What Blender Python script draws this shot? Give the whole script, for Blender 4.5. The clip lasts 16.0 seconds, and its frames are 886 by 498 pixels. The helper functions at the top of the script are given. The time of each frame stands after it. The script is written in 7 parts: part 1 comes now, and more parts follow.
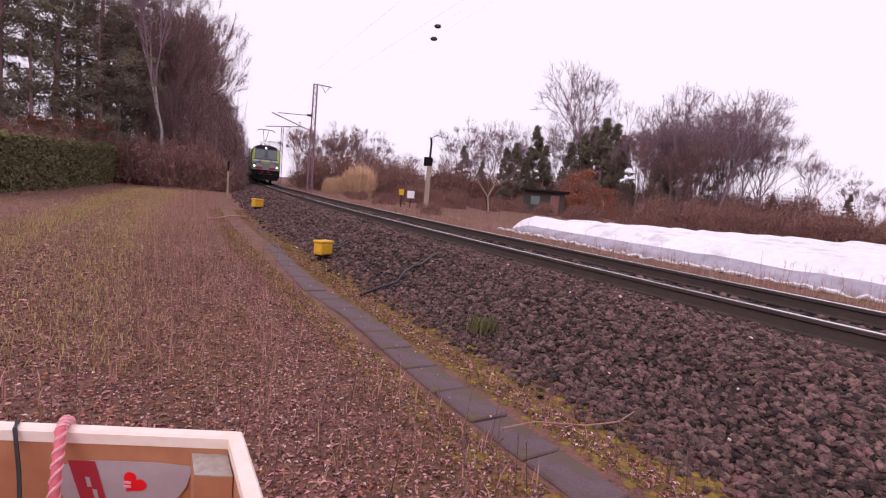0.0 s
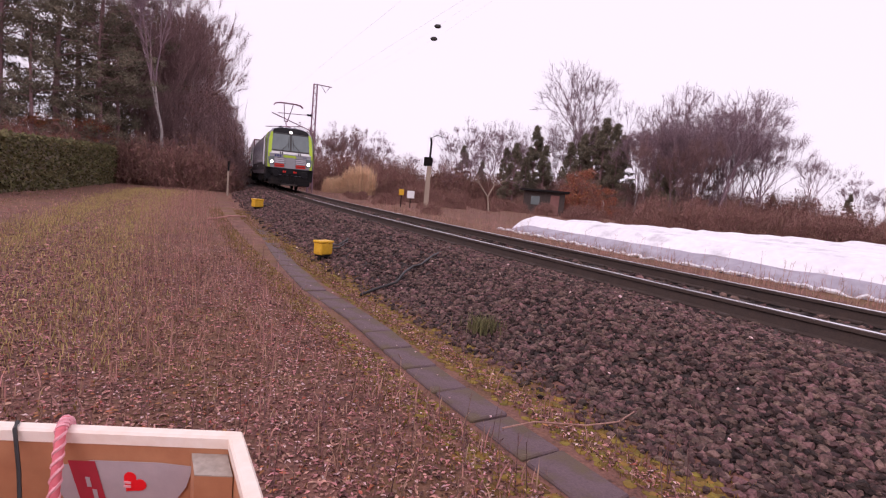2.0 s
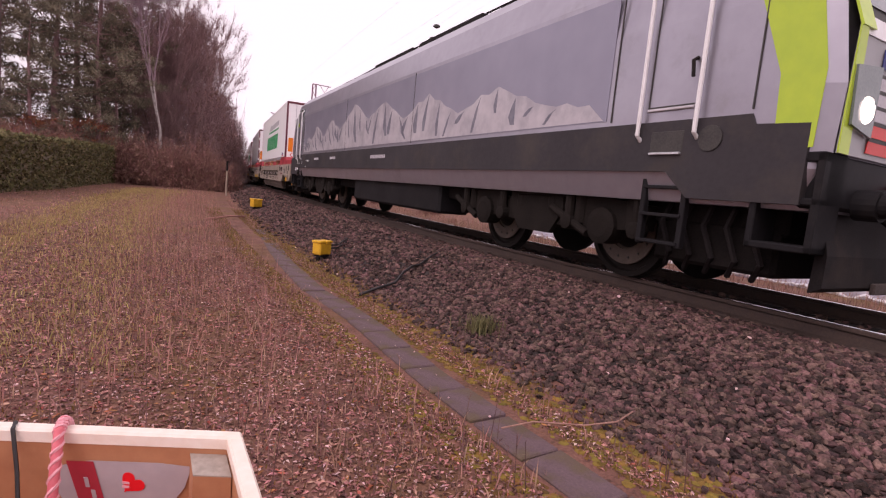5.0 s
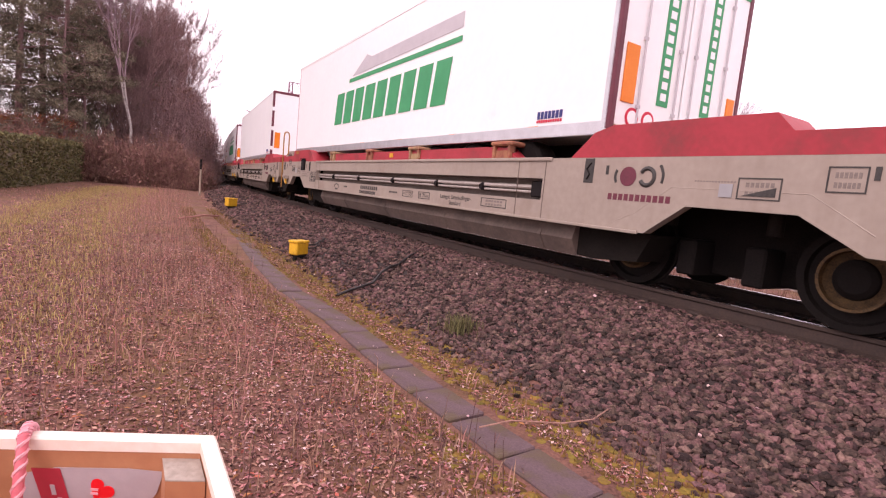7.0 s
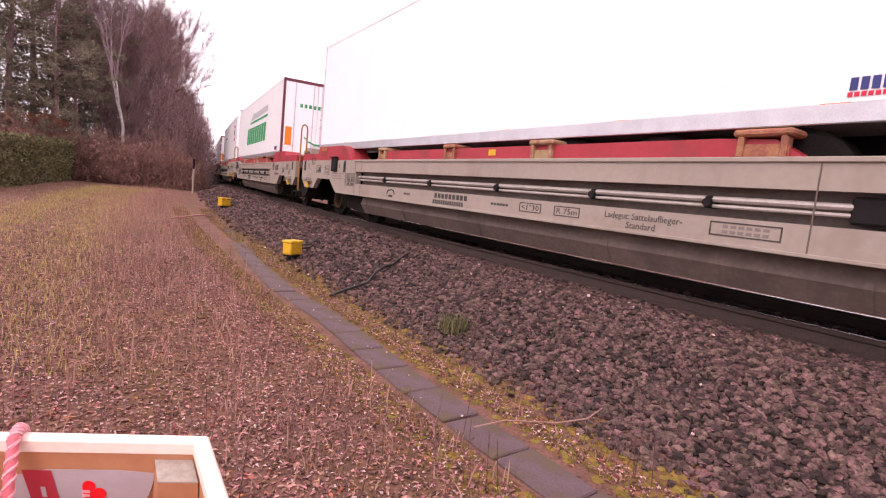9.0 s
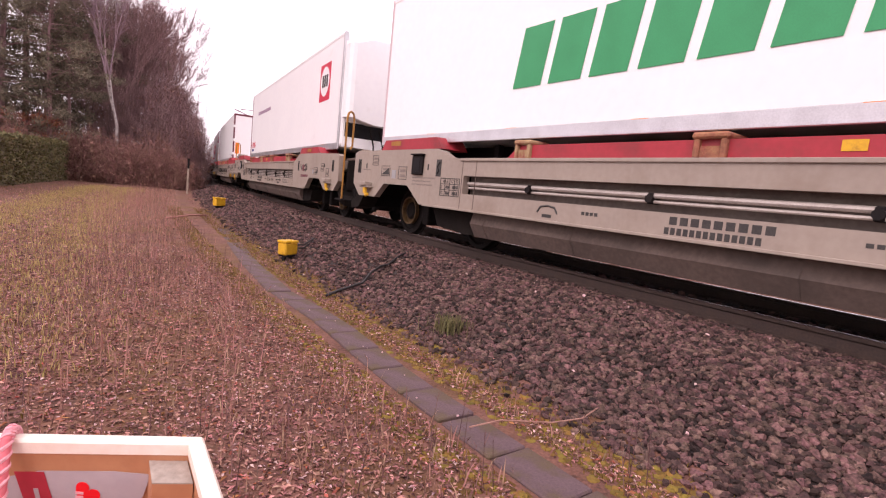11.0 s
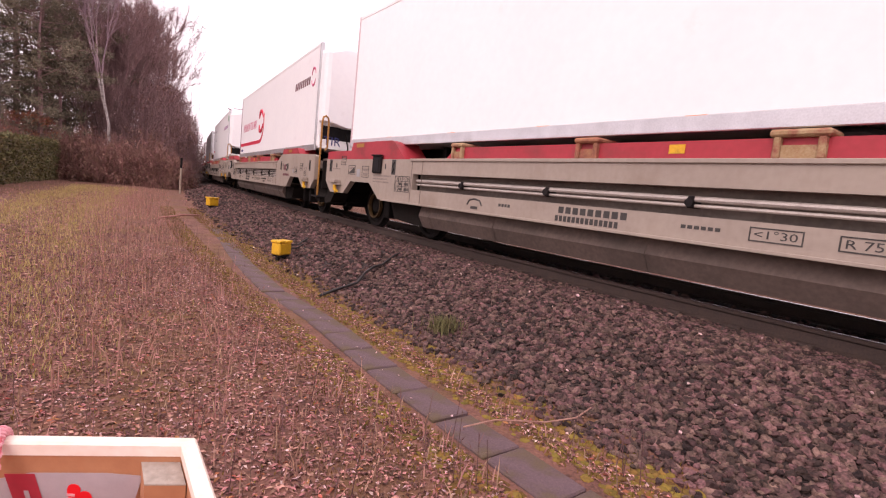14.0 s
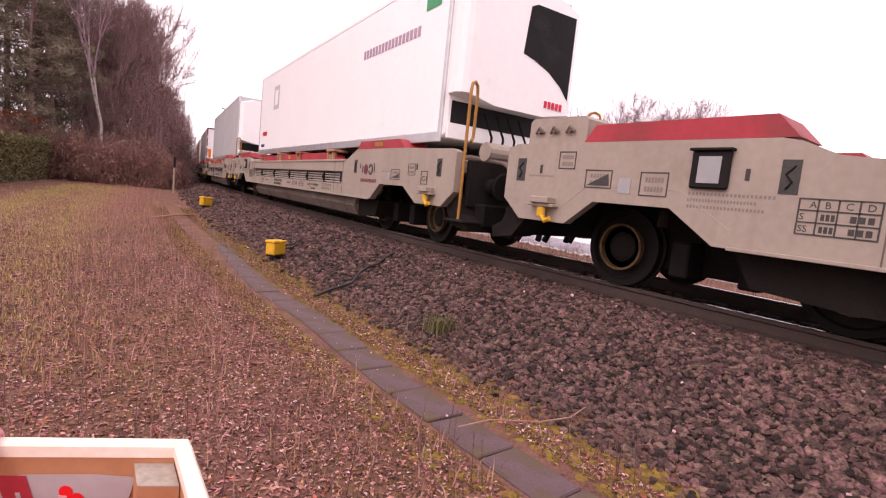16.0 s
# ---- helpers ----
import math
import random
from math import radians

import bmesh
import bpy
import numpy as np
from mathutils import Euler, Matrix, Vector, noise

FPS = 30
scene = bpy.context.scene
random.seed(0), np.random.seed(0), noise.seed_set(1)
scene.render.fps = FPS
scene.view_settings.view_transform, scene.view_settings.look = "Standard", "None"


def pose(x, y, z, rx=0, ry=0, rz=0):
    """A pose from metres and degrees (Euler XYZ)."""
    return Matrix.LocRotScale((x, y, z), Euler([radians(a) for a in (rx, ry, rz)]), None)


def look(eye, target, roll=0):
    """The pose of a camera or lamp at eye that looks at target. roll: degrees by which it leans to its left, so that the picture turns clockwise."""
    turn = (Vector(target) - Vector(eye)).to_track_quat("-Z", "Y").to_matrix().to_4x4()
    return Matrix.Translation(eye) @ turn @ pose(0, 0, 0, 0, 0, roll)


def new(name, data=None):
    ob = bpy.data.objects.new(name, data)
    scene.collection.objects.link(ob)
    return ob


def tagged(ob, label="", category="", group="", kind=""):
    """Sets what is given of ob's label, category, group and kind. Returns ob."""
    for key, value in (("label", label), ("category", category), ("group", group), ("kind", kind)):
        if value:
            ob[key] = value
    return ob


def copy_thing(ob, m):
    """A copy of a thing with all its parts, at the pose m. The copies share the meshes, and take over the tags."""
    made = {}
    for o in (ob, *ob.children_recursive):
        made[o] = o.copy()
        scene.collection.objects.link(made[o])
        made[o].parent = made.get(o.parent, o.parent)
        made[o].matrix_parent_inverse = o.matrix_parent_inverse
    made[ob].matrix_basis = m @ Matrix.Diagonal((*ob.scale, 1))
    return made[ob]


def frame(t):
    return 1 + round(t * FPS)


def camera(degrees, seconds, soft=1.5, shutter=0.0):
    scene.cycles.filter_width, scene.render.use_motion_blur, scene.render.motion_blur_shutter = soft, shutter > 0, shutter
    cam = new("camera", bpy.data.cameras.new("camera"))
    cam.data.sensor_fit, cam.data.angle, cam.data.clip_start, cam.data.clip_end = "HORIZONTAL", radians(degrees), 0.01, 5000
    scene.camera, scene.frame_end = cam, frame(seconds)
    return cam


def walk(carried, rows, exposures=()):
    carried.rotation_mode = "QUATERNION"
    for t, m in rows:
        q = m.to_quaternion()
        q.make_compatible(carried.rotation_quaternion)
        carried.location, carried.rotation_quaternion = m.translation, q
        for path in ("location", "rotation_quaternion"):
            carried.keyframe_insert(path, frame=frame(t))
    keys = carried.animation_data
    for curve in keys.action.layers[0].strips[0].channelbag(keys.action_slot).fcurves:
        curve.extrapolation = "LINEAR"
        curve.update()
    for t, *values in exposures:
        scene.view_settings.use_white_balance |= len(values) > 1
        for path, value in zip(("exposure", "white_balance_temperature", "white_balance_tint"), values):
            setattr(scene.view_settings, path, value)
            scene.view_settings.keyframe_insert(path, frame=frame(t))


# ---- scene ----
from math import cos, sin, tan, pi, exp, atan2, hypot

# camera: hand-height on a support beside the line, slowly turning to the right
cam = camera(82.56, 16.0, soft=1.2)
EYE = (0.0, 0.0, 1.5)
LEVEL = look(EYE, (0.0, cos(radians(6.449)), 1.5 - sin(radians(6.449))), 5.32)
TURN = [(0, 0.0), (4.2, 0.0), (5.4, -0.4), (6.0, -1.08), (6.3, -1.3), (6.5, -1.42), (6.75, -2.05), (7, -2.6), (7.5, -2.92), (8, -2.98), (8.5, -3.09), (9, -3.25),
        (10.2, -3.53), (11.5, -3.88), (12, -4.0), (12.5, -4.06), (13, -4.17), (13.5, -4.33), (14, -4.39), (14.5, -4.61), (15, -4.77), (15.5, -4.92), (16, -4.98)]
walk(cam, [(t, LEVEL @ pose(0, 0, 0, 0, a, 0)) for t, a in TURN],
     exposures=[(0, -0.78, 6450, 34), (4.2, -0.76, 6800, 34), (6.3, -0.30, 7050, 36), (8, -0.05, 6900, 34), (11.3, -0.22, 7000, 33), (16, -0.26, 7150, 33)])

# overcast daylight: a pale sky and a wide, weak sun high behind the camera
world = bpy.data.worlds.new("overcast_sky")
scene.world = world
world.use_nodes = True
wn, wl = world.node_tree.nodes, world.node_tree.links
sky = wn.new("ShaderNodeTexSky")
sky.sky_type, sky.sun_disc = "NISHITA", False
sky.sun_elevation, sky.sun_rotation = radians(46), radians(223)
sky.air_density, sky.dust_density, sky.ozone_density = 1.0, 4.0, 1.0
grey = wn.new("ShaderNodeMix")
grey.data_type = "RGBA"
grey.inputs[0].default_value = 0.93
grey.inputs[7].default_value = (11.5, 11.6, 12.0, 1)
wl.new(sky.outputs[0], grey.inputs[6])
wl.new(grey.outputs[2], wn["Background"].inputs[0])
wn["Background"].inputs[1].default_value = 0.15
sun_data = bpy.data.lights.new("sun", "SUN")
sun_data.energy, sun_data.angle, sun_data.color = 1.75, radians(40), (1.0, 0.97, 0.93)
sun = new("sun", sun_data)
sun.matrix_world = look((-36, -38, 54), (0, 0, 0))

# ---- the line: its middle, in metres along (s) and across (l, to the far side) ----
PSI, D0, KAP, LEN = radians(-22.393), 2.36, 3.898, 20.0
RAIL = 0.656


def mid(s):
    return D0 + KAP * (exp(-s / LEN) if s > 0 else 1 - s / LEN)


def at(s, l, z=0.0):
    w = mid(s) + l
    return Vector((cos(PSI) * w + sin(PSI) * s, -sin(PSI) * w + cos(PSI) * s, z))


def heading(s):
    a, b = at(s - 0.5, 0), at(s + 0.5, 0)
    return atan2(b.y - a.y, b.x - a.x)


def stand(s, l, z=0.0, turn=0.0):
    """A pose beside the line: x along it away from the camera, y to the camera's side."""
    p = at(s, l, z)
    return Matrix.Translation(p) @ Matrix.Rotation(heading(s) + radians(turn), 4, "Z")


# ---- materials ----
def mat(name, a, b=None, scale=6.0, rough=0.8, bump=0.25, metal=0.0, fine=60.0, dirt=None, dirt_at=0.62, dirt_scale=1.5, spec=0.4, island=0.0, emit=None, coat=0.0, streak=0.0):
    """Two tones mixed by a coarse and a fine noise, stains of a third tone, relief, uneven gloss."""
    m = bpy.data.materials.new(name)
    m.use_nodes = True
    n, l = m.node_tree.nodes, m.node_tree.links
    p = n["Principled BSDF"]
    b = b or tuple(min(1, c * 0.75) for c in a)
    tc = n.new("ShaderNodeTexCoord")
    n1 = n.new("ShaderNodeTexNoise")
    n1.inputs["Scale"].default_value, n1.inputs["Detail"].default_value = scale, 6
    n2 = n.new("ShaderNodeTexNoise")
    n2.inputs["Scale"].default_value, n2.inputs["Detail"].default_value = fine, 4
    for t in (n1, n2):
        l.new(tc.outputs["Object"], t.inputs["Vector"])
    add = n.new("ShaderNodeMath")
    add.operation = "ADD"
    l.new(n1.outputs["Fac"], add.inputs[0])
    l.new(n2.outputs["Fac"], add.inputs[1])
    ramp = n.new("ShaderNodeMapRange")
    ramp.inputs[1].default_value, ramp.inputs[2].default_value = 0.72, 1.28
    l.new(add.outputs[0], ramp.inputs[0])
    mix = n.new("ShaderNodeMix")
    mix.data_type = "RGBA"
    mix.inputs[6].default_value, mix.inputs[7].default_value = (*a, 1), (*b, 1)
    l.new(ramp.outputs[0], mix.inputs[0])
    out = mix.outputs[2]
    if island:
        geo, hsv = n.new("ShaderNodeNewGeometry"), n.new("ShaderNodeHueSaturation")
        v = n.new("ShaderNodeMapRange")
        v.inputs[3].default_value, v.inputs[4].default_value = 1 - island, 1 + island
        l.new(geo.outputs["Random Per Island"], v.inputs[0])
        l.new(v.outputs[0], hsv.inputs["Value"])
        h = n.new("ShaderNodeMapRange")
        h.inputs[3].default_value, h.inputs[4].default_value = 0.475, 0.525
        sc = n.new("ShaderNodeMath")
        sc.operation, sc.inputs[1].default_value = "MULTIPLY", 7.31
        fr = n.new("ShaderNodeMath")
        fr.operation = "FRACT"
        l.new(geo.outputs["Random Per Island"], sc.inputs[0])
        l.new(sc.outputs[0], fr.inputs[0])
        l.new(fr.outputs[0], h.inputs[0])
        l.new(h.outputs[0], hsv.inputs["Hue"])
        l.new(out, hsv.inputs["Color"])
        out = hsv.outputs[0]
    if dirt:
        n3 = n.new("ShaderNodeTexNoise")
        n3.inputs["Scale"].default_value, n3.inputs["Detail"].default_value, n3.inputs["Roughness"].default_value = dirt_scale, 8, 0.65
        l.new(tc.outputs["Object"], n3.inputs["Vector"])
        r3 = n.new("ShaderNodeMapRange")
        r3.inputs[1].default_value, r3.inputs[2].default_value = dirt_at - 0.1, dirt_at + 0.1
        l.new(n3.outputs["Fac"], r3.inputs[0])
        mx = n.new("ShaderNodeMix")
        mx.data_type = "RGBA"
        mx.inputs[7].default_value = (*dirt, 1)
        l.new(r3.outputs[0], mx.inputs[0])
        l.new(out, mx.inputs[6])
        out = mx.outputs[2]
    if streak:
        mp, n4 = n.new("ShaderNodeMapping"), n.new("ShaderNodeTexNoise")
        mp.inputs["Scale"].default_value = (7.0, 7.0, 0.5)
        n4.inputs["Scale"].default_value, n4.inputs["Detail"].default_value = 1.0, 5
        l.new(tc.outputs["Object"], mp.inputs["Vector"])
        l.new(mp.outputs[0], n4.inputs["Vector"])
        r4 = n.new("ShaderNodeMapRange")
        r4.inputs[1].default_value, r4.inputs[2].default_value, r4.inputs[4].default_value = 0.52, 0.74, streak
        l.new(n4.outputs["Fac"], r4.inputs[0])
        mz = n.new("ShaderNodeMix")
        mz.data_type = "RGBA"
        mz.inputs[7].default_value = (*(dirt or b), 1)
        l.new(r4.outputs[0], mz.inputs[0])
        l.new(out, mz.inputs[6])
        out = mz.outputs[2]
    l.new(out, p.inputs["Base Color"])
    rr = n.new("ShaderNodeMapRange")
    rr.inputs[3].default_value, rr.inputs[4].default_value = max(0.02, rough - 0.12), min(1, rough + 0.12)
    l.new(n1.outputs["Fac"], rr.inputs[0])
    l.new(rr.outputs[0], p.inputs["Roughness"])
    p.inputs["Metallic"].default_value, p.inputs["Specular IOR Level"].default_value = metal, spec
    p.inputs["Coat Weight"].default_value = coat
    if bump:
        bp = n.new("ShaderNodeBump")
        bp.inputs["Strength"].default_value, bp.inputs["Distance"].default_value = bump, 0.02
        l.new(n2.outputs["Fac"], bp.inputs["Height"])
        l.new(bp.outputs[0], p.inputs["Normal"])
    if emit:
        p.inputs["Emission Color"].default_value, p.inputs["Emission Strength"].default_value = (*emit[:3], 1), emit[3]
    return m


def glass(name, tint=(0.6, 0.65, 0.65), rough=0.05):
    m = bpy.data.materials.new(name)
    m.use_nodes = True
    p = m.node_tree.nodes["Principled BSDF"]
    p.inputs["Base Color"].default_value = (*tint, 1)
    p.inputs["Transmission Weight"].default_value, p.inputs["Roughness"].default_value, p.inputs["IOR"].default_value = 0.85, rough, 1.45
    return m


M = dict(
    beige=mat("beige_wagon_paint", (0.36, 0.30, 0.25), (0.305, 0.25, 0.21), 1.2, 0.5, 0.05, fine=14, dirt=(0.26, 0.20, 0.16), dirt_at=0.66, dirt_scale=1.1, streak=0.35),
    red=mat("red_wagon_paint", (0.42, 0.035, 0.05), (0.34, 0.03, 0.04), 1.5, 0.5, 0.06, fine=16, dirt=(0.20, 0.04, 0.04), dirt_at=0.64),
    rust=mat("worn_pad_steel", (0.32, 0.085, 0.06), (0.40, 0.20, 0.10), 9, 0.75, 0.3, fine=50, dirt=(0.2, 0.08, 0.05), dirt_at=0.55, dirt_scale=5),
    belly=mat("brown_dusty_belly", (0.17, 0.125, 0.105), (0.115, 0.085, 0.072), 1.0, 0.8, 0.15, fine=20, dirt=(0.09, 0.07, 0.06), dirt_at=0.58),
    worn_ochre=mat("worn_ochre_pad", (0.42, 0.30, 0.17), (0.33, 0.20, 0.10), 9, 0.75, 0.3, fine=50, dirt=(0.26, 0.07, 0.05), dirt_at=0.56, dirt_scale=6),
    # slot: the wagon beige darkened, so the slot's shade is in the colour
    slot=mat("shaded_beige_slot", (0.20, 0.165, 0.14), (0.13, 0.105, 0.09), 2, 0.8, 0.1, fine=20),
    rod=mat("pale_rod_steel", (0.50, 0.45, 0.41), (0.38, 0.33, 0.30), 8, 0.45, 0.05, metal=0.3),
    # black and wheel: near black, with the shade below the vehicles in the colour
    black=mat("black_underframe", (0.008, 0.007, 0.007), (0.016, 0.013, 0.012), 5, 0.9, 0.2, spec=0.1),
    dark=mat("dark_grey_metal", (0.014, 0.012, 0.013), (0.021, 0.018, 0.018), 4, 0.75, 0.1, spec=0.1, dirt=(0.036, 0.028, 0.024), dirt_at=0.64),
    wheel=mat("shaded_wheel_steel", (0.007, 0.0055, 0.005), (0.012, 0.009, 0.008), 8, 0.7, 0.15, spec=0.15),
    bright=mat("bright_steel", (0.62, 0.60, 0.60), (0.5, 0.48, 0.48), 12, 0.3, 0.05, metal=0.9),
    # black for low gear, its underbody shade put into the colour
    shade_black=mat("shaded_black_gear", (0.020, 0.016, 0.014), (0.012, 0.010, 0.009), 3, 0.85, 0.2, spec=0.1),
    faint=mat("faded_black_print", (0.17, 0.14, 0.125), (0.24, 0.20, 0.175), 40, 0.7, 0.0),
    disc=mat("dusty_brake_disc", (0.10, 0.075, 0.06), (0.065, 0.048, 0.04), 6, 0.7, 0.1),
    sole=mat("dark_grey_sole_paint", (0.042, 0.038, 0.042), (0.033, 0.030, 0.033), 1.2, 0.55, 0.05, fine=18, dirt=(0.06, 0.05, 0.045), dirt_at=0.62, spec=0.2),
    brass=mat("ochre_wheel_ring", (0.15, 0.085, 0.03), (0.05, 0.03, 0.015), 12, 0.7, 0.1),
    yellow=mat("yellow_paint", (0.75, 0.42, 0.02), (0.62, 0.33, 0.02), 14, 0.5, 0.08, dirt=(0.35, 0.17, 0.03), dirt_at=0.66, dirt_scale=9),
    ochre=mat("ochre_rail_paint", (0.42, 0.20, 0.03), (0.30, 0.13, 0.03), 10, 0.55, 0.1),
    white=mat("white_trailer_skin", (0.90, 0.90, 0.90), (0.86, 0.86, 0.87), 0.8, 0.35, 0.02, fine=8, dirt=(0.78, 0.77, 0.76), dirt_at=0.74),
    grey_skin=mat("pale_grey_trailer_skin", (0.50, 0.50, 0.51), (0.44, 0.44, 0.45), 0.9, 0.45, 0.03, fine=9),
    orange_skin=mat("orange_brown_tarpaulin", (0.50, 0.27, 0.12), (0.42, 0.21, 0.09), 1.0, 0.6, 0.06, fine=9),
    alu=mat("aluminium_profile", (0.62, 0.62, 0.64), (0.5, 0.5, 0.52), 5, 0.35, 0.04, metal=0.7),
    post_pink=mat("pale_pink_edge_profile", (0.62, 0.50, 0.52), (0.54, 0.42, 0.45), 5, 0.5, 0.02),
    plum=mat("plum_frame_paint", (0.16, 0.03, 0.05), (0.12, 0.025, 0.04), 6, 0.5, 0.05),
    green=mat("green_lettering", (0.02, 0.33, 0.13), (0.02, 0.28, 0.11), 3, 0.5, 0.0),
    silver=mat("silver_print", (0.45, 0.43, 0.46), (0.55, 0.53, 0.56), 3, 0.5, 0.0),
    crimson=mat("crimson_print", (0.66, 0.02, 0.06), (0.58, 0.02, 0.05), 3, 0.5, 0.0),
    slogan=mat("faded_magenta_print", (0.66, 0.13, 0.24), (0.58, 0.11, 0.2), 3, 0.5, 0.0),
    web=mat("faded_violet_print", (0.36, 0.24, 0.34), (0.44, 0.30, 0.40), 3, 0.5, 0.0),
    orange=mat("orange_plate", (0.85, 0.24, 0.01), (0.78, 0.20, 0.01), 3, 0.45, 0.0),
    ink=mat("black_print", (0.03, 0.028, 0.028), (0.06, 0.055, 0.05), 6, 0.6, 0.0),
    navy=mat("navy_print", (0.03, 0.04, 0.16), (0.04, 0.05, 0.2), 6, 0.6, 0.0),
    lime=mat("lime_green_paint", (0.42, 0.58, 0.03), (0.36, 0.52, 0.03), 2, 0.35, 0.02, fine=8, coat=0.3),
    loco_grey=mat("silver_grey_loco_paint", (0.36, 0.345, 0.39), (0.32, 0.305, 0.35), 0.9, 0.36, 0.02, metal=0.7, fine=7, dirt=(0.26, 0.25, 0.26), dirt_at=0.68),
    front_grey=mat("mid_grey_front_paint", (0.34, 0.34, 0.35), (0.30, 0.30, 0.31), 2, 0.4, 0.02, fine=7),
    loco_dark=mat("anthracite_paint", (0.015, 0.014, 0.016), (0.011, 0.010, 0.011), 1.2, 0.65, 0.06, fine=18, dirt=(0.03, 0.026, 0.024), dirt_at=0.66, spec=0.15),
    signal=mat("signal_red_paint", (0.70, 0.03, 0.02), (0.62, 0.03, 0.02), 3, 0.4, 0.0),
    screen=mat("dark_windscreen", (0.16, 0.19, 0.19), (0.11, 0.14, 0.14), 1.5, 0.08, 0.0, spec=0.8),
    lamp_on=mat("lit_headlamp", (0.9, 0.88, 0.8), rough=0.2, bump=0, emit=(1.0, 0.93, 0.82, 6.0)),
    snow=mat("mural_snow", (0.50, 0.47, 0.49), (0.38, 0.36, 0.39), 2.2, 0.4, 0.0, fine=6, dirt=(0.33, 0.31, 0.34), dirt_at=0.60, dirt_scale=2.2, metal=0.2),
    rock=mat("mural_rock", (0.10, 0.10, 0.13), (0.2, 0.2, 0.24), 4, 0.4, 0.0, fine=10),
    mural_sky=mat("mural_sky", (0.24, 0.235, 0.29), (0.29, 0.28, 0.34), 0.7, 0.36, 0.0, fine=2, metal=0.5),
    rail=mat("rail_side_rust", (0.045, 0.03, 0.026), (0.07, 0.045, 0.036), 7, 0.8, 0.2),
    railtop=mat("polished_rail_head", (0.75, 0.73, 0.75), (0.6, 0.58, 0.6), 5, 0.22, 0.02, metal=1.0),
    sleeper=mat("grey_brown_sleeper", (0.085, 0.064, 0.057), (0.055, 0.042, 0.038), 5, 0.9, 0.3),
    stone=mat("ballast_stone", (0.165, 0.090, 0.079), (0.026, 0.0145, 0.013), 11, 0.9, 0.45, fine=60, island=0.8),
    bed=mat("ballast_bed", (0.045, 0.03, 0.027), (0.022, 0.015, 0.014), 14, 0.95, 0.5, fine=45),
    slab=mat("trough_cover_concrete", (0.150, 0.096, 0.106), (0.098, 0.062, 0.069), 5, 0.9, 0.4, fine=70, dirt=(0.12, 0.085, 0.05), dirt_at=0.56, dirt_scale=4),
    crumb=mat("broken_leaf_litter", (0.32, 0.15, 0.125), (0.13, 0.06, 0.05), 9, 0.9, 0.0, island=0.7),
    leaf=mat("dead_leaf_litter", (0.45, 0.22, 0.19), (0.17, 0.075, 0.06), 20, 0.85, 0.2, island=0.75),
    pale_leaf=mat("bleached_leaf", (0.66, 0.45, 0.44), (0.48, 0.30, 0.29), 20, 0.8, 0.2, island=0.35),
    dark_stem=mat("dark_weed_stem", (0.20, 0.105, 0.095), (0.13, 0.07, 0.06), 12, 0.9, 0.0, island=0.4),
    straw=mat("dry_grass", (0.40, 0.24, 0.175), (0.26, 0.145, 0.11), 12, 0.9, 0.0, island=0.45),
    stem=mat("dry_weed_stem", (0.47, 0.25, 0.195), (0.32, 0.165, 0.13), 12, 0.9, 0.0, island=0.4),
    moss=mat("moss_and_grass", (0.22, 0.132, 0.024), (0.13, 0.082, 0.018), 12, 0.95, 0.2, island=0.4),
    path_grass=mat("trodden_path_grass", (0.48, 0.36, 0.15), (0.34, 0.25, 0.10), 1.5, 0.95, 0.0, fine=12, island=0.4),
    bark=mat("bare_twig_bark", (0.33, 0.20, 0.195), (0.23, 0.135, 0.13), 5, 0.9, 0.3, island=0.3),
    trunk=mat("dark_trunk_bark", (0.19, 0.125, 0.115), (0.10, 0.065, 0.06), 4, 0.95, 0.5),
    pale_bark=mat("pale_grey_twigs", (0.33, 0.225, 0.255), (0.25, 0.165, 0.185), 5, 0.9, 0.2, island=0.2),
    birch=mat("birch_bark", (0.46, 0.40, 0.38), (0.32, 0.27, 0.26), 3, 0.8, 0.2, dirt=(0.08, 0.06, 0.06), dirt_at=0.60, dirt_scale=6),
    needle=mat("pine_needles", (0.22, 0.18, 0.12), (0.13, 0.115, 0.085), 2, 0.85, 0.2, island=0.45),
    thicket=mat("winter_thicket", (0.29, 0.15, 0.12), (0.19, 0.095, 0.08), 2, 0.95, 0.2, island=0.4),
    russet=mat("russet_beech_leaves", (0.40, 0.14, 0.07), (0.27, 0.09, 0.05), 2, 0.9, 0.2, island=0.4),
    hedge=mat("clipped_hedge_leaves", (0.10, 0.105, 0.04), (0.17, 0.13, 0.06), 3, 0.8, 0.2, island=0.5),
    reed=mat("dry_reed", (0.80, 0.56, 0.36), (0.64, 0.43, 0.27), 6, 0.9, 0.1, island=0.3),
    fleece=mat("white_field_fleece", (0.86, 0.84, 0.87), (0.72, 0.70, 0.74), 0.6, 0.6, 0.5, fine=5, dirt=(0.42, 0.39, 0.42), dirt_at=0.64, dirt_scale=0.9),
    # fleece_side: darker grey holds the steep side's shade, plus soil stains
    fleece_side=mat("shade_grey_fleece", (0.42, 0.39, 0.45), (0.32, 0.29, 0.34), 0.8, 0.7, 0.5, fine=6, dirt=(0.22, 0.18, 0.19), dirt_at=0.6, dirt_scale=1.4),
    pine=mat("pine_crate_board", (0.50, 0.225, 0.115), (0.40, 0.16, 0.08), 3, 0.6, 0.1, fine=30),
    pine_edge=mat("pale_crate_edge", (0.88, 0.76, 0.68), (0.82, 0.66, 0.56), 5, 0.6, 0.1, fine=40),
    endgrain=mat("grey_end_grain", (0.42, 0.35, 0.30), (0.30, 0.25, 0.21), 30, 0.8, 0.2, fine=90),
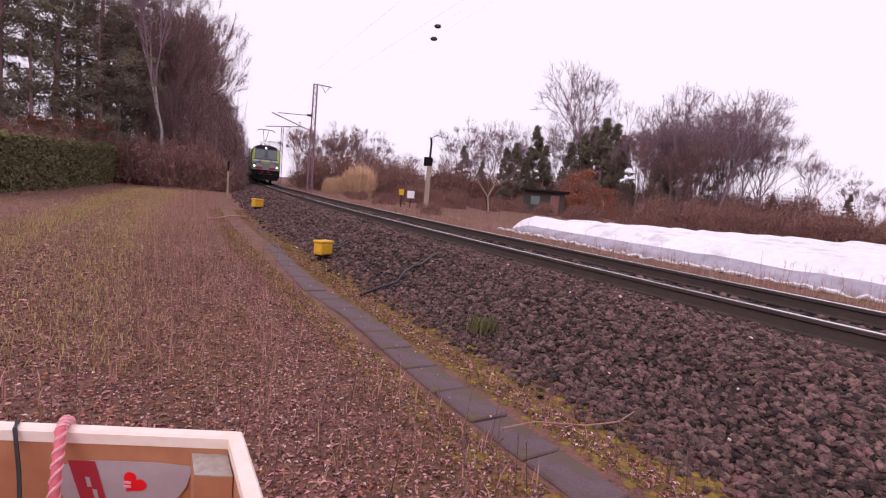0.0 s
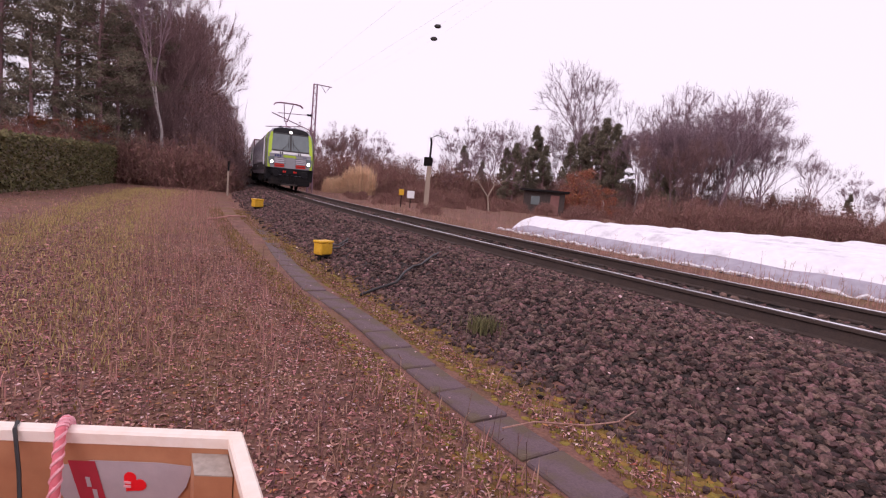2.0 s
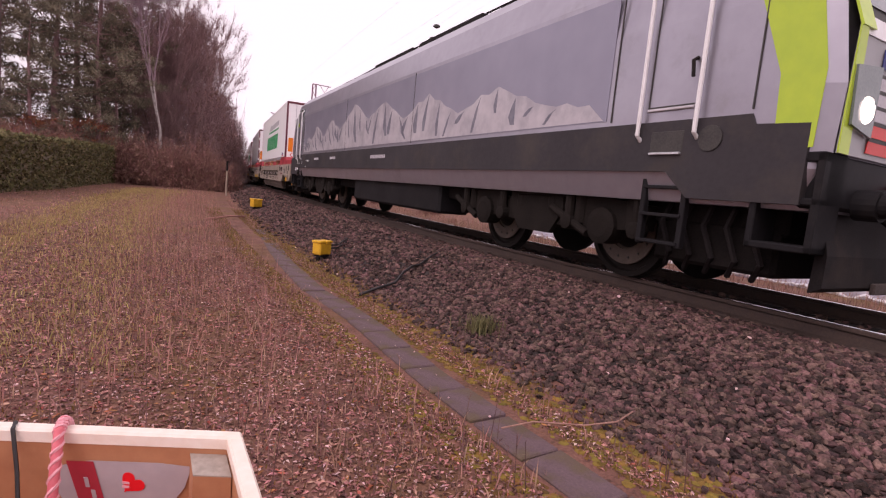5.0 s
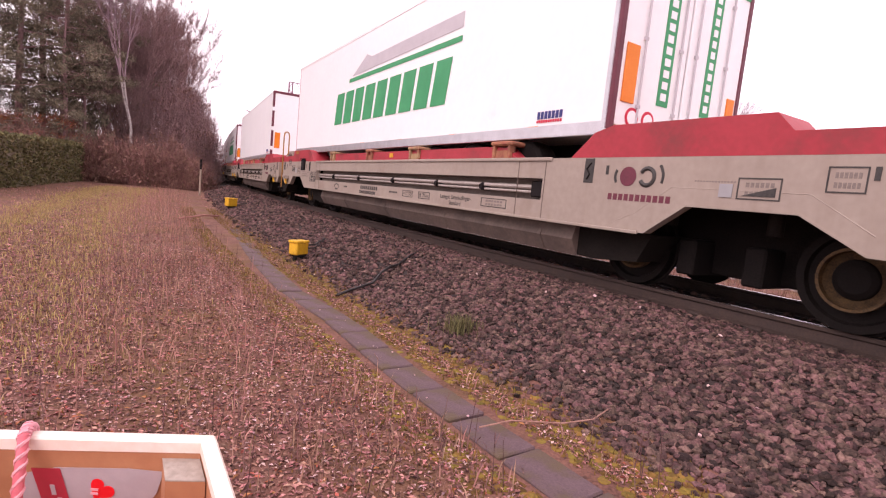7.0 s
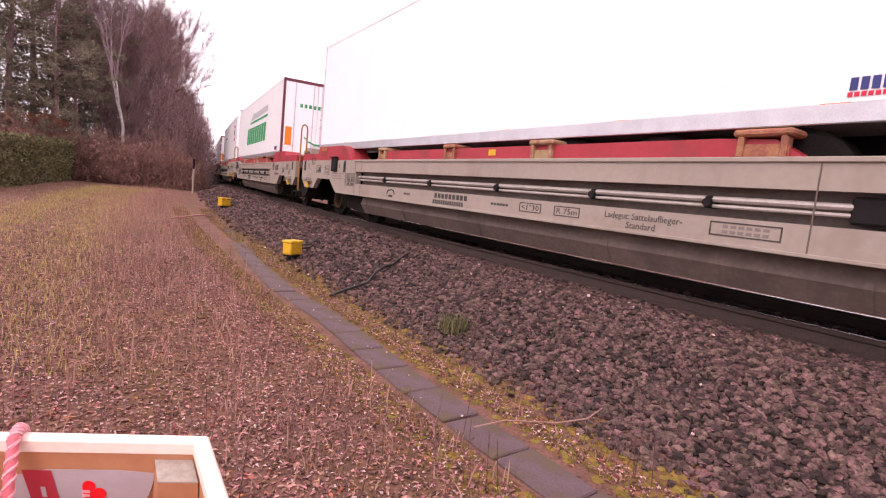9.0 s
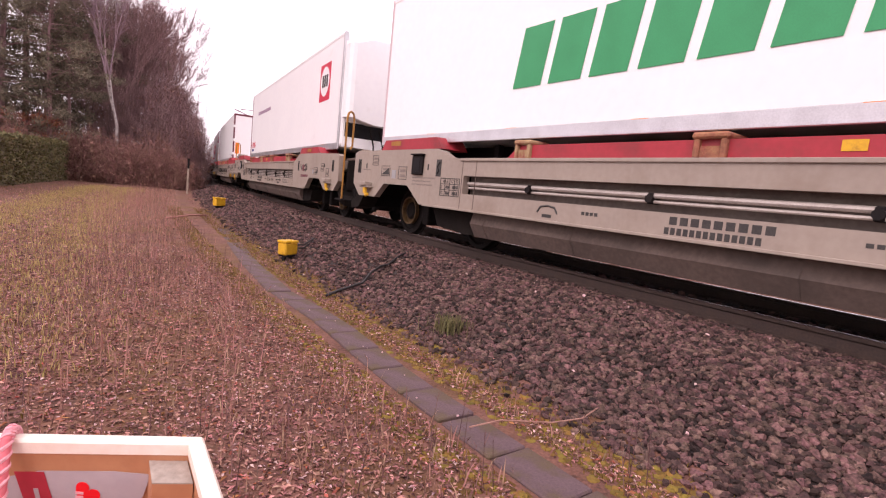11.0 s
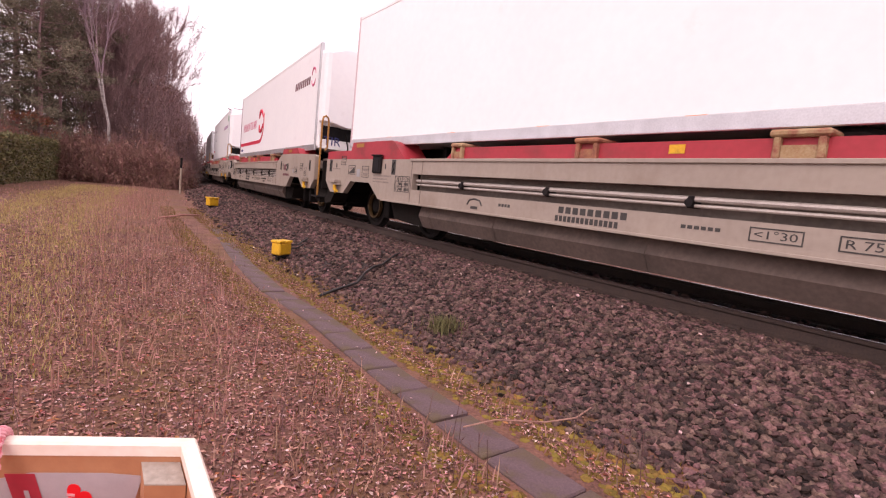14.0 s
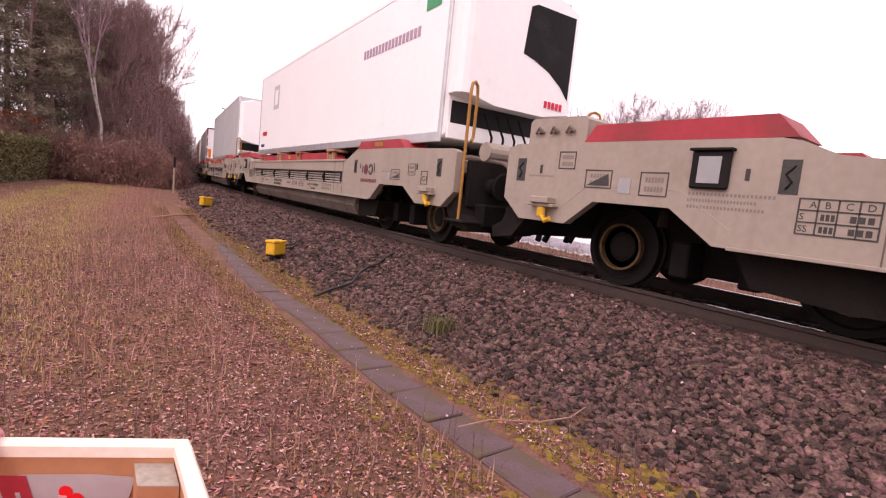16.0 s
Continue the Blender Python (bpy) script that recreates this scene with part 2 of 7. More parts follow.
    paper=mat("torn_grey_paper", (0.46, 0.38, 0.40), (0.40, 0.33, 0.35), 5, 0.7, 0.1, fine=30),
    paper_red=mat("red_paper_print", (0.45, 0.03, 0.05), (0.38, 0.03, 0.045), 8, 0.6, 0.0),
    heart=mat("bright_red_print", (0.85, 0.01, 0.015), (0.8, 0.01, 0.015), 8, 0.6, 0.0),
    rope=mat("pink_cord", (0.72, 0.17, 0.20), (0.62, 0.12, 0.15), 25, 0.7, 0.2),
    rope_w=mat("pale_pink_cord", (0.80, 0.38, 0.42), (0.74, 0.32, 0.36), 25, 0.7, 0.2),
    cable=mat("black_cable", (0.02, 0.018, 0.02), (0.035, 0.03, 0.03), 9, 0.5, 0.05),
    concrete=mat("weathered_concrete_post", (0.40, 0.31, 0.24), (0.31, 0.24, 0.19), 4, 0.9, 0.2, fine=40),
    mast=mat("pink_grey_mast_steel", (0.34, 0.20, 0.26), (0.27, 0.16, 0.2), 4, 0.6, 0.1),
    sign=mat("white_sign", (0.82, 0.82, 0.82), (0.75, 0.75, 0.75), 5, 0.5, 0.0),
    house=mat("pale_house_wall", (0.62, 0.58, 0.62), (0.55, 0.51, 0.55), 1, 0.8, 0.1),
)


# ---- mesh helpers ----
class Build:
    """Gathers vertices and faces of one mesh."""

    def __init__(self):
        self.v, self.f = [], []

    def box(self, x0, x1, y0, y1, z0, z1, c=0.0):
        n = len(self.v)
        if c <= 0:
            self.v += [(x, y, z) for z in (z0, z1) for y in (y0, y1) for x in (x0, x1)]
            self.f += [tuple(n + i for i in q) for q in ((0, 2, 3, 1), (4, 5, 7, 6), (0, 1, 5, 4), (2, 6, 7, 3), (0, 4, 6, 2), (1, 3, 7, 5))]
            return self
        ix = {}
        for i, (x, sx) in enumerate(((x0, 1), (x1, -1))):
            for j, (y, sy) in enumerate(((y0, 1), (y1, -1))):
                for k, (z, sz) in enumerate(((z0, 1), (z1, -1))):
                    for a, p in enumerate(((x, y + sy * c, z + sz * c), (x + sx * c, y, z + sz * c), (x + sx * c, y + sy * c, z))):
                        ix[i, j, k, a] = len(self.v)
                        self.v.append(p)
        for i in (0, 1):
            for q in (((i, 0, 0), (i, 1, 0), (i, 1, 1), (i, 0, 1)),):
                self.f.append(tuple(ix[(*e, 0)] for e in q))
            self.f.append(tuple(ix[(*e, 1)] for e in ((0, i, 0), (1, i, 0), (1, i, 1), (0, i, 1))))
            self.f.append(tuple(ix[(*e, 2)] for e in ((0, 0, i), (1, 0, i), (1, 1, i), (0, 1, i))))
        for i in (0, 1):
            for j in (0, 1):
                self.f.append((ix[i, j, 0, 0], ix[i, j, 1, 0], ix[i, j, 1, 1], ix[i, j, 0, 1]))
                self.f.append((ix[i, 0, j, 0], ix[i, 1, j, 0], ix[i, 1, j, 2], ix[i, 0, j, 2]))
                self.f.append((ix[0, i, j, 1], ix[1, i, j, 1], ix[1, i, j, 2], ix[0, i, j, 2]))
                for k in (0, 1):
                    self.f.append((ix[i, j, k, 0], ix[i, j, k, 1], ix[i, j, k, 2]))
        return self

    def tube(self, pts, r, n=8, caps=True):
        pts = [Vector(p) for p in pts]
        rs = r if isinstance(r, (list, tuple)) else [r] * len(pts)
        base = len(self.v)
        up = None
        for i, p in enumerate(pts):
            d = (pts[min(i + 1, len(pts) - 1)] - pts[max(i - 1, 0)]).normalized()
            if up is None:
                up = d.cross(Vector((0.31, 0.12, 0.94)))
                if up.length < 0.2:
                    up = d.cross(Vector((0.9, 0.4, 0.1)))
            side = (up - d * up.dot(d)).normalized()
            up = side
            oth = d.cross(side)
            for k in range(n):
                a = 2 * pi * k / n
                self.v.append(tuple(p + (side * cos(a) + oth * sin(a)) * rs[i]))
        for i in range(len(pts) - 1):
            for k in range(n):
                a, b = base + i * n + k, base + i * n + (k + 1) % n
                self.f.append((a, b, b + n, a + n))
        if caps and n > 2:
            self.f.append(tuple(base + k for k in reversed(range(n))))
            self.f.append(tuple(base + (len(pts) - 1) * n + k for k in range(n)))
        return self

    def lathe(self, prof, centre, axis="y", n=20):
        """prof: (offset along the axis, radius); round the axis through centre."""
        base = len(self.v)
        for o, r in prof:
            for k in range(n):
                a = 2 * pi * k / n
                u, w = r * cos(a), r * sin(a)
                p = {"y": (u, o, w), "x": (o, u, w), "z": (u, w, o)}[axis]
                self.v.append((centre[0] + p[0], centre[1] + p[1], centre[2] + p[2]))
        for i in range(len(prof) - 1):
            for k in range(n):
                a, b = base + i * n + k, base + i * n + (k + 1) % n
                self.f.append((a, b, b + n, a + n))
        self.f.append(tuple(base + k for k in range(n)))
        self.f.append(tuple(base + (len(prof) - 1) * n + k for k in range(n)))
        return self

    def prism(self, outline, a0, a1, axis="y"):
        """An outline in the two other axes, drawn out from a0 to a1 along the axis."""
        n, base = len(outline), len(self.v)
        for a in (a0, a1):
            for u, w in outline:
                self.v.append({"y": (u, a, w), "x": (a, u, w), "z": (u, w, a)}[axis])
        self.f.append(tuple(base + i for i in range(n)))
        self.f.append(tuple(base + n + i for i in reversed(range(n))))
        for i in range(n):
            j = (i + 1) % n
            self.f.append((base + i, base + j, base + n + j, base + n + i))
        return self

    def loft(self, rings, caps=True):
        """Rings of equal length, joined in order."""
        n, base = len(rings[0]), len(self.v)
        for r in rings:
            self.v += [tuple(p) for p in r]
        for i in range(len(rings) - 1):
            for k in range(n):
                a, b = base + i * n + k, base + i * n + (k + 1) % n
                self.f.append((a, b, b + n, a + n))
        if caps:
            self.f.append(tuple(base + k for k in reversed(range(n))))
            self.f.append(tuple(base + (len(rings) - 1) * n + k for k in range(n)))
        return self

    def mesh(self, name, material, smooth=False):
        me = bpy.data.meshes.new(name)
        me.from_pydata(self.v, [], self.f)
        me.materials.append(material)
        if len(self.f) < 60000:
            bm = bmesh.new()
            bm.from_mesh(me)
            bmesh.ops.recalc_face_normals(bm, faces=bm.faces)
            bm.to_mesh(me)
            bm.free()
        if smooth:
            me.polygons.foreach_set("use_smooth", [True] * len(me.polygons))
        me.update()
        return me


def part(name, b, material, parent, label="", smooth=False):
    ob = new(name, b.mesh(name, material, smooth) if isinstance(b, Build) else b)
    ob.parent = parent
    return tagged(ob, label)


def thing(name, label, category, m=None, group="", kind=""):
    ob = new(name)
    ob.empty_display_size = 0.2
    if m is not None:
        ob.matrix_world = m
    return tagged(ob, label, category, group, kind)


def single(name, b, material, label, category, m=None, group="", kind="", smooth=False):
    ob = new(name, b.mesh(name, material, smooth))
    if m is not None:
        ob.matrix_world = m
    return tagged(ob, label, category, group, kind)


def rnd(a, b):
    return random.uniform(a, b)


# ---- ground, one sheet ----
PROFILE = [(-2000, 0.0), (-3.4, 0.0), (-3.1, 0.04), (-2.0, 0.35), (-1.5, 0.465), (1.4, 0.465), (2.2, 0.28), (3.3, 0.08), (5.0, 0.14), (9.0, 0.2), (30, 0.3), (60, 0.6), (2000, 0.6)]


def ground_z(s, l):
    z = float(np.interp(l, [p[0] for p in PROFILE], [p[1] for p in PROFILE]))
    w = min(1, max(0, (abs(l + 0.3) - 3.6) / 2.0))
    p = at(s, l)
    return z + w * (0.05 * noise.noise((p.x * 0.25, p.y * 0.25, 0.3)) + 0.025 * noise.noise((p.x * 1.3, p.y * 1.3, 1.7)))


def on_path(s, l, fray=0.4):
    """The trodden path along the verge."""
    return 4 < s < 38 and abs(l + 7.45 - 0.05 * (s - 15) * (s > 15) + 0.5 * noise.noise((s * 0.3, 0, 4))) < 1.0 + fray * noise.noise((s * 1.1, l * 1.1, 7))


def spread(*parts):
    out = []
    for a, b, n in parts:
        out += [a + (b - a) * i / n for i in range(n)]
    return out + [parts[-1][1]]


S_ROWS = spread((-900, -60, 6), (-60, -6, 14), (-6, 14, 90), (14, 45, 50), (45, 130, 40), (130, 1500, 14))
L_ROWS = spread((-1200, -60, 8), (-60, -14, 24), (-14, -3.6, 52), (-3.6, 3.6, 48), (3.6, 12, 24), (12, 60, 20), (60, 1200, 8))


def make_ground():
    b = Build()
    for s in S_ROWS:
        for l in L_ROWS:
            b.v.append(tuple(at(s, l, ground_z(s, l))))
    n = len(L_ROWS)
    for i in range(len(S_ROWS) - 1):
        for j in range(n - 1):
            a = i * n + j
            b.f.append((a, a + 1, a + n + 1, a + n))
    soil = mat("leafy_verge_soil", (0.26, 0.115, 0.085), (0.085, 0.038, 0.029), 3.0, 0.95, 0.8, fine=38, dirt=(0.155, 0.085, 0.028), dirt_at=0.57, dirt_scale=0.7)
    ob = single("ground", b, soil, "leaf-strewn grassy verge and field soil", "ground", kind="structure", smooth=True)
    ob.data.materials.append(M["bed"])
    flags = []
    for i in range(len(S_ROWS) - 1):
        for j in range(n - 1):
            lm, sm = 0.5 * (L_ROWS[j] + L_ROWS[j + 1]), 0.5 * (S_ROWS[i] + S_ROWS[i + 1])
            flags.append(1 if -3.2 < lm < 2.6 else 0)
    if len(ob.data.polygons) == len(flags):
        ob.data.polygons.foreach_set("material_index", flags)
    return ob


make_ground()

# ---- rails, sleepers, ballast ----
RAIL_PROFILE = [(-0.062, -0.172), (0.062, -0.172), (0.062, -0.160), (0.012, -0.142), (0.009, -0.055), (0.035, -0.040), (0.036, -0.012), (0.026, -0.001), (-0.026, -0.001), (-0.036, -0.012), (-0.035, -0.040), (-0.009, -0.055), (-0.012, -0.142), (-0.062, -0.160)]
RAIL_S = spread((-60, -4, 8), (-4, 30, 68), (30, 160, 40), (160, 500, 10))


def make_rails():
    for side, word in ((-0.753, "near"), (0.753, "far")):
        rail = thing("rail", "rusty steel rail with a polished head on the ballast", "rail", kind="structure")
        part("rail_body", Build().loft([[at(s, side + u, RAIL + w) for u, w in RAIL_PROFILE] for s in RAIL_S]), M["rail"], rail)
        part("rail_head", Build().loft([[at(s, side + u, RAIL + w) for u, w in ((-0.030, -0.006), (0.030, -0.006), (0.024, 0.002), (-0.024, 0.002))] for s in RAIL_S]), M["railtop"], rail, "polished running surface")


def make_sleepers():
    b = Build()
    b.prism([(-1.3, 0), (1.3, 0), (1.3, 0.20), (0.95, 0.21), (0.5, 0.205), (0.3, 0.16), (-0.3, 0.16), (-0.5, 0.205), (-0.95, 0.21), (-1.3, 0.20)], -0.13, 0.13, "x")
    me = b.mesh("sleeper", M["sleeper"])
    cm = Build().box(-0.07, 0.07, -0.035, 0.035, 0.205, 0.245, 0.01).mesh("clamp", M["rail"])
    for i in range(100):
        s = -4 + i * 0.6
        ob = tagged(new("sleeper", me), "grey-brown concrete sleeper sunk in the ballast", "sleeper", "sleepers of the line")
        ob.matrix_world = stand(s, 0, RAIL - 0.172 - 0.212)
        for y in (-0.863, -0.643, 0.643, 0.863):
            c = new("clamp", cm)
            c.parent, c.location = ob, (0, y, 0)


ICO = None


def ico():
    global ICO
    if ICO is None:
        bm = bmesh.new()
        bmesh.ops.create_icosphere(bm, subdivisions=1, radius=1.0)
        ICO = (np.array([v.co[:] for v in bm.verts]), [tuple(v.index for v in f.verts) for f in bm.faces])
        bm.free()
    return ICO


def stones(name, spots, label, material, jitter=0.38):
    """Broken stones, joined: spots are (x, y, z, size)."""
    v0, f0 = ico()
    rng = np.random.default_rng(5)
    vs, fs = [], []
    for k, (x, y, z, r) in enumerate(spots):
        w = v0 * (1 + rng.uniform(-jitter, jitter, (len(v0), 1))) * (r * rng.uniform(0.6, 1.35, 3))
        a = Euler(rng.uniform(-3.1, 3.1, 3)).to_matrix()
        w = w @ np.array(a) * (1, 1, 0.8) + (x, y, z)
        vs.append(w)
        fs += [tuple(i + 12 * k for i in f) for f in f0]
    b = Build()
    b.v, b.f = [tuple(p) for p in np.concatenate(vs)], fs
    return single(name, b, material, label, "ballast", kind="stuff")


def make_ballast():
    rng = random.Random(3)
    spots = []
    for s0, s1, n, r in ((-1.0, 3, 13500, 0.026), (3, 7, 10000, 0.026), (7, 13, 6200, 0.030), (13, 24, 4400, 0.041), (24, 45, 2200, 0.06)):
        for _ in range(n):
            s, l = rng.uniform(s0, s1), rng.uniform(-3.5, -0.84)
            if l < -3.1 and rng.random() < (-3.1 - l) / 0.45:
                continue
            k = r * rng.choice((0.6, 0.8, 1, 1, 1.2, 1.35))
            p = at(s, l, ground_z(s, l) + k * 0.35)
            spots.append((*p, k))
    for s0, s1, n, r in ((-1, 12, 1500, 0.045), (12, 40, 900, 0.06)):
        for _ in range(n):
            s, l = rng.uniform(s0, s1), rng.choice((rng.uniform(-0.66, 0.66), rng.uniform(0.85, 2.9)))
            k = r * rng.uniform(0.6, 1.3)
            spots.append((*at(s, l, ground_z(s, l) + k * 0.2), k))
    stones("ballast_stones", spots, "grey-brown broken ballast stones banked against the rails", M["stone"])


make_rails()
make_sleepers()
make_ballast()

# ---- cable trough: a row of concrete covers ----
def make_trough():
    b = Build().box(-0.246, 0.246, -0.150, 0.150, -0.07, 0.035, 0.010)
    me = b.mesh("cover_slab", M["slab"])
    trough = thing("cable_trough", "line of grey concrete cable trough covers in the moss", "cable trough", kind="structure")
    rng = random.Random(8)
    s = 0.6
    knots = ((0, -4.06), (2, -4.1), (3.5, -4.1), (5.5, -4.02), (7, -4.1), (9, -4.0), (14, -3.62), (20, -3.4), (40, -3.4))
    while s < 15.5:
        l = float(np.interp(s, [k[0] for k in knots], [k[1] for k in knots]))
        l2 = float(np.interp(s + 0.5, [k[0] for k in knots], [k[1] for k in knots]))
        m = stand(s, l, -0.006 + rng.uniform(-0.010, 0.008) - 0.0012 * max(0, s - 3) ** 1.3, -math.degrees(math.atan2(l2 - l, 0.5)) + rng.uniform(-1, 1)) @ pose(0, 0, 0, rng.uniform(-1.5, 1.5), rng.uniform(-1, 1), 0)
        ob = new("cover_slab", me)
        ob.parent, ob.matrix_basis = trough, m
        s += 0.5


make_trough()


# ---- the train; x runs back from the front buffers, y to the camera's side ----
def tread(x, r, gap=1.5):
    b = Build()
    for y in (-0.75, 0.75):
        g = 1 if y > 0 else -1
        b.lathe([(-g * 0.07, r + 0.028), (-g * 0.045, r + 0.028), (-g * 0.035, r), (g * 0.065, r - 0.004), (g * 0.065, r - 0.07), (g * 0.02, r - 0.09), (g * 0.02, r * 0.42), (g * 0.07, r * 0.36), (g * 0.09, 0.12)], (x, y, r), "y", 28)
    b.tube([(x, -0.75, r), (x, 0.75, r)], 0.085, 10)
    return b


def bogie(parent, x0, wheels, r, y=1.05):
    fr = Build()
    for g in (-1, 1):
        fr.prism([(x0 - 1.45, 0.52), (x0 + 1.45, 0.52), (x0 + 1.5, 0.66), (x0 + 0.6, 0.72), (x0 + 0.45, 0.62), (x0 - 0.45, 0.62), (x0 - 0.6, 0.72), (x0 - 1.5, 0.66)], g * y, g * (y + 0.12))
        for w in wheels:
            fr.box(w - 0.11, w + 0.11, g * y - 0.02, g * y + 0.13, r - 0.12, r + 0.12, 0.03)
            for k in (-0.3, 0.3):
                fr.tube([(w + k, g * (y + 0.06), r + 0.02), (w + k, g * (y + 0.06), r + 0.22)], 0.05, 8)
    fr.box(x0 - 0.25, x0 + 0.25, -y, y, 0.45, 0.7, 0.03)
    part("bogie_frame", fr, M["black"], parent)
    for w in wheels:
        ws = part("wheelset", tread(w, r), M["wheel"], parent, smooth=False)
        part("wheel_ring", Build().lathe([(0.0, r * 0.60), (0.075, r * 0.60), (0.075, r * 0.545), (0.0, r * 0.545)], (w, 0.80, r), "y", 28), M["brass"], ws, "ochre paint ring")
    return fr


def buffers(parent, x, direction, dark="dark", k=1.0):
    for y in (-0.875, 0.875):
        b = Build()
        d = direction
        b.lathe([(0, 0.13), (d * 0.28 * k, 0.13), (d * 0.28 * k, 0.10), (d * 0.50 * k, 0.10), (d * 0.50 * k, 0.19), (d * 0.56 * k, 0.22), (d * 0.60 * k, 0.20)], (x, y, 1.05), "x", 18)
        part("buffer", b, M[dark], parent, smooth=False)


def hose(parent, x, d):
    b = Build()
    for y in (-0.35, 0.42):
        b.tube([(x, y, 0.95), (x + d * 0.18, y, 0.8), (x + d * 0.32, y + 0.03, 0.55), (x + d * 0.42, y + 0.1, 0.48), (x + d * 0.5, y + 0.16, 0.6)], 0.03, 7)
    b.box(x, x + d * 0.35, -0.06, 0.06, 0.93, 1.07, 0.02)
    b.tube([(x + d * 0.3, 0, 1.0), (x + d * 0.42, 0, 0.8), (x + d * 0.46, 0, 0.66)], 0.045, 8)
    part("coupling", b, M["black"], parent)


def bars(parent, name, x0, x1, z0, z1, n, y, material, slant=0.0, gap=0.28, label=""):
    """Writing that stays unread, as a row of plain bars on the camera's side."""
    b = Build()
    w = (x1 - x0) / n
    for i in range(n):
        a = x0 + i * w
        c = a + w * (1 - gap)
        b.prism([(a, z0), (c, z0), (c + slant, z1), (a + slant, z1)], y, y + 0.006)
    return part(name, b, material, parent, label)


def words(text, size, parent, m, material, name="lettering", label="", extrude=0.002, shear=0.0, width=0.0):
    cu = bpy.data.curves.new(name, "FONT")
    cu.body, cu.size, cu.extrude, cu.shear, cu.resolution_u = text, size, extrude, shear, 2
    tmp = bpy.data.objects.new("tmp", cu)
    scene.collection.objects.link(tmp)
    bpy.context.view_layer.update()
    me = bpy.data.meshes.new_from_object(tmp.evaluated_get(bpy.context.evaluated_depsgraph_get()))
    bpy.data.objects.remove(tmp)
    bpy.data.curves.remove(cu)
    me.materials.clear()
    me.materials.append(material)
    if width:
        k = width / max(v.co.x for v in me.vertices)
        me.transform(Matrix.Diagonal((k, 1, 1, 1)))
    ob = new(name, me)
    ob.parent, ob.matrix_basis = parent, m
    return tagged(ob, label)


def side(x, z, y=1.5):
    """A pose for lettering on the camera's side, read from there."""
    return Matrix(((-1, 0, 0, x), (0, 0, 1, y), (0, 1, 0, z), (0, 0, 0, 1)))


def fronted(x, y, z):
    """A pose for lettering on a front that looks ahead."""
    return Matrix(((0, 0, -1, x), (-1, 0, 0, y), (0, 1, 0, z), (0, 0, 0, 1)))


FRONT_ARCH = [(0.82, 0.92), (1.15, 0.68), (1.98, 0.68), (2.47, 0.95), (3.45, 0.95), (3.88, 0.64)]
REAR_ARCH = [(16.43, 0.64), (16.88, 0.95), (17.76, 0.95), (18.12, 0.67), (18.84, 0.67), (19.14, 0.92)]
PADS = ((6.50, 0.50), (9.25, 0.46), (11.45, 0.36), (14.00, 0.32))


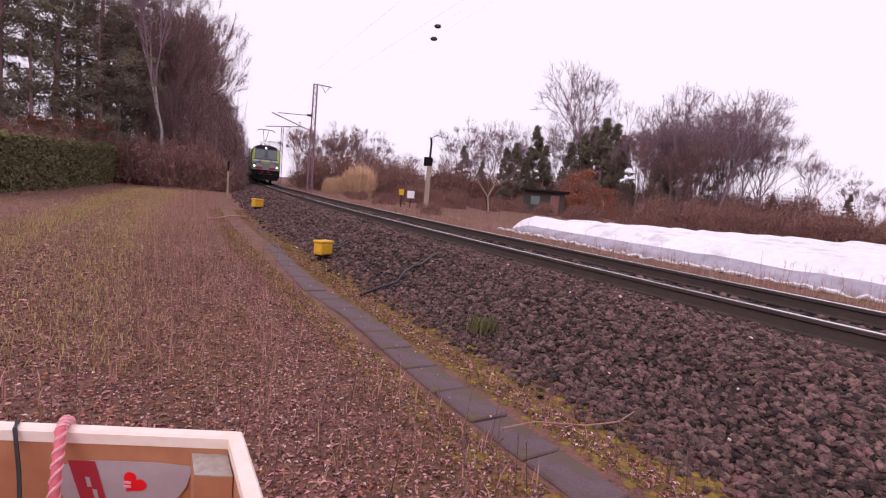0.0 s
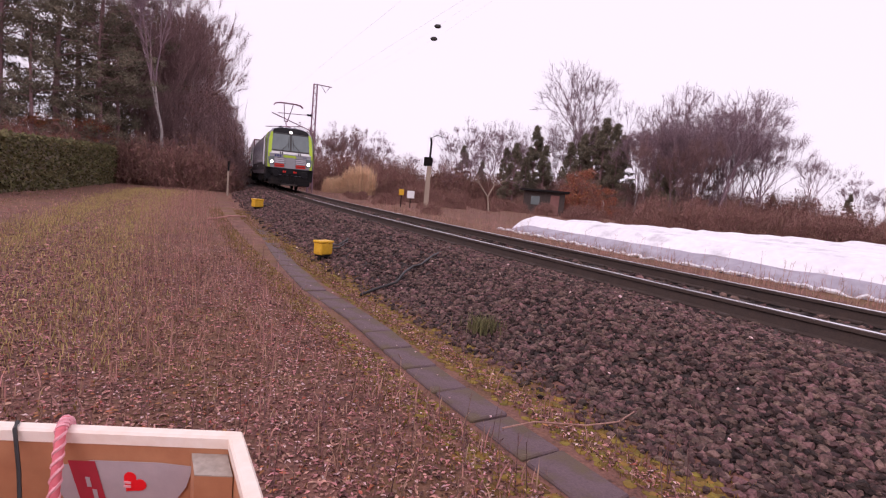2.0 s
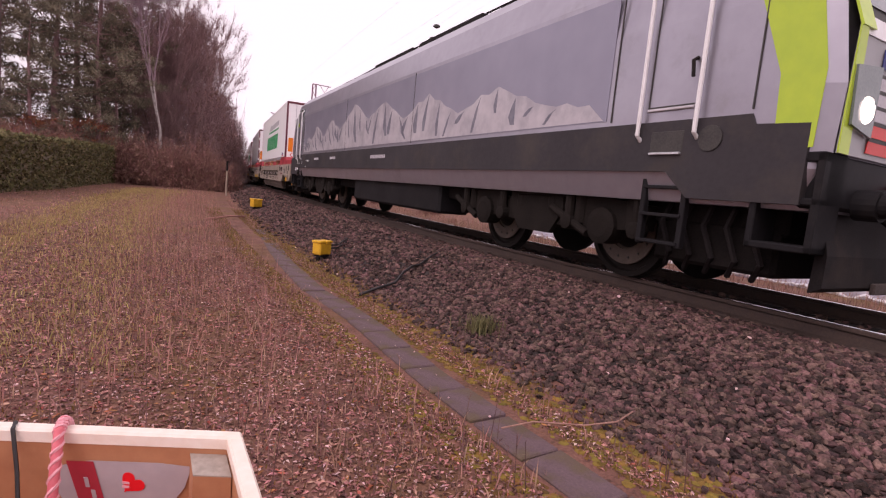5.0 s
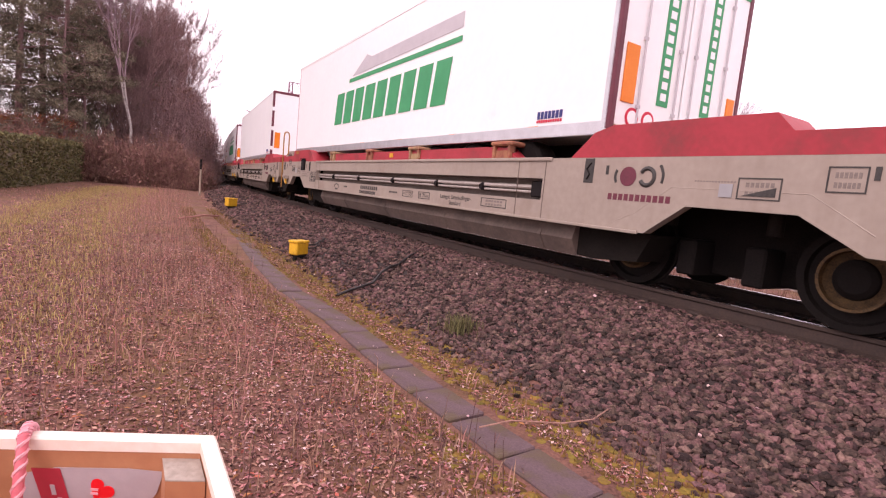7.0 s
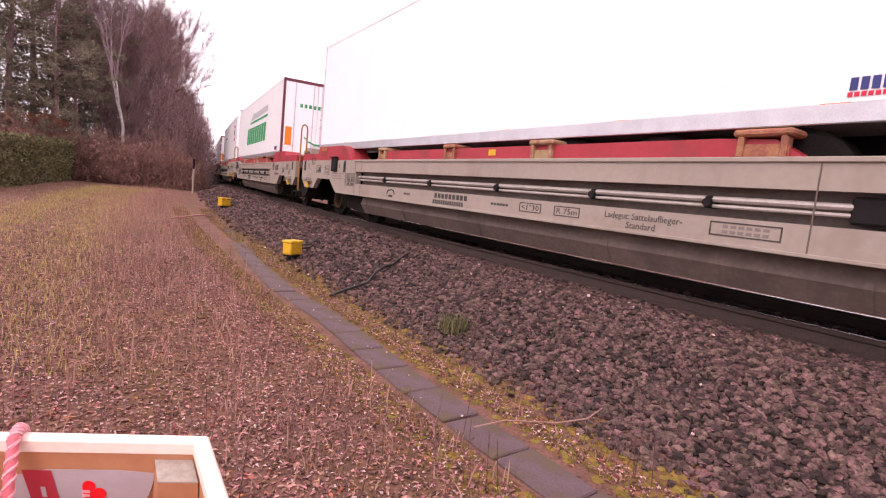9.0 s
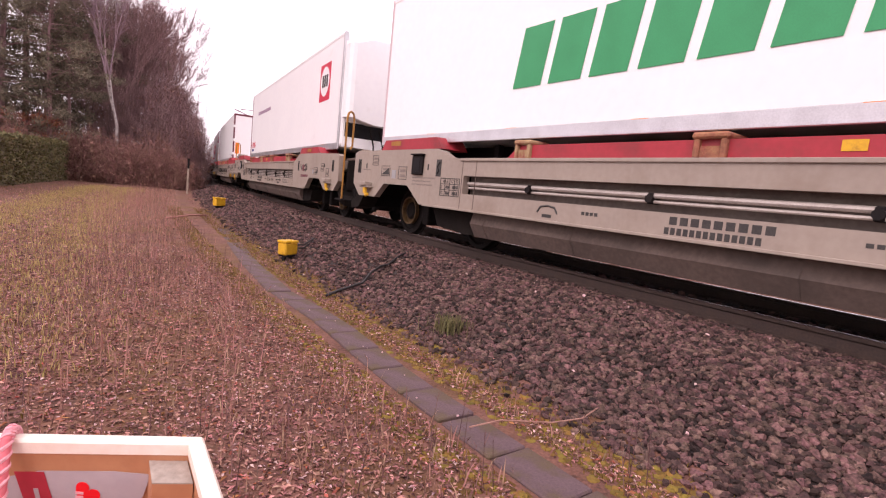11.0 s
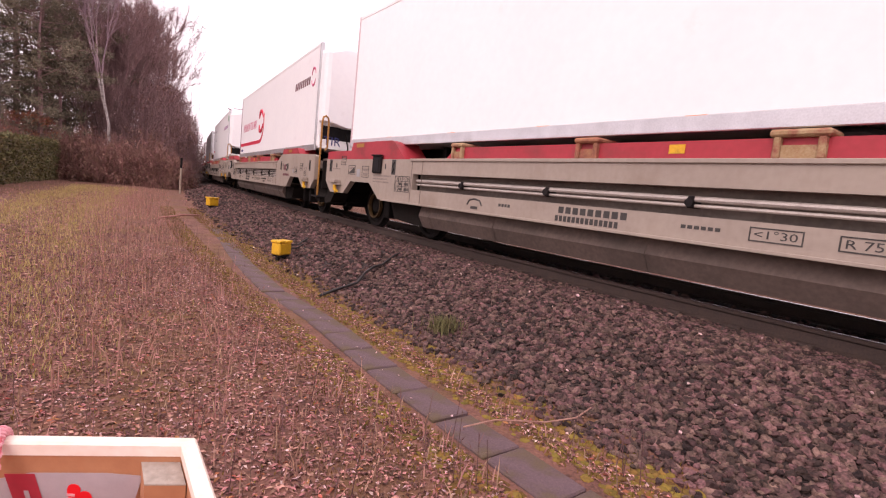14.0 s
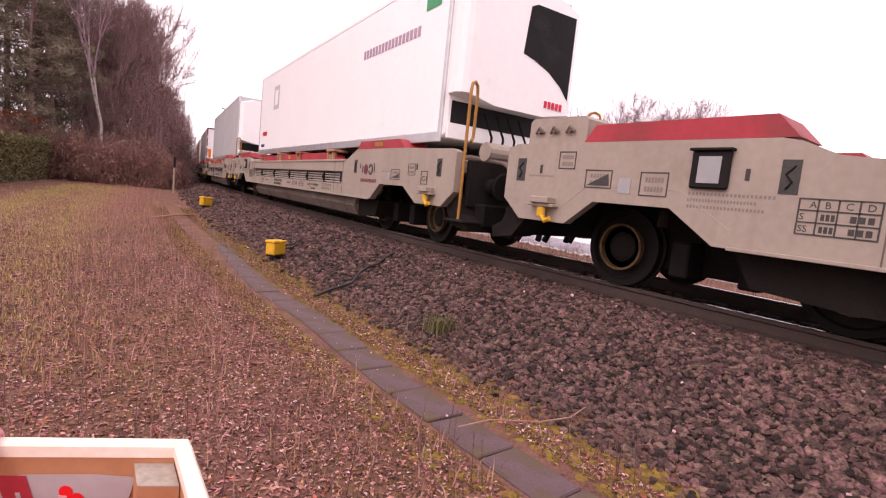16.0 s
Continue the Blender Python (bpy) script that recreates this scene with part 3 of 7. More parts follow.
def make_wagon(front, rear, front_box, rear_box, rods):
    """A low-floor wagon for road trailers. Ends: "red" with full red covers, or "beige" with raised beige plates."""
    wagon = thing("pocket_wagon", "beige low-floor pocket wagon with red top rails and rusty pads", "rail wagon", group="wagons of the train")
    for g in (1, -1):
        y0, y1 = (1.38, 1.5) if g > 0 else (-1.5, -1.38)

        def slab(outline, lo=y0, hi=y1):
            return Build().prism(outline, lo, hi)

        def skin(x0, x1, z0, z1, out=0.006, c=0.0):
            """A thin plate proud of the side."""
            return Build().box(x0, x1, *sorted((g * 1.496, g * (1.5 + out))), z0, z1, c)

        # side plates round the long slot
        top_f = [(5.50, 1.43), (5.22, 1.45), (4.72, 1.64), (2.6, 1.62), (1.5, 1.585), (0.95, 1.57), (0.82, 1.52)] if front == "beige" else [(5.50, 1.43), (0.82, 1.43)]
        top_r = [(19.14, 1.55), (18.98, 1.60), (16.0, 1.60), (15.85, 1.57), (15.6, 1.46), (15.35, 1.43)] if rear == "beige" else [(19.14, 1.43), (15.35, 1.43)]
        part("front_plate", slab(FRONT_ARCH + [(5.50, 0.64)] + top_f), M["beige"], wagon)
        part("rear_plate", slab([(15.20, 0.64)] + REAR_ARCH + top_r + [(15.20, 1.43)]), M["beige"], wagon)
        part("lower_side", slab([(5.50, 0.63), (15.20, 0.63), (15.20, 0.89), (5.50, 0.89)]), M["beige"], wagon)
        part("upper_side", slab([(5.50, 1.17), (15.20, 1.17), (15.20, 1.43), (5.50, 1.43)]), M["beige"], wagon)
        ya = g * 1.5
        part("lower_ledge", Build().box(3.95, 16.3, *sorted((ya - g * 0.004, ya + g * 0.02)), 0.622, 0.655, 0.004), M["beige"], wagon)
        part("upper_ledge", Build().box(5.35, 15.3, *sorted((ya - g * 0.004, ya + g * 0.025)), 1.395, 1.44, 0.006), M["beige"], wagon)
        # pressed edge that follows the wheel arch, weld seams of the panels
        for line in ([(4.3, 0.72), (4.02, 0.84), (3.62, 1.13), (2.4, 1.12), (1.95, 0.84)], [(18.2, 0.84), (17.85, 1.12), (16.8, 1.12), (16.3, 0.80)]):
            part("pressed_edge", Build().tube([(x, g * 1.498, z) for x, z in line], 0.005, 5), M["beige"], wagon)
        for x in (5.46, 6.0, 15.24, 14.9):
            part("weld_seam", skin(x - 0.006, x + 0.006, 0.65, 1.39, 0.004), M["belly"], wagon)
        # slot with its rods
        part("slot_back", Build().box(5.42, 15.28, g * 1.27 - 0.01, g * 1.27 + 0.01, 0.86, 1.2), M["slot"], wagon)
        for z, r in (((0.99, 0.018), (1.055, 0.03)) if rods == 2 else ((0.925, 0.017), (0.985, 0.017), (1.045, 0.017), (1.105, 0.017))):
            part("locking_rod", Build().tube([(5.55, g * 1.42, z), (15.15, g * 1.42, z)], r, 8), M["rod"], wagon, "pale steel rod in the slot")
        for x in (6.9, 8.3, 10.1, 12.0, 13.8):
            clip = Build().box(x - 0.035, x + 0.035, *sorted((g * 1.30, g * 1.46)), 0.965 if rods == 2 else 0.9, 1.085 if rods == 2 else 1.14, 0.012)
            clip.tube([(x, g * 1.46, 1.02), (x, g * 1.485, 1.02)], 0.045, 8)
            part("rod_bracket", clip, M["dark"], wagon)
        part("rod_lock", Build().box(5.52, 5.78, *sorted((g * 1.3, g * 1.45)), 0.92, 1.14, 0.02), M["dark"], wagon)
        # red rail with pads and the white guide behind it
        rail = Build().prism([(6.15, 1.434), (6.4, 1.60), (6.9, 1.625), (14.1, 1.625), (14.35, 1.434)], *sorted((g * 1.16, g * 1.42)))
        part("top_rail", rail, M["red"], wagon, "red-painted top rail")
        for i, (x, w) in enumerate(PADS):
            pad = Build().box(x - w / 2, x + w / 2, *sorted((g * 1.10, g * 1.49)), 1.625, 1.69, 0.02)
            for k in (-1, 1):
                pad.box(x + k * w * 0.36 - 0.03, x + k * w * 0.36 + 0.03, *sorted((g * 1.36, g * 1.475)), 1.44, 1.63, 0.012)
            pad.box(x - w / 2 + 0.03, x + w / 2 - 0.03, *sorted((g * 1.425, g * 1.445)), 1.44, 1.56)
            part("support_pad", pad, M["rust" if (i + (rods == 2)) % 2 else "worn_ochre"], wagon, "worn rusty support pad")
        part("lift_mark", Build().box(10.25, 10.42, *sorted((g * 1.42, g * 1.426)), 1.5, 1.59), M["yellow"], wagon, "yellow lifting mark")
        # end covers
        if front == "red":
            cover = [(0.82, 1.434), (5.05, 1.434), (4.72, 1.72), (4.45, 1.79), (2.75, 1.79), (2.6, 1.63), (0.82, 1.62)]
        else:
            cover = [(2.55, 1.625), (4.74, 1.645), (4.55, 1.80), (2.78, 1.79)]
        part("end_cover", Build().prism(cover, *sorted((g * 0.95, g * 1.485))), M["red"], wagon, "red sloped cover")
        if rear == "red":
            cover = [(19.14, 1.434), (15.55, 1.434), (15.98, 1.76), (16.1, 1.79), (17.78, 1.79), (17.86, 1.62), (19.14, 1.61)]
        else:
            cover = [(15.88, 1.605), (17.98, 1.605), (17.84, 1.79), (16.06, 1.80)]
        part("end_cover", Build().prism(cover, *sorted((g * 0.95, g * 1.485))), M["red"], wagon, "red sloped cover")
        part("warning_patch", Build().box(*((3.45, 3.85) if front == "beige" else (17.25, 17.6)), *sorted((g * 1.48, g * 1.492)), 1.68, 1.76), M["ochre"], wagon, "faded yellow patch")
        for flag, xs, yy in ((rear_box, (18.02, 18.9), (1.02, 1.40)), (front_box, (1.1, 1.98), (0.62, 0.98))):
            if flag:
                a, c = xs
                hood = part("end_box", Build().prism([(a, 1.58), (c, 1.58), (c, 1.88), (c - 0.05, 1.92), (a + 0.05, 1.92), (a, 1.88)], *sorted((g * yy[0], g * yy[1]))), M["beige"], wagon, "beige valve box")
                for k in (0.25, 0.52, 0.78):
                    tap = Build().tube([(a + k * 0.88 - 0.06, g * (yy[1] + 0.03), 1.74), (a + k * 0.88, g * (yy[1] + 0.05), 1.80), (a + k * 0.88 + 0.06, g * (yy[1] + 0.03), 1.73)], 0.018, 6)
                    tap.lathe([(0, 0.035), (g * 0.05, 0.03)], (a + k * 0.88, g * yy[1], 1.76), "y", 8)
                    part("tap", tap, M["belly"], hood)
        # lashing windows, handles and small gear
        for x in (1.28, 4.72, 15.9, 18.88):
            hole = part("tie_down", skin(x - 0.07, x + 0.07, 1.14, 1.42), M["ink"], wagon, "recessed lashing ring")
            part("ring", Build().tube([(x - 0.03, g * 1.508, 1.37), (x + 0.03, g * 1.514, 1.30), (x - 0.02, g * 1.514, 1.24), (x + 0.02, g * 1.514, 1.18)], 0.008, 6), M["dark"], hole)
        for x in (4.45, 16.22, 18.55, 2.0):
            part("slit", skin(x - 0.018, x + 0.018, 1.24, 1.34), M["ink"], wagon)
        for x in (1.52, 18.42):
            jack = Build().box(x - 0.20, x + 0.20, *sorted((g * 1.5, g * 1.62)), 0.84, 0.88, 0.01)
            jack.box(x - 0.15, x + 0.12, *sorted((g * 1.5, g * 1.66)), 0.88, 0.96, 0.012)
            part("step_plate", jack, M["beige"], wagon)
            hook = Build().tube([(x, g * 1.58, 0.88), (x - 0.02, g * 1.58, 0.74), (x - 0.08, g * 1.58, 0.68), (x - 0.15, g * 1.58, 0.71)], 0.032, 7)
            hook.box(x - 0.06, x + 0.05, *sorted((g * 1.55, g * 1.6)), 0.72, 0.88, 0.01)
            part("rope_hook", hook, M["yellow"], wagon, "yellow rope hook")
        lamp = part("tail_lamp_box", Build().box(16.36, 16.70, *sorted((g * 1.5, g * 1.55)), 1.15, 1.49, 0.015), M["dark"], wagon)
        part("hood", Build().box(16.34, 16.72, *sorted((g * 1.5, g * 1.58)), 1.49, 1.515, 0.006), M["dark"], lamp)
        part("lens", Build().box(16.43, 16.63, *sorted((g * 1.55, g * 1.556)), 1.2, 1.44), M["front_grey"] if rods == 4 else M["loco_dark"], lamp)
        # guards below the ends, footstep and handrail
        part("end_guard", Build().prism([(0.84, 0.90), (1.16, 0.66), (0.95, 0.42), (0.55, 0.36), (0.52, 0.5), (0.72, 0.6)], *sorted((g * 1.0, g * 1.38))), M["shade_black"], wagon)
        part("end_guard", Build().prism([(19.12, 0.90), (18.84, 0.66), (19.05, 0.42), (19.4, 0.36), (19.44, 0.5), (19.25, 0.6)], *sorted((g * 1.0, g * 1.38))), M["shade_black"], wagon)
        bar = Build().tube([(0.76, g * 1.40, 0.52), (0.76, g * 1.40, 2.42), (0.78, g * 1.37, 2.53), (0.825, g * 1.295, 2.57), (0.87, g * 1.22, 2.53), (0.89, g * 1.19, 2.42), (0.89, g * 1.19, 1.78), (0.85, g * 1.25, 1.70)], 0.024, 8)
        part("handrail", bar, M["ochre"], wagon, "bent ochre handrail")
        part("footstep", Build().box(0.5, 0.98, *sorted((g * 1.1, g * 1.5)), 0.48, 0.52, 0.01), M["dark"], wagon)
    belly = Build()
    belly.prism([(-1.30, 0.64), (1.30, 0.64), (1.36, 0.44), (1.24, 0.24), (-1.24, 0.24), (-1.36, 0.44)], 5.0, 15.1, "x")
    part("trough_belly", belly, M["belly"], wagon, "dusty brown belly")
    for a, c, d in ((3.95, 5.0, 4.75), (16.35, 15.1, 15.4)):
        part("belly_end", Build().prism([(a, 0.62), (c, 0.62), (c, 0.25), (d, 0.24), (d + (a - d) * 0.8, 0.30)], -1.24, 1.24), M["shade_black"], wagon, "sloped end of the belly, coloured as in shade")
    for x in (5.6, 8.1, 10.6, 13.1, 14.8):
        part("belly_rib", Build().prism([(1.31, 0.60), (1.375, 0.44), (1.26, 0.25), (1.20, 0.25), (1.25, 0.60)], x - 0.03, x + 0.03, "x"), M["belly"], wagon)
    part("deck", Build().box(0.84, 5.3, -1.37, 1.37, 1.22, 1.42, 0.01), M["beige"], wagon)
    part("deck", Build().box(15.3, 19.12, -1.37, 1.37, 1.22, 1.42, 0.01), M["beige"], wagon)
    part("pocket_floor", Build().box(5.0, 15.3, -1.26, 1.26, 0.66, 0.72), M["belly"], wagon)
    for a, c in ((0.72, 0.82), (19.14, 19.24)):
        part("end_sill", Build().box(a, c, -1.3, 1.3, 0.72, 1.42, 0.01), M["shade_black"], wagon, "end sill, coloured as in shade")
    for y in (-0.5, 0.1, 0.55, 0.8):
        part("air_hose", Build().tube([(0.15, y, 1.12 + 0.1 * y), (0.55, y, 1.42), (1.3, y + 0.1, 1.52), (1.9, y + 0.15, 1.5)], 0.032, 7), M["belly"], wagon)
    part("air_reservoir", Build().tube([(0.95, -0.9, 1.60), (0.95, 0.9, 1.60)], 0.15, 14), M["beige"], wagon)
    for x0, axles in ((3.35, (2.25, 4.45)), (16.62, (15.50, 17.75))):
        bogie(wagon, x0, axles, 0.46, 0.48)
        # added black block, closes the view through and darkens the wheel arches
        part("dark_fill_box", Build().box(x0 - 1.6, x0 + 1.6, -0.62, 0.62, 0.26, 1.22, 0.02), M["black"], wagon)
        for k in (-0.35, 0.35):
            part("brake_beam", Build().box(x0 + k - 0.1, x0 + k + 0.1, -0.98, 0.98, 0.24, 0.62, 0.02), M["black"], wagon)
            part("spring_post", Build().tube([(x0 + k * 1.5, 1.05, 0.75), (x0 + k * 1.5, 1.05, 1.2)], 0.07, 10), M["shade_black"], wagon)
    for x, d in ((0.74, -1), (19.22, 1)):
        buffers(wagon, x, d, "black", 0.60)
        hose(wagon, x, d)
        end = Build().box(*sorted((x, x + d * 0.25)), -1.15, 1.15, 0.42, 0.78, 0.03)
        for y in (-0.62, 0.0, 0.62):
            end.tube([(x, y, 0.62), (x + d * 0.32, y, 0.5), (x + d * 0.36, y + 0.1, 0.3)], 0.05, 7)
        part("end_gear", end, M["black"], wagon, "black hoses and brackets below the buffers")
    # markings on the camera's side
    part("round_mark", Build().lathe([(-0.004, 0.105), (0.006, 0.105)], (4.16, 1.5, 1.225), "y", 20), M["plum"], wagon, "plain red disc mark")
    for x, a0, a1, r, w in ((3.92, 0.5, 5.8, 0.085, 0.026), (4.21, -0.55, 0.55, 0.12, 0.020), (3.90, 2.4, 3.5, 0.165, 0.020)):
        part("arc_mark", Build().tube([(x + r * cos(a0 + (a1 - a0) * i / 14), 1.493, 1.225 + r * 1.05 * sin(a0 + (a1 - a0) * i / 14)) for i in range(15)], w, 6), M["ink"], wagon, "dark arc mark")
    bars(wagon, "brand_bars", 3.62, 4.42, 0.965, 1.035, 11, 1.497, M["plum"])
    return wagon


def stencil(wagon, x, z, w, h, text="", size=0.1):
    """A painted box; read from outside, x counts towards the front. With words, or with bars for what cannot be read."""
    b = Build()
    for a, c, d, e in ((x, x + w, z, z + 0.011), (x, x + w, z + h - 0.011, z + h), (x, x + 0.011, z + 0.011, z + h - 0.011), (x + w - 0.011, x + w, z + 0.011, z + h - 0.011)):
        b.box(a, c, 1.497, 1.505, d, e)
    frame_part = part("stencil_box", b, M["ink"], wagon)
    if text:
        words(text, size, frame_part, side(x + w * 0.92, z + h * 0.24, 1.501), M["ink"], "lettering", "black stencilled marking", width=w * 0.82)
    else:
        for k in ((0.18, 0.40), (0.56, 0.78)):
            bars(frame_part, "stencil_bars", x + w * 0.16, x + w * 0.84, z + h * k[0], z + h * k[1], 6, 1.496, M["faint"])


def markings(wagon):
    words("Ladegut: Sattelauflieger-", 0.10, wagon, side(8.05, 0.775, 1.501), M["ink"], "lettering", "black stencilled words", width=0.95)
    words("Standard", 0.10, wagon, side(7.75, 0.68, 1.501), M["ink"], "lettering", "black stencilled words", width=0.36)
    bars(wagon, "number_bars", 10.75, 11.75, 0.775, 0.855, 9, 1.497, M["ink"])
    bars(wagon, "number_bars", 10.85, 11.78, 0.675, 0.745, 14, 1.497, M["ink"])
    stencil(wagon, 9.08, 0.72, 0.42, 0.125, "<1°30")
    stencil(wagon, 8.42, 0.72, 0.42, 0.125, "R 75m")
    bars(wagon, "small_print", 9.75, 10.15, 0.765, 0.80, 6, 1.497, M["ink"])
    bars(wagon, "small_print", 12.6, 12.85, 0.77, 0.81, 4, 1.497, M["ink"])
    stencil(wagon, 6.2, 0.72, 0.62, 0.13)
    # lifting sign: two bent arms over a bar
    sign = Build().tube([(13.55, 1.499, 0.75), (13.50, 1.499, 0.82), (13.38, 1.499, 0.84), (13.26, 1.499, 0.82), (13.21, 1.499, 0.75)], 0.014, 5)
    sign.box(13.30, 13.46, 1.497, 1.505, 0.69, 0.73)
    part("lifting_sign", sign, M["ink"], wagon)
    # front end
    stencil(wagon, 2.05, 1.14, 0.26, 0.2)
    stencil(wagon, 1.62, 1.0, 0.22, 0.22, "G1", 0.12)
    stencil(wagon, 2.62, 1.05, 0.36, 0.19)
    part("flag_mark", Build().prism([(2.66, 1.08), (2.94, 1.08), (2.66, 1.16)], 1.497, 1.506), M["ink"], wagon)
    part("grey_plate", Build().box(3.02, 3.14, 1.496, 1.508, 1.06, 1.18), M["front_grey"], wagon)
    bars(wagon, "small_print", 3.0, 3.4, 1.19, 1.205, 14, 1.495, M["faint"], gap=0.36)
    # rear end
    stencil(wagon, 18.05, 1.30, 0.24, 0.2)
    bars(wagon, "small_print", 18.35, 18.75, 1.20, 1.22, 14, 1.495, M["faint"], gap=0.36)
    stencil(wagon, 16.92, 1.05, 0.30, 0.24)
    part("grey_plate", Build().box(17.32, 17.46, 1.496, 1.508, 1.06, 1.22), M["front_grey"], wagon)
    stencil(wagon, 17.55, 1.10, 0.34, 0.2)
    part("flag_mark", Build().prism([(17.58, 1.13), (17.86, 1.13), (17.6, 1.26)], 1.497, 1.506), M["ink"], wagon)
    for i, x0 in enumerate((15.98, 16.12, 16.05)):
        bars(wagon, "small_print", x0, 16.72, 1.09 - i * 0.06, 1.118 - i * 0.06, 22, 1.495, M["faint"], gap=0.36)
    table = Build()
    for x in (15.28, 15.41, 15.54, 15.67, 15.80):
        table.box(x, x + 0.011, 1.497, 1.505, 0.83, 1.12)
    for z in (0.83, 0.925, 1.02, 1.11):
        table.box(15.291, 15.80, 1.497, 1.505, z, z + 0.011)
    grid = part("stencil_table", table, M["ink"], wagon, "black load table")
    for i, ch in enumerate("ABCD"):
        words(ch, 0.075, grid, side(15.735 - 0.13 * i + (0.03 if i else 0), 1.045, 1.501), M["ink"], "lettering")
    for i, ch in enumerate(("S", "SS")):
        words(ch, 0.075, grid, side(15.795, 0.95 - 0.095 * i, 1.501), M["ink"], "lettering")
        bars(grid, "load_bars", 15.56, 15.66, 0.95 - 0.095 * i, 1.0 - 0.095 * i, 3, 1.497, M["ink"])
        bars(grid, "load_bars", 15.32, 15.48, 0.95 - 0.095 * i, 1.0 - 0.095 * i, 3, 1.497, M["ink"])


def make_trailer(front, style):
    """A box road trailer, 13.6 m: x from its camera end. front: its headboard looks ahead."""
    skin = {"grey": M["grey_skin"], "orange": M["orange_skin"]}.get(style, M["white"])
    words_for = {"green": "white box trailer with green lettering and a silver arrow, doors ahead", "frame": "plain white trailer with plum-framed rear doors ahead", "ring": "white trailer with green lettering and a green ring on its doors",
                 "tip": "white refrigerated trailer with a red and white square sign", "swoosh": "white refrigerated trailer with a red swoosh and slogan", "bare": "white refrigerated trailer with grey cooling unit ahead",
                 "grey": "pale grey box trailer on the wagon", "orange": "orange-brown curtain-sided trailer on the wagon"}
    tr = thing("road_trailer", words_for[style], "trailer", group="trailers on the wagons")
    Y = 1.29
    top, bot = 4.60, 1.80
    part("box_body", Build().box(0, 13.6, -Y, Y, bot, top, 0.03), skin, tr)
    for g in (-1, 1):
        rails = Build().box(-0.012, 13.612, *sorted((g * (Y - 0.03), g * (Y + 0.012))), bot - 0.07, bot + 0.10, 0.01)
        part("side_profile", rails, M["alu"], tr, "aluminium edge profile")
        part("roof_profile", Build().box(-0.012, 13.612, *sorted((g * (Y - 0.03), g * (Y + 0.010))), top - 0.07, top + 0.012, 0.01), skin, tr)
    for g in (-1, 1):
        for x0, x1 in ((-0.015, 0.08), (13.55, 13.612)):
            part("corner_post", Build().box(x0, x1, *sorted((g * (Y - 0.08), g * (Y + 0.014))), bot, top + 0.014, 0.012), M["plum"] if style == "frame" and x0 < 1 else M["alu"] if x0 < 1 else M["plum"] if style in ("tip", "swoosh") else M["post_pink"], tr)
    under = Build()
    for y in (-0.45, 0.45):
        under.box(0.4, 12.9, y - 0.06, y + 0.06, bot - 0.36, bot - 0.05, 0.01)
    part("chassis_beam", under, M["black"], tr)
    base = 9.2 if front else 1.6
    for i in range(3):
        x = base + 1.31 * i
        for g in (-1, 1):
            w = Build().lathe([(g * 0.86, 0.2), (g * 0.86, 0.48), (g * 0.9, 0.52), (g * 1.18, 0.52), (g * 1.23, 0.47), (g * 1.23, 0.3), (g * 1.18, 0.27), (g * 1.18, 0.1)], (x, 0, 1.22), "y", 22)
            part("road_wheel", w, M["black"], tr)
    leg_x = 3.4 if front else 10.6
    legs = Build()
    for y in (-0.7, 0.7):
        legs.box(leg_x - 0.06, leg_x + 0.06, y - 0.06, y + 0.06, bot - 0.9, bot - 0.05, 0.01)
        legs.box(leg_x - 0.13, leg_x + 0.13, y - 0.13, y + 0.13, bot - 0.94, bot - 0.9, 0.01)
    part("landing_leg", legs, M["dark"], tr)
    if front:
        head = Build()
        head.loft([[(-0.012, y, z) for y, z in ((-1.27, 1.84), (1.27, 1.84), (1.27, 4.4), (-1.27, 4.4))], [(-0.05, y, z) for y, z in ((-1.2, 1.9), (1.2, 1.9), (1.2, 4.3), (-1.2, 4.3))]])
        part("headboard", head, skin, tr)
        unit = Build().loft([[(x, y * w, z) for y, z in ((-1.24, 2.52), (-0.6, 2.40), (0.6, 2.40), (1.24, 2.52), (1.24, 4.30), (0.8, 4.44), (-0.8, 4.44), (-1.24, 4.30))] for x, w in ((-0.05, 1.0), (-0.26, 1.0), (-0.36, 0.95), (-0.40, 0.88))])
        un = part("cooling_unit", unit, M["white"], tr, "white cooling unit with a dark grille")
        part("grille", Build().prism([(-1.06, 2.78), (-0.85, 2.98), (-0.55, 3.17), (-0.2, 3.30), (0.05, 3.36), (-0.02, 4.14), (-0.15, 4.20), (-1.06, 4.20)], -0.412, -0.398, "x"), M["loco_dark"], un, "dark grey grille")
        bars2 = Build()
        for i in range(5):
            bars2.box(-0.412, -0.399, -0.95 + 0.09 * i, -0.89 + 0.09 * i, 2.56, 2.68)
        part("unit_print", bars2, M["crimson"], un)
        part("bumper", Build().box(13.35, 13.6, -1.22, 1.22, 1.45, 1.72, 0.03), M["dark"], tr)
        for g in (-1, 1):
            part("rear_frame", Build().box(13.605, 13.66, *sorted((g * 1.16, g * 1.30)), bot, top, 0.01), M["plum"], tr, "plum rear frame post")
        part("kickplate", Build().box(-0.10, -0.05, -1.22, 1.22, 1.80, 2.05, 0.01), M["white"], tr)
        part("shadow_gap", Build().box(-0.06, -0.05, -1.15, 1.15, 2.06, 2.42), M["loco_dark"], tr)
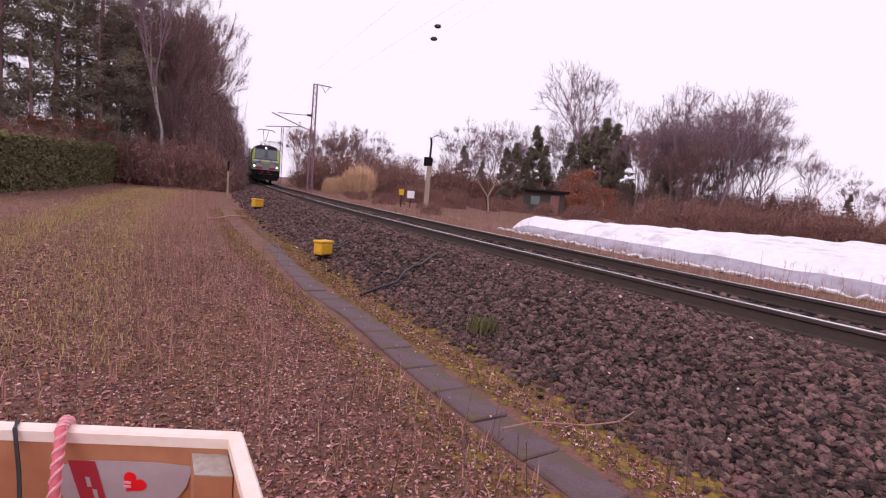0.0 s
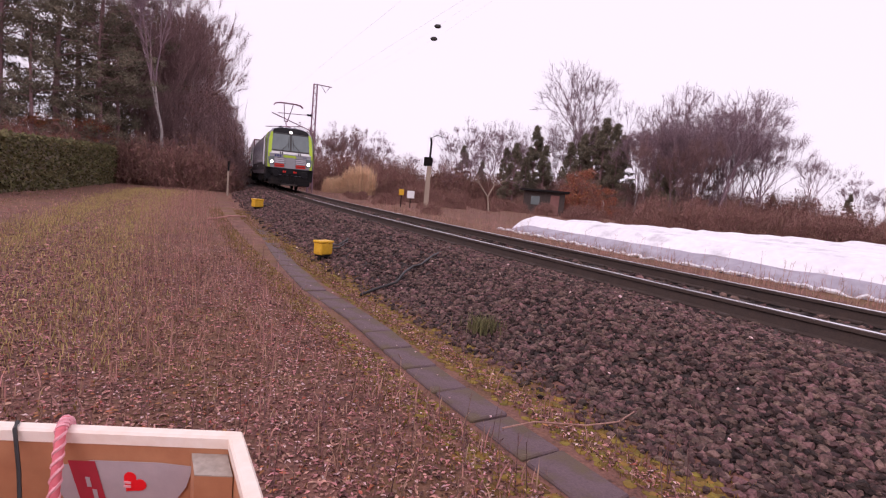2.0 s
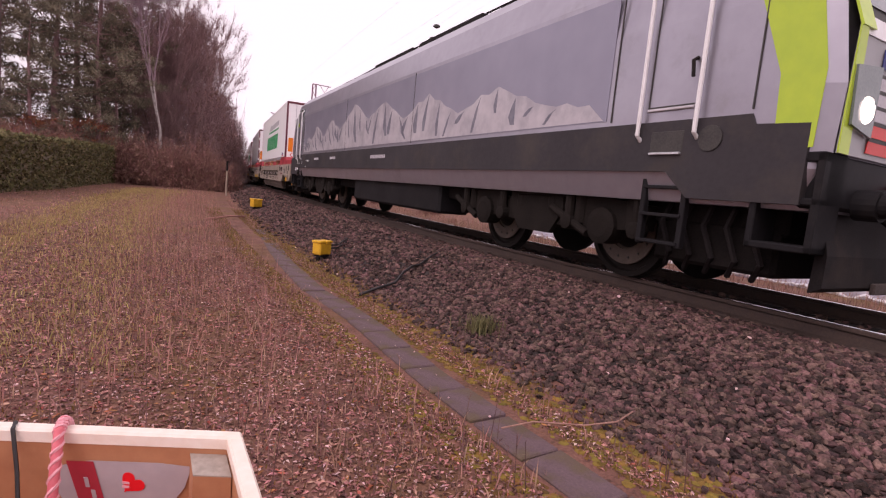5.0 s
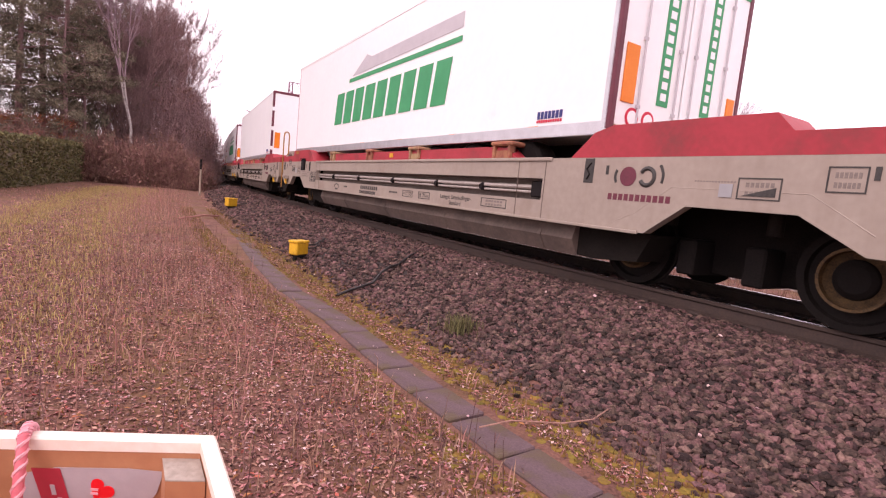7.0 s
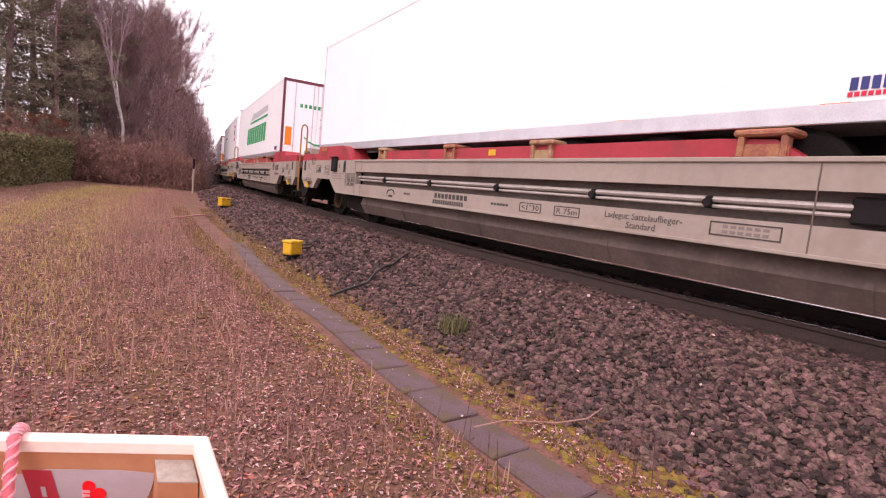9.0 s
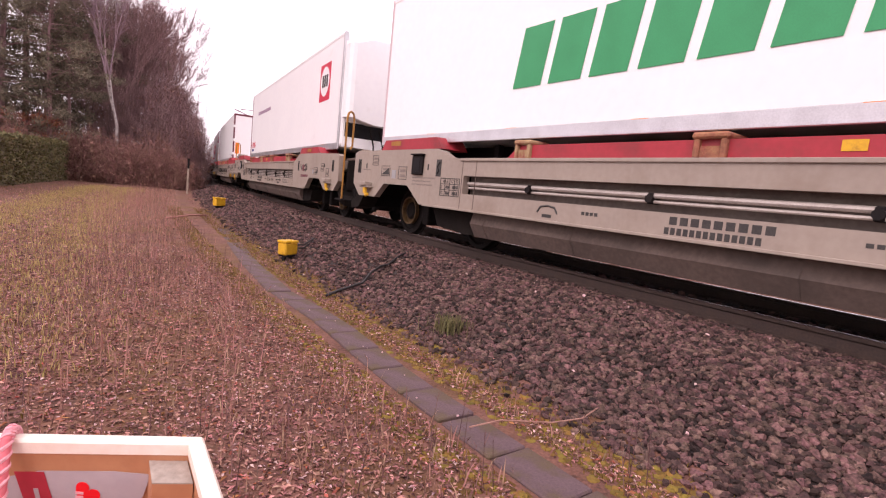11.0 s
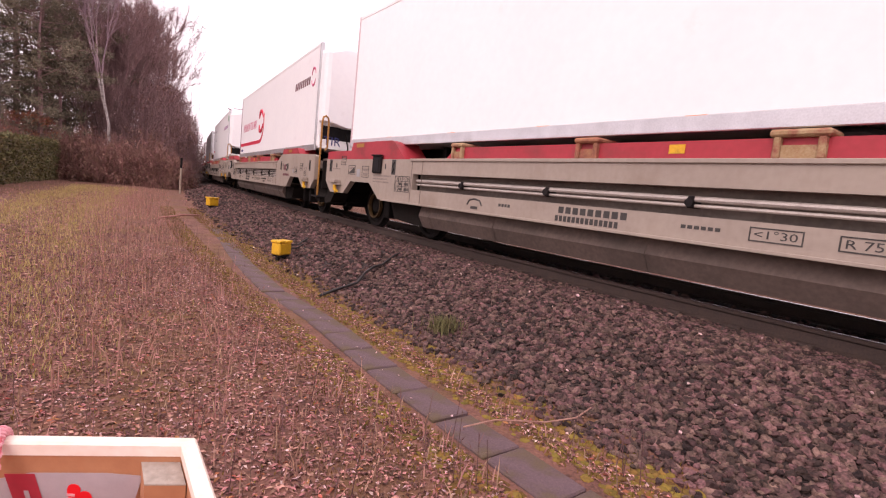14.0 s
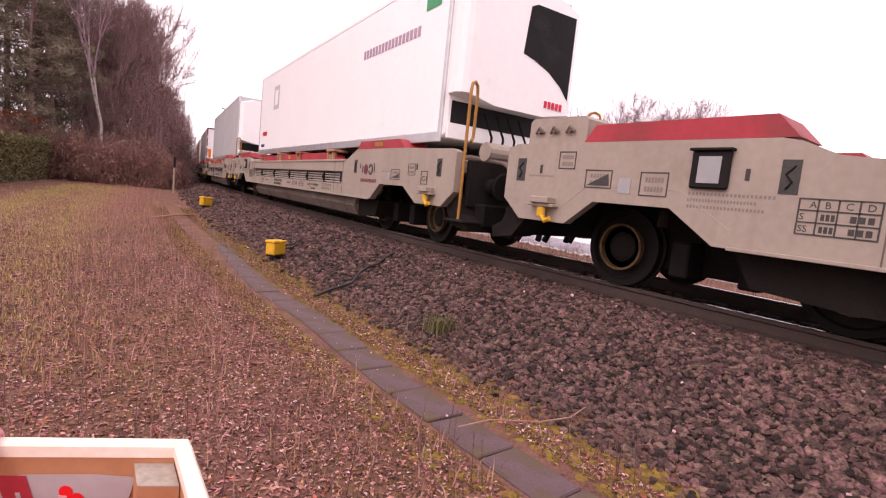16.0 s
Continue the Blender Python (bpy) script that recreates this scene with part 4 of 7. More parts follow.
        for k in range(4):
            part("air_line", Build().tube([(-0.1, 0.5 - 0.25 * k, 2.3), (-0.3, 0.45 - 0.25 * k, 1.9), (-0.2, 0.4 - 0.25 * k, 1.5)], 0.02, 6), M["black"], tr)
    else:
        for g in (-1, 1):
            part("rear_door", Build().box(-0.045, -0.012, *sorted((g * 0.02, g * 1.24)), bot + 0.06, top - 0.08, 0.008), M["white"], tr)
        for y in ((-0.05, 0.05) if style == "frame" else (-0.85, -0.16, 0.16, 0.85)):
            rods = Build().tube([(-0.065, y, bot + 0.08), (-0.065, y, top - 0.1)], 0.014, 6)
            for z in (2.1, 2.9, 3.7):
                rods.box(-0.075, -0.045, y - 0.03, y + 0.03, z, z + 0.04)
            part("door_rod", rods, M["dark"] if style == "frame" else M["silver"], tr)
        fr = Build()
        fr.box(-0.06, 0.02, -1.3, 1.3, top - 0.10, top + 0.015, 0.01)
        for g in (-1, 1):
            fr.box(-0.06, 0.02, *sorted((g * 1.22, g * 1.304)), bot, top, 0.01)
        part("door_frame", fr, M["plum"] if style in ("frame", "green", "ring") else M["alu"], tr)
        if style == "frame":
            wf = Build()
            for g in (-1, 1):
                for z in (2.05, 2.9, 3.75):
                    wf.box(-0.066, 0.026, *sorted((g * 1.215, g * 1.31)), z, z + 0.16)
            part("reflector_patch", wf, M["white"], tr)
        for a, c, e in ((0.93, 1.16, 2.82), (-1.18, -1.0, 2.55)):
            part("hazard_plate", Build().box(-0.062, -0.046, a, c, 2.14, e, 0.004), M["orange"], tr, "orange warning plate")
        part("bumper", Build().box(-0.05, 0.06, -1.25, 1.25, 1.42, 1.56, 0.02), M["dark"], tr)
        part("yellow_sill", Build().box(-0.05, 0.0, -1.2, 1.2, bot - 0.06, bot + 0.05, 0.006), M["yellow"] if style == "green" else M["alu"], tr)
        if style == "green":
            for ya, yb in ((0.28, 0.50), (-0.62, -0.42)):
                band = part("green_stripe", Build().box(-0.053, -0.046, ya, yb, 2.2, 4.42), M["green"], tr, "green stripe with white bars")
                for i in range(15):
                    part("stripe_bar", Build().box(-0.057, -0.052, ya + 0.055, yb - 0.055, 2.27 + 0.142 * i, 2.36 + 0.142 * i), M["white"], band)
            part("green_panel", Build().box(-0.054, -0.046, -1.22, -0.78, 3.9, 4.3), M["green"], tr)
            rg = Build()
            for y in (0.80, 0.50):
                rg.lathe([(-0.052, 0.12), (-0.046, 0.12)], (0, y + 0.12, 1.98), "x", 16)
            part("round_sign", rg, M["crimson"], tr)
            rg = Build()
            for y in (0.80, 0.50):
                rg.lathe([(-0.057, 0.085), (-0.052, 0.085)], (0, y + 0.12, 1.98), "x", 16)
            part("round_sign", rg, M["white"], tr)
        if style == "ring":
            rg = Build().tube([(-0.052, -0.1 + 0.62 * cos(a), 2.75 + 0.5 * sin(a)) for a in [1.6 + 0.42 * i for i in range(11)]], [0.02 + 0.008 * min(i, 10 - i) for i in range(11)], 6)
            part("green_ring", rg, M["green"], tr)
            bars3 = Build()
            for i in range(9):
                bars3.box(-0.052, -0.046, -0.8 + 0.17 * i, -0.7 + 0.17 * i, 3.6, 3.74)
            part("green_bars", bars3, M["green"], tr)
    # prints on the camera's side
    y = Y + 0.004
    if style in ("green", "ring"):
        bars(tr, "brand_letters", 3.8, 9.9, 2.45, 3.27, 9, y, M["green"], slant=-0.14, gap=0.20, label="green block letters")
        part("arrow", Build().prism([(3.4, 3.72), (8.6, 3.62), (7.7, 4.02), (7.4, 3.92), (3.4, 3.98)], y, y + 0.005), M["silver"], tr, "silver arrow")
        part("underline", Build().box(3.4, 8.8, y, y + 0.005, 3.48, 3.58), M["green"], tr)
    if style == "tip":
        part("sign_square", Build().box(1.05, 2.0, y - 0.004, y + 0.005, 3.08, 4.08), M["crimson"], tr, "red square sign")
        part("sign_disc", Build().lathe([(0.005, 0.40), (0.009, 0.40)], (1.525, y, 3.60), "y", 28), M["white"], tr)
        bars(tr, "brand_letters", 1.24, 1.80, 3.45, 3.77, 3, y + 0.009, M["ink"])
        words("1046", 0.40, tr, side(13.15, 2.15, y), M["crimson"], "lettering", "red fleet number")
        part("star", Build().prism([(13.52, 2.3), (13.39, 2.34), (13.35, 2.47), (13.31, 2.34), (13.18, 2.3), (13.31, 2.26), (13.35, 2.12), (13.39, 2.26)], y, y + 0.005), M["crimson"], tr)
        bars(tr, "web_bars", 9.2, 12.0, 3.56, 3.70, 17, y, M["web"], gap=0.35)
    if style == "bare":
        bars(tr, "web_bars", 1.0, 3.6, 3.62, 3.80, 17, y, M["web"], gap=0.35)
        part("frame_mark", Build().box(10.9, 11.6, y, y + 0.005, 3.25, 4.05), M["silver"], tr)
        part("frame_mark", Build().box(11.05, 11.45, y + 0.005, y + 0.009, 3.4, 3.9), M["white"], tr)
        part("green_patch", Build().box(0.35, 0.85, y, y + 0.005, 4.0, 4.3), M["green"], tr)
        bars(tr, "fleet_bars", 12.4, 13.1, 2.4, 2.55, 5, y, M["crimson"])
    if style == "swoosh":
        words("WE KNOW THE WAY", 0.50, tr, side(12.75, 2.90, y), M["slogan"], "lettering", "thin pinkish red slogan", width=3.45)
        stripe = Build()
        pts = [(13.5 - 0.35 * i, 2.30) for i in range(15)] + [(8.45, 2.31), (8.22, 2.35), (8.0, 2.45), (7.84, 2.6), (7.74, 2.82), (7.71, 3.1), (7.73, 3.4)]
        left, right = [], []
        for i, (xa, za) in enumerate(pts):
            (xp, zp), (xq, zq) = pts[max(i - 1, 0)], pts[min(i + 1, len(pts) - 1)]
            d = hypot(xq - xp, zq - zp)
            nx, nz = -(zq - zp) / d * 0.07, (xq - xp) / d * 0.07
            left.append((xa + nx, za + nz))
            right.append((xa - nx, za - nz))
        for i in range(len(pts) - 1):
            stripe.prism([left[i], left[i + 1], right[i + 1], right[i]], y - 0.004, y + 0.005)
        part("red_swoosh", stripe, M["crimson"], tr, "red curved stripe")
        for a0 in (0.3, 3.45):
            part("arc_logo", Build().tube([(8.25 + 0.40 * cos(a0 + 0.28 * i), y + 0.004, 3.12 + 0.42 * sin(a0 + 0.28 * i)) for i in range(10)], [0.02 + 0.012 * min(i, 9 - i) for i in range(10)], 6), M["crimson"], tr)
        bars(tr, "brand_letters", 0.95, 2.75, 3.62, 3.84, 8, y, M["plum"], slant=-0.03, gap=0.45)
        for a0 in (0.3, 3.45):
            part("arc_logo", Build().tube([(0.58 + 0.20 * cos(a0 + 0.28 * i), y, 3.78 + 0.24 * sin(a0 + 0.28 * i)) for i in range(10)], [0.008 + 0.006 * min(i, 9 - i) for i in range(10)], 6), M["slogan"], tr)
        words("TIR", 0.34, tr, fronted(-0.105, 1.1, 1.9), M["navy"], "lettering")
    for g in (1,):
        mk = Build()
        for i in range(6):
            mk.box(1.2 + 2.1 * i, 1.42 + 2.1 * i, y, y + 0.004, 1.86, 1.90)
        part("side_marker", mk, M["orange"], tr)
        bars(tr, "maker_bars", *((12.7, 13.25) if front else (0.75, 1.25)), 1.99, 2.09, 7, y, M["navy"])
        if not front:
            bars(tr, "maker_bars", 0.75, 1.25, 1.94, 1.975, 11, y, M["crimson"])
    return tr


def nose(z):
    """How far the cab's face lies back at height z."""
    return 0.10 * max(0, 1.6 - z) + (0.40 * (z - 2.3) if z > 2.3 else 0) + (0.5 * (z - 3.55) if z > 3.55 else 0)


LOCO = 19.9


def make_loco():
    loco = thing("locomotive", "grey and lime green electric locomotive with a mountain mural", "locomotive")
    half = [(1.40, 1.0), (1.49, 1.3), (1.5, 1.9), (1.5, 2.6), (1.46, 3.1), (1.36, 3.5), (1.12, 3.74), (0.7, 3.86), (0.0, 3.9)]
    sec = half + [(-y, z) for y, z in half[-2::-1]]
    tuck = [(y * 0.93, z) for y, z in sec]
    body = Build().loft([[(nose(z), y, z) for y, z in tuck], [(nose(z) + 0.16, y, z) for y, z in sec], [(2.4, y, z) for y, z in sec], [(LOCO - 2.4, y, z) for y, z in sec],
                         [(LOCO - 0.3 - nose(z) - 0.16, y, z) for y, z in sec], [(LOCO - 0.3 - nose(z), y, z) for y, z in tuck]])
    bd = part("body", body, M["loco_grey"], loco, "silver-grey body")
    bd.scale, bd.location = (1, 1, 1.09), (0, 0, -0.13)

    def face(outline, off, thick=0.02, rear=False):
        b = Build()
        ring = []
        for d in (off, off + thick):
            ring.append([((LOCO - 0.3 - nose(z) + d) if rear else (nose(z) - d), y, z) for y, z in outline])
        return b.loft(ring)

    for rear in (False, True):
        part("face_panel", face([(-1.38, 1.42), (1.38, 1.42), (1.38, 2.28), (-1.38, 2.28)], 0.004, 0.012, rear), M["front_grey"], bd)
        part("roof_front", face([(-1.2, 3.44), (1.2, 3.44), (1.05, 3.72), (0.6, 3.84), (-0.6, 3.84), (-1.05, 3.72)], 0.004, 0.02, rear), M["loco_dark"], bd)
        part("screen_surround", face([(-1.27, 2.38), (1.27, 2.38), (1.16, 3.50), (-1.16, 3.50)], 0.006, 0.012, rear), M["ink"], bd)
        for g in (-1, 1):
            part("windscreen", face([(g * 0.05, 2.47), (g * 1.20, 2.47), (g * 1.10, 3.42), (g * 0.05, 3.42)], 0.02, 0.01, rear), M["screen"], bd, "tinted windscreen")
            part("white_band", face([(g * 0.0, 2.24), (g * 1.36, 2.24), (g * 1.30, 2.38), (g * 0.0, 2.38)], 0.018, 0.008, rear), M["sign"], bd)
            pil = face([(g * 1.20, 2.28), (g * 1.40, 2.28), (g * 1.36, 3.1), (g * 1.24, 3.52), (g * 1.12, 3.50)], 0.02, 0.02, rear)
            part("cab_pillar", pil, M["loco_grey" if rear else "lime"], bd, "" if rear else "lime green cab edge")
            part("lime_corner", face([(g * 1.24, 1.42), (g * 1.40, 1.42), (g * 1.41, 2.28), (g * 1.30, 2.28)], 0.02, 0.012, rear), M["loco_grey" if rear else "lime"], bd)
            for i, (z, m) in enumerate(((1.46, "signal"), (1.575, "signal"), (1.69, "silver"), (1.80, "silver"), (1.91, "silver"))):
                part("stripe", face([(g * 0.34, z), (g * 0.98, z), (g * 0.98, z + 0.085), (g * 0.40, z + 0.085)], 0.018, 0.006, rear), M[m], bd)
                part("gap_line", face([(g * 0.30, z + 0.085), (g * 0.98, z + 0.085), (g * 0.98, z + 0.11), (g * 0.30, z + 0.11)], 0.018, 0.008, rear), M["ink"], bd)
            hl = part("headlight", face([(g * 1.0, 1.56), (g * 1.34, 1.62), (g * 1.38, 2.02), (g * 1.0, 2.06)], 0.024, 0.02, rear), M["screen"], bd, "headlight cluster")
            if not rear:
                part("lit_lamp", Build().lathe([(-0.06, 0.085), (-0.045, 0.095), (0.0, 0.1)], (0, g * 1.15, 1.74), "x", 16), M["lamp_on"], hl, "lit headlamp")
            else:
                part("lamp_glass", Build().lathe([(0.06, 0.085), (0.045, 0.095), (0.0, 0.1)], (LOCO - 0.3, g * 1.15, 1.74), "x", 16), M["silver"], hl)
            wip = Build().tube([(nose(2.42) - 0.06, g * 0.62, 2.40), (nose(2.9) - 0.05, g * 0.14, 2.9)], 0.014, 6)
            wip.tube([(nose(2.6) - 0.05, g * 0.16, 2.62), (nose(3.3) - 0.05, g * 0.12, 3.3)], 0.018, 6)
            if not rear:
                part("wiper", wip, M["ink"], bd)
                for k in (0.50, 0.62):
                    part("wiper_base", face([(g * k - 0.03, 2.22), (g * k + 0.03, 2.22), (g * k + 0.03 + 0.02, 2.36), (g * k - 0.03 + 0.02, 2.36)], 0.03, 0.03), M["ink"], bd)
            # side of the cab: a lime band behind the corner
            band = Build()
            x = lambda z, o: (LOCO - 0.3 - nose(z) - o) if rear else (nose(z) + o)
            zs = (1.45, 2.0, 2.6, 3.1, 3.5)
            ys = (1.497, 1.503, 1.503, 1.465, 1.37)
            ws = (0.30, 0.34, 0.46, 0.72, 1.25)
            band.loft([[(x(z, 0.10), g * (y + 0.002), z), (x(z, 0.10 + w), g * (y + 0.002), z), (x(z, 0.10 + w), g * (y + 0.008), z), (x(z, 0.10), g * (y + 0.008), z)] for z, y, w in zip(zs, ys, ws)])
            if not rear:
                part("lime_band", band, M["lime"], bd, "lime green curved band")
        if not rear:
            part("top_lamp", Build().lathe([(-0.05, 0.07), (-0.04, 0.09), (0.03, 0.09)], (nose(3.58), 0, 3.58), "x", 14), M["lamp_on"], bd, "lit top lamp")
            part("lime_patch", face([(-0.42, 2.05), (0.42, 2.05), (0.46, 2.19), (-0.30, 2.19)], 0.018, 0.006), M["lime"], bd)
            b = Build()
            for i in range(3):
                bb = face([(0.58 + 0.15 * i, 2.06), (0.68 + 0.15 * i, 2.06), (0.68 + 0.15 * i, 2.19), (0.58 + 0.15 * i, 2.19)], 0.018, 0.006)
                n = len(b.v)
                b.v += bb.v
                b.f += [tuple(q + n for q in f) for f in bb.f]
            part("brand_bars", b, M["navy"], bd)
            words("405", 0.17, bd, fronted(-0.02, -0.80, 2.06), M["navy"], "lettering", "dark blue running number")
        # skirt, plough and steps
        e = -1 if not rear else 1
        X = lambda v: v if not rear else LOCO - 0.3 - v
        part("skirt", Build().box(*sorted((X(0.02), X(0.5))), -1.42, 1.42, 0.98, 1.42, 0.03), M["loco_dark"], loco)
        plough = Build().loft([[(X(-0.02), y, z) for y, z in ((-1.3, 0.36), (1.3, 0.36), (1.3, 0.62), (-1.3, 0.62))], [(X(0.10), y, z) for y, z in ((-1.25, 0.30), (1.25, 0.30), (1.2, 0.98), (-1.2, 0.98))]])
        part("plough", plough, M["dark"], loco, "grey track plough")
        part("plough_plate", Build().box(*sorted((X(-0.06), X(-0.02))), -0.5, 0.5, 0.3, 0.40, 0.01), M["sleeper"], loco)
        buffers(loco, X(0.02), e, "loco_dark", 0.62)
        hose(loco, X(0.0), e)
        cocks = Build()
        for y in (-0.4, -0.28, 0.28, 0.4):
            cocks.box(*sorted((X(-0.06), X(0.02))), y - 0.04, y + 0.04, 1.12, 1.24, 0.01)
        part("air_cock", cocks, M["signal"], loco, "red and yellow air cocks")
        for g in (-1, 1):
            box = Build()
            xs = sorted((X(0.02), X(0.55)))
            for z0, z1 in ((0.62, 0.68), (1.0, 1.06), (1.34, 1.42)):
                box.box(*xs, *sorted((g * 1.15, g * 1.48)), z0, z1, 0.01)
            for xx in (xs[0], xs[1] - 0.06):
                box.box(xx, xx + 0.06, *sorted((g * 1.15, g * 1.48)), 0.62, 1.42, 0.01)
            part("shunter_step", box, M["loco_dark"], loco)
            lad = Build()
            xl = X(1.45)
            for d in (-0.24, 0.24):
                lad.box(xl + d - 0.03, xl + d + 0.03, *sorted((g * 1.38, g * 1.46)), 0.5, 1.3, 0.008)
            for z in (0.52, 0.8, 1.08):
                lad.box(xl - 0.24, xl + 0.24, *sorted((g * 1.34, g * 1.48)), z, z + 0.035, 0.006)
            part("ladder", lad, M["loco_dark"], loco)
            for d in (-0.33, 0.33):
                part("handrail", Build().tube([(xl + d, g * 1.5, 1.56), (xl + d, g * 1.56, 1.6), (xl + d, g * 1.56, 3.15), (xl + d, g * 1.48, 3.25)], 0.023, 8), M["sign"], bd, "white grab rail")
            dr = Build()
            for a, c, z0, z1 in ((xl - 0.28, xl - 0.265, 1.85, 3.3), (xl + 0.265, xl + 0.28, 1.85, 3.3), (xl - 0.28, xl + 0.28, 1.85, 1.865)):
                dr.box(a, c, *sorted((g * 1.5, g * 1.506)), z0, z1)
            part("door_seam", dr, M["ink"], bd)
            part("cab_window", Build().box(xl - 0.18, xl + 0.18, *sorted((g * 1.40, g * 1.485)), 2.92, 3.32, 0.02), M["screen"], bd)
            part("round_lamp", Build().lathe([(g * 1.5, 0.12), (g * 1.52, 0.12), (g * 1.52, 0.07)], (X(0.98), 0, 1.56), "y", 16), M["ink"], loco)
            rec = part("step_recess", Build().box(xl - 0.19, xl + 0.19, *sorted((g * 1.49, g * 1.512)), 1.42, 1.65, 0.006), M["ink"], loco, "dark step recess in the sole bar")
            part("sill", Build().box(xl - 0.18, xl + 0.18, *sorted((g * 1.5, g * 1.54)), 1.415, 1.44, 0.005), M["alu"], rec)
            part("door_lever", Build().tube([(xl - 0.22, g * 1.5, 2.25), (xl - 0.22, g * 1.56, 2.22), (xl - 0.24, g * 1.56, 2.08)], 0.018, 6), M["dark"], bd)
            part("door_sill", Build().box(xl - 0.27, xl + 0.27, *sorted((g * 1.495, g * 1.53)), 1.82, 1.845, 0.006), M["silver"], bd)
    # long sole bar and side panels
    END = LOCO - 0.3
    for g in (-1, 1):
        sole = Build().prism([(0.15, 1.0), (1.15, 1.0), (1.42, 1.25), (END - 1.42, 1.25), (END - 1.15, 1.0), (END - 0.02, 1.0), (END - 0.02, 1.64), (END - 0.58, 1.66), (END - 0.62, 1.75), (0.62, 1.75), (0.58, 1.66), (0.15, 1.64)], *sorted((g * 1.36, g * 1.507)))
        part("sole_bar", sole, M["sole"], loco, "dark grey sole bar")
        y = g * 1.508

        def flat(outline, name, m, d0, d1, label=""):
            part(name, Build().prism(outline, *sorted((g * (1.498 + d0), g * (1.498 + d1)))), M[m], bd, label)

        flat([(2.3, 1.78), (17.55, 1.78), (17.55, 3.02), (2.3, 3.02)], "mural_sky", "mural_sky", 0.0, 0.008, "blue-grey mural sky")
        # a ridge of snowy peaks with dark rock ribs running down from them
        rng = random.Random(4)
        peaks = [(17.5, 2.10), (17.2, 2.06), (16.75, 2.26), (16.35, 2.18), (15.6, 2.55), (14.7, 2.2), (13.8, 2.62), (12.9, 2.3), (11.6, 2.85), (10.4, 2.4), (9.3, 2.68), (8.2, 2.25), (7.0, 2.6), (5.8, 2.15), (4.6, 2.42), (3.4, 2.05), (2.4, 1.95)]
        line = []
        for (xa, za), (xb, zb) in zip(peaks[:-1], peaks[1:]):
            for i in range(5):
                line.append((xa + (xb - xa) * i / 5, za + (zb - za) * i / 5 + (rng.uniform(-0.05, 0.05) if i else 0)))
        flat(line + [(2.35, 1.79), (17.5, 1.79)], "mountain_print", "snow", 0.008, 0.011, "painted snowy peaks")
        for x, z in line[::2]:
            if z < 1.98:
                continue
            run, w = rng.uniform(-0.5, 0.25), rng.uniform(0.05, 0.13)
            hgt = (z - 1.8) * rng.uniform(0.5, 0.98)
            flat([(x, z - 0.03), (x + run * 0.4 + w, z - hgt * 0.4), (x + run * 0.6 + w * 1.6, z - hgt * 0.72), (x + run + w, z - hgt), (x + run, z - hgt), (x + run * 0.55, z - hgt * 0.6), (x + run * 0.3, z - hgt * 0.3)], "rock_print", "rock", 0.011, 0.013)
        for xx in (0.62, 2.22, 7.7, 12.3, 17.6, END - 0.62):
            part("panel_seam", Build().box(xx, xx + 0.012, *sorted((g * 1.497, g * 1.512)), 1.76, 3.05), M["ink"], bd)
        if g > 0:
            words("18.98m", 0.10, loco, side(16.92, 1.475, 1.508), M["sign"], "lettering", "white length mark", width=0.30)
            for xx in (16.52, 16.95):
                part("length_tick", Build().box(xx, xx + 0.07, 1.506, 1.511, 1.50, 1.52), M["sign"], loco)
            part("jack_mark", Build().prism([(17.0, 1.32), (17.14, 1.32), (17.07, 1.26)], 1.506, 1.511), M["sign"], loco)
            bars(loco, "print_box", END - 1.02, END - 0.86, 1.15, 1.27, 3, 1.506, M["sign"])
            bars(loco, "print_box", END - 1.34, END - 1.06, 1.18, 1.26, 4, 1.506, M["sign"])
            for xx, zz in ((END - 1.12, 1.58), (END - 1.24, 1.40), (END - 1.95, 1.40), (END - 1.75, 1.55), (END - 1.18, 1.50)):
                part("white_tag", Build().box(xx, xx + 0.045, 1.506, 1.512, zz, zz + 0.09), M["sign"], loco)
        bars(loco, "print_box", 9.1, 10.1, 1.50, 1.58, 10, 1.508 if g > 0 else -1.515, M["silver"])
        bars(loco, "small_print", 13.2, 13.8, 1.53, 1.60, 7, 1.508 if g > 0 else -1.515, M["silver"])
        bars(loco, "small_print", 15.2, 15.8, 1.53, 1.60, 7, 1.508 if g > 0 else -1.515, M["silver"])
        bars(loco, "brand_bars", 18.78, 18.98, 2.66, 2.80, 3, 1.494 if g > 0 else -1.51, M["navy"])
        part("lime_mark", Build().box(18.5, 18.76, *sorted((g * 1.488, g * 1.504)), 2.72, 2.84), M["lime"], bd)
        tank = Build().box(6.6, 11.8, *sorted((g * 0.6, g * 1.3)), 0.42, 1.2, 0.05)
        part("equipment_box", tank, M["loco_dark"], loco)
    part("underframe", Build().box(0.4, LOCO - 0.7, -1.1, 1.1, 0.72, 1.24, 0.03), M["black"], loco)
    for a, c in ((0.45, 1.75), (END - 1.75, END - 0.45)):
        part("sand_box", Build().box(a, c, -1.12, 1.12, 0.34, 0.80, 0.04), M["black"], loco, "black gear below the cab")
        pipe = Build()
        for k in range(5):
            xx = a + 0.15 + 0.24 * k
            pipe.tube([(xx, 1.14, 1.0), (xx + 0.05, 1.2, 0.75), (xx - 0.05, 1.16, 0.45), (xx + 0.1, 1.0, 0.28)], 0.03, 6)
        part("sand_pipe", pipe, M["dark"], loco)
    roof = Build()
    for x0, x1, hgt in ((3.4, 6.0, 0.12), (6.6, 9.4, 0.2), (9.8, 12.4, 0.2), (13.0, 15.6, 0.12)):
        roof.box(x0, x1, -0.75, 0.75, 3.86, 3.88 + hgt, 0.03)
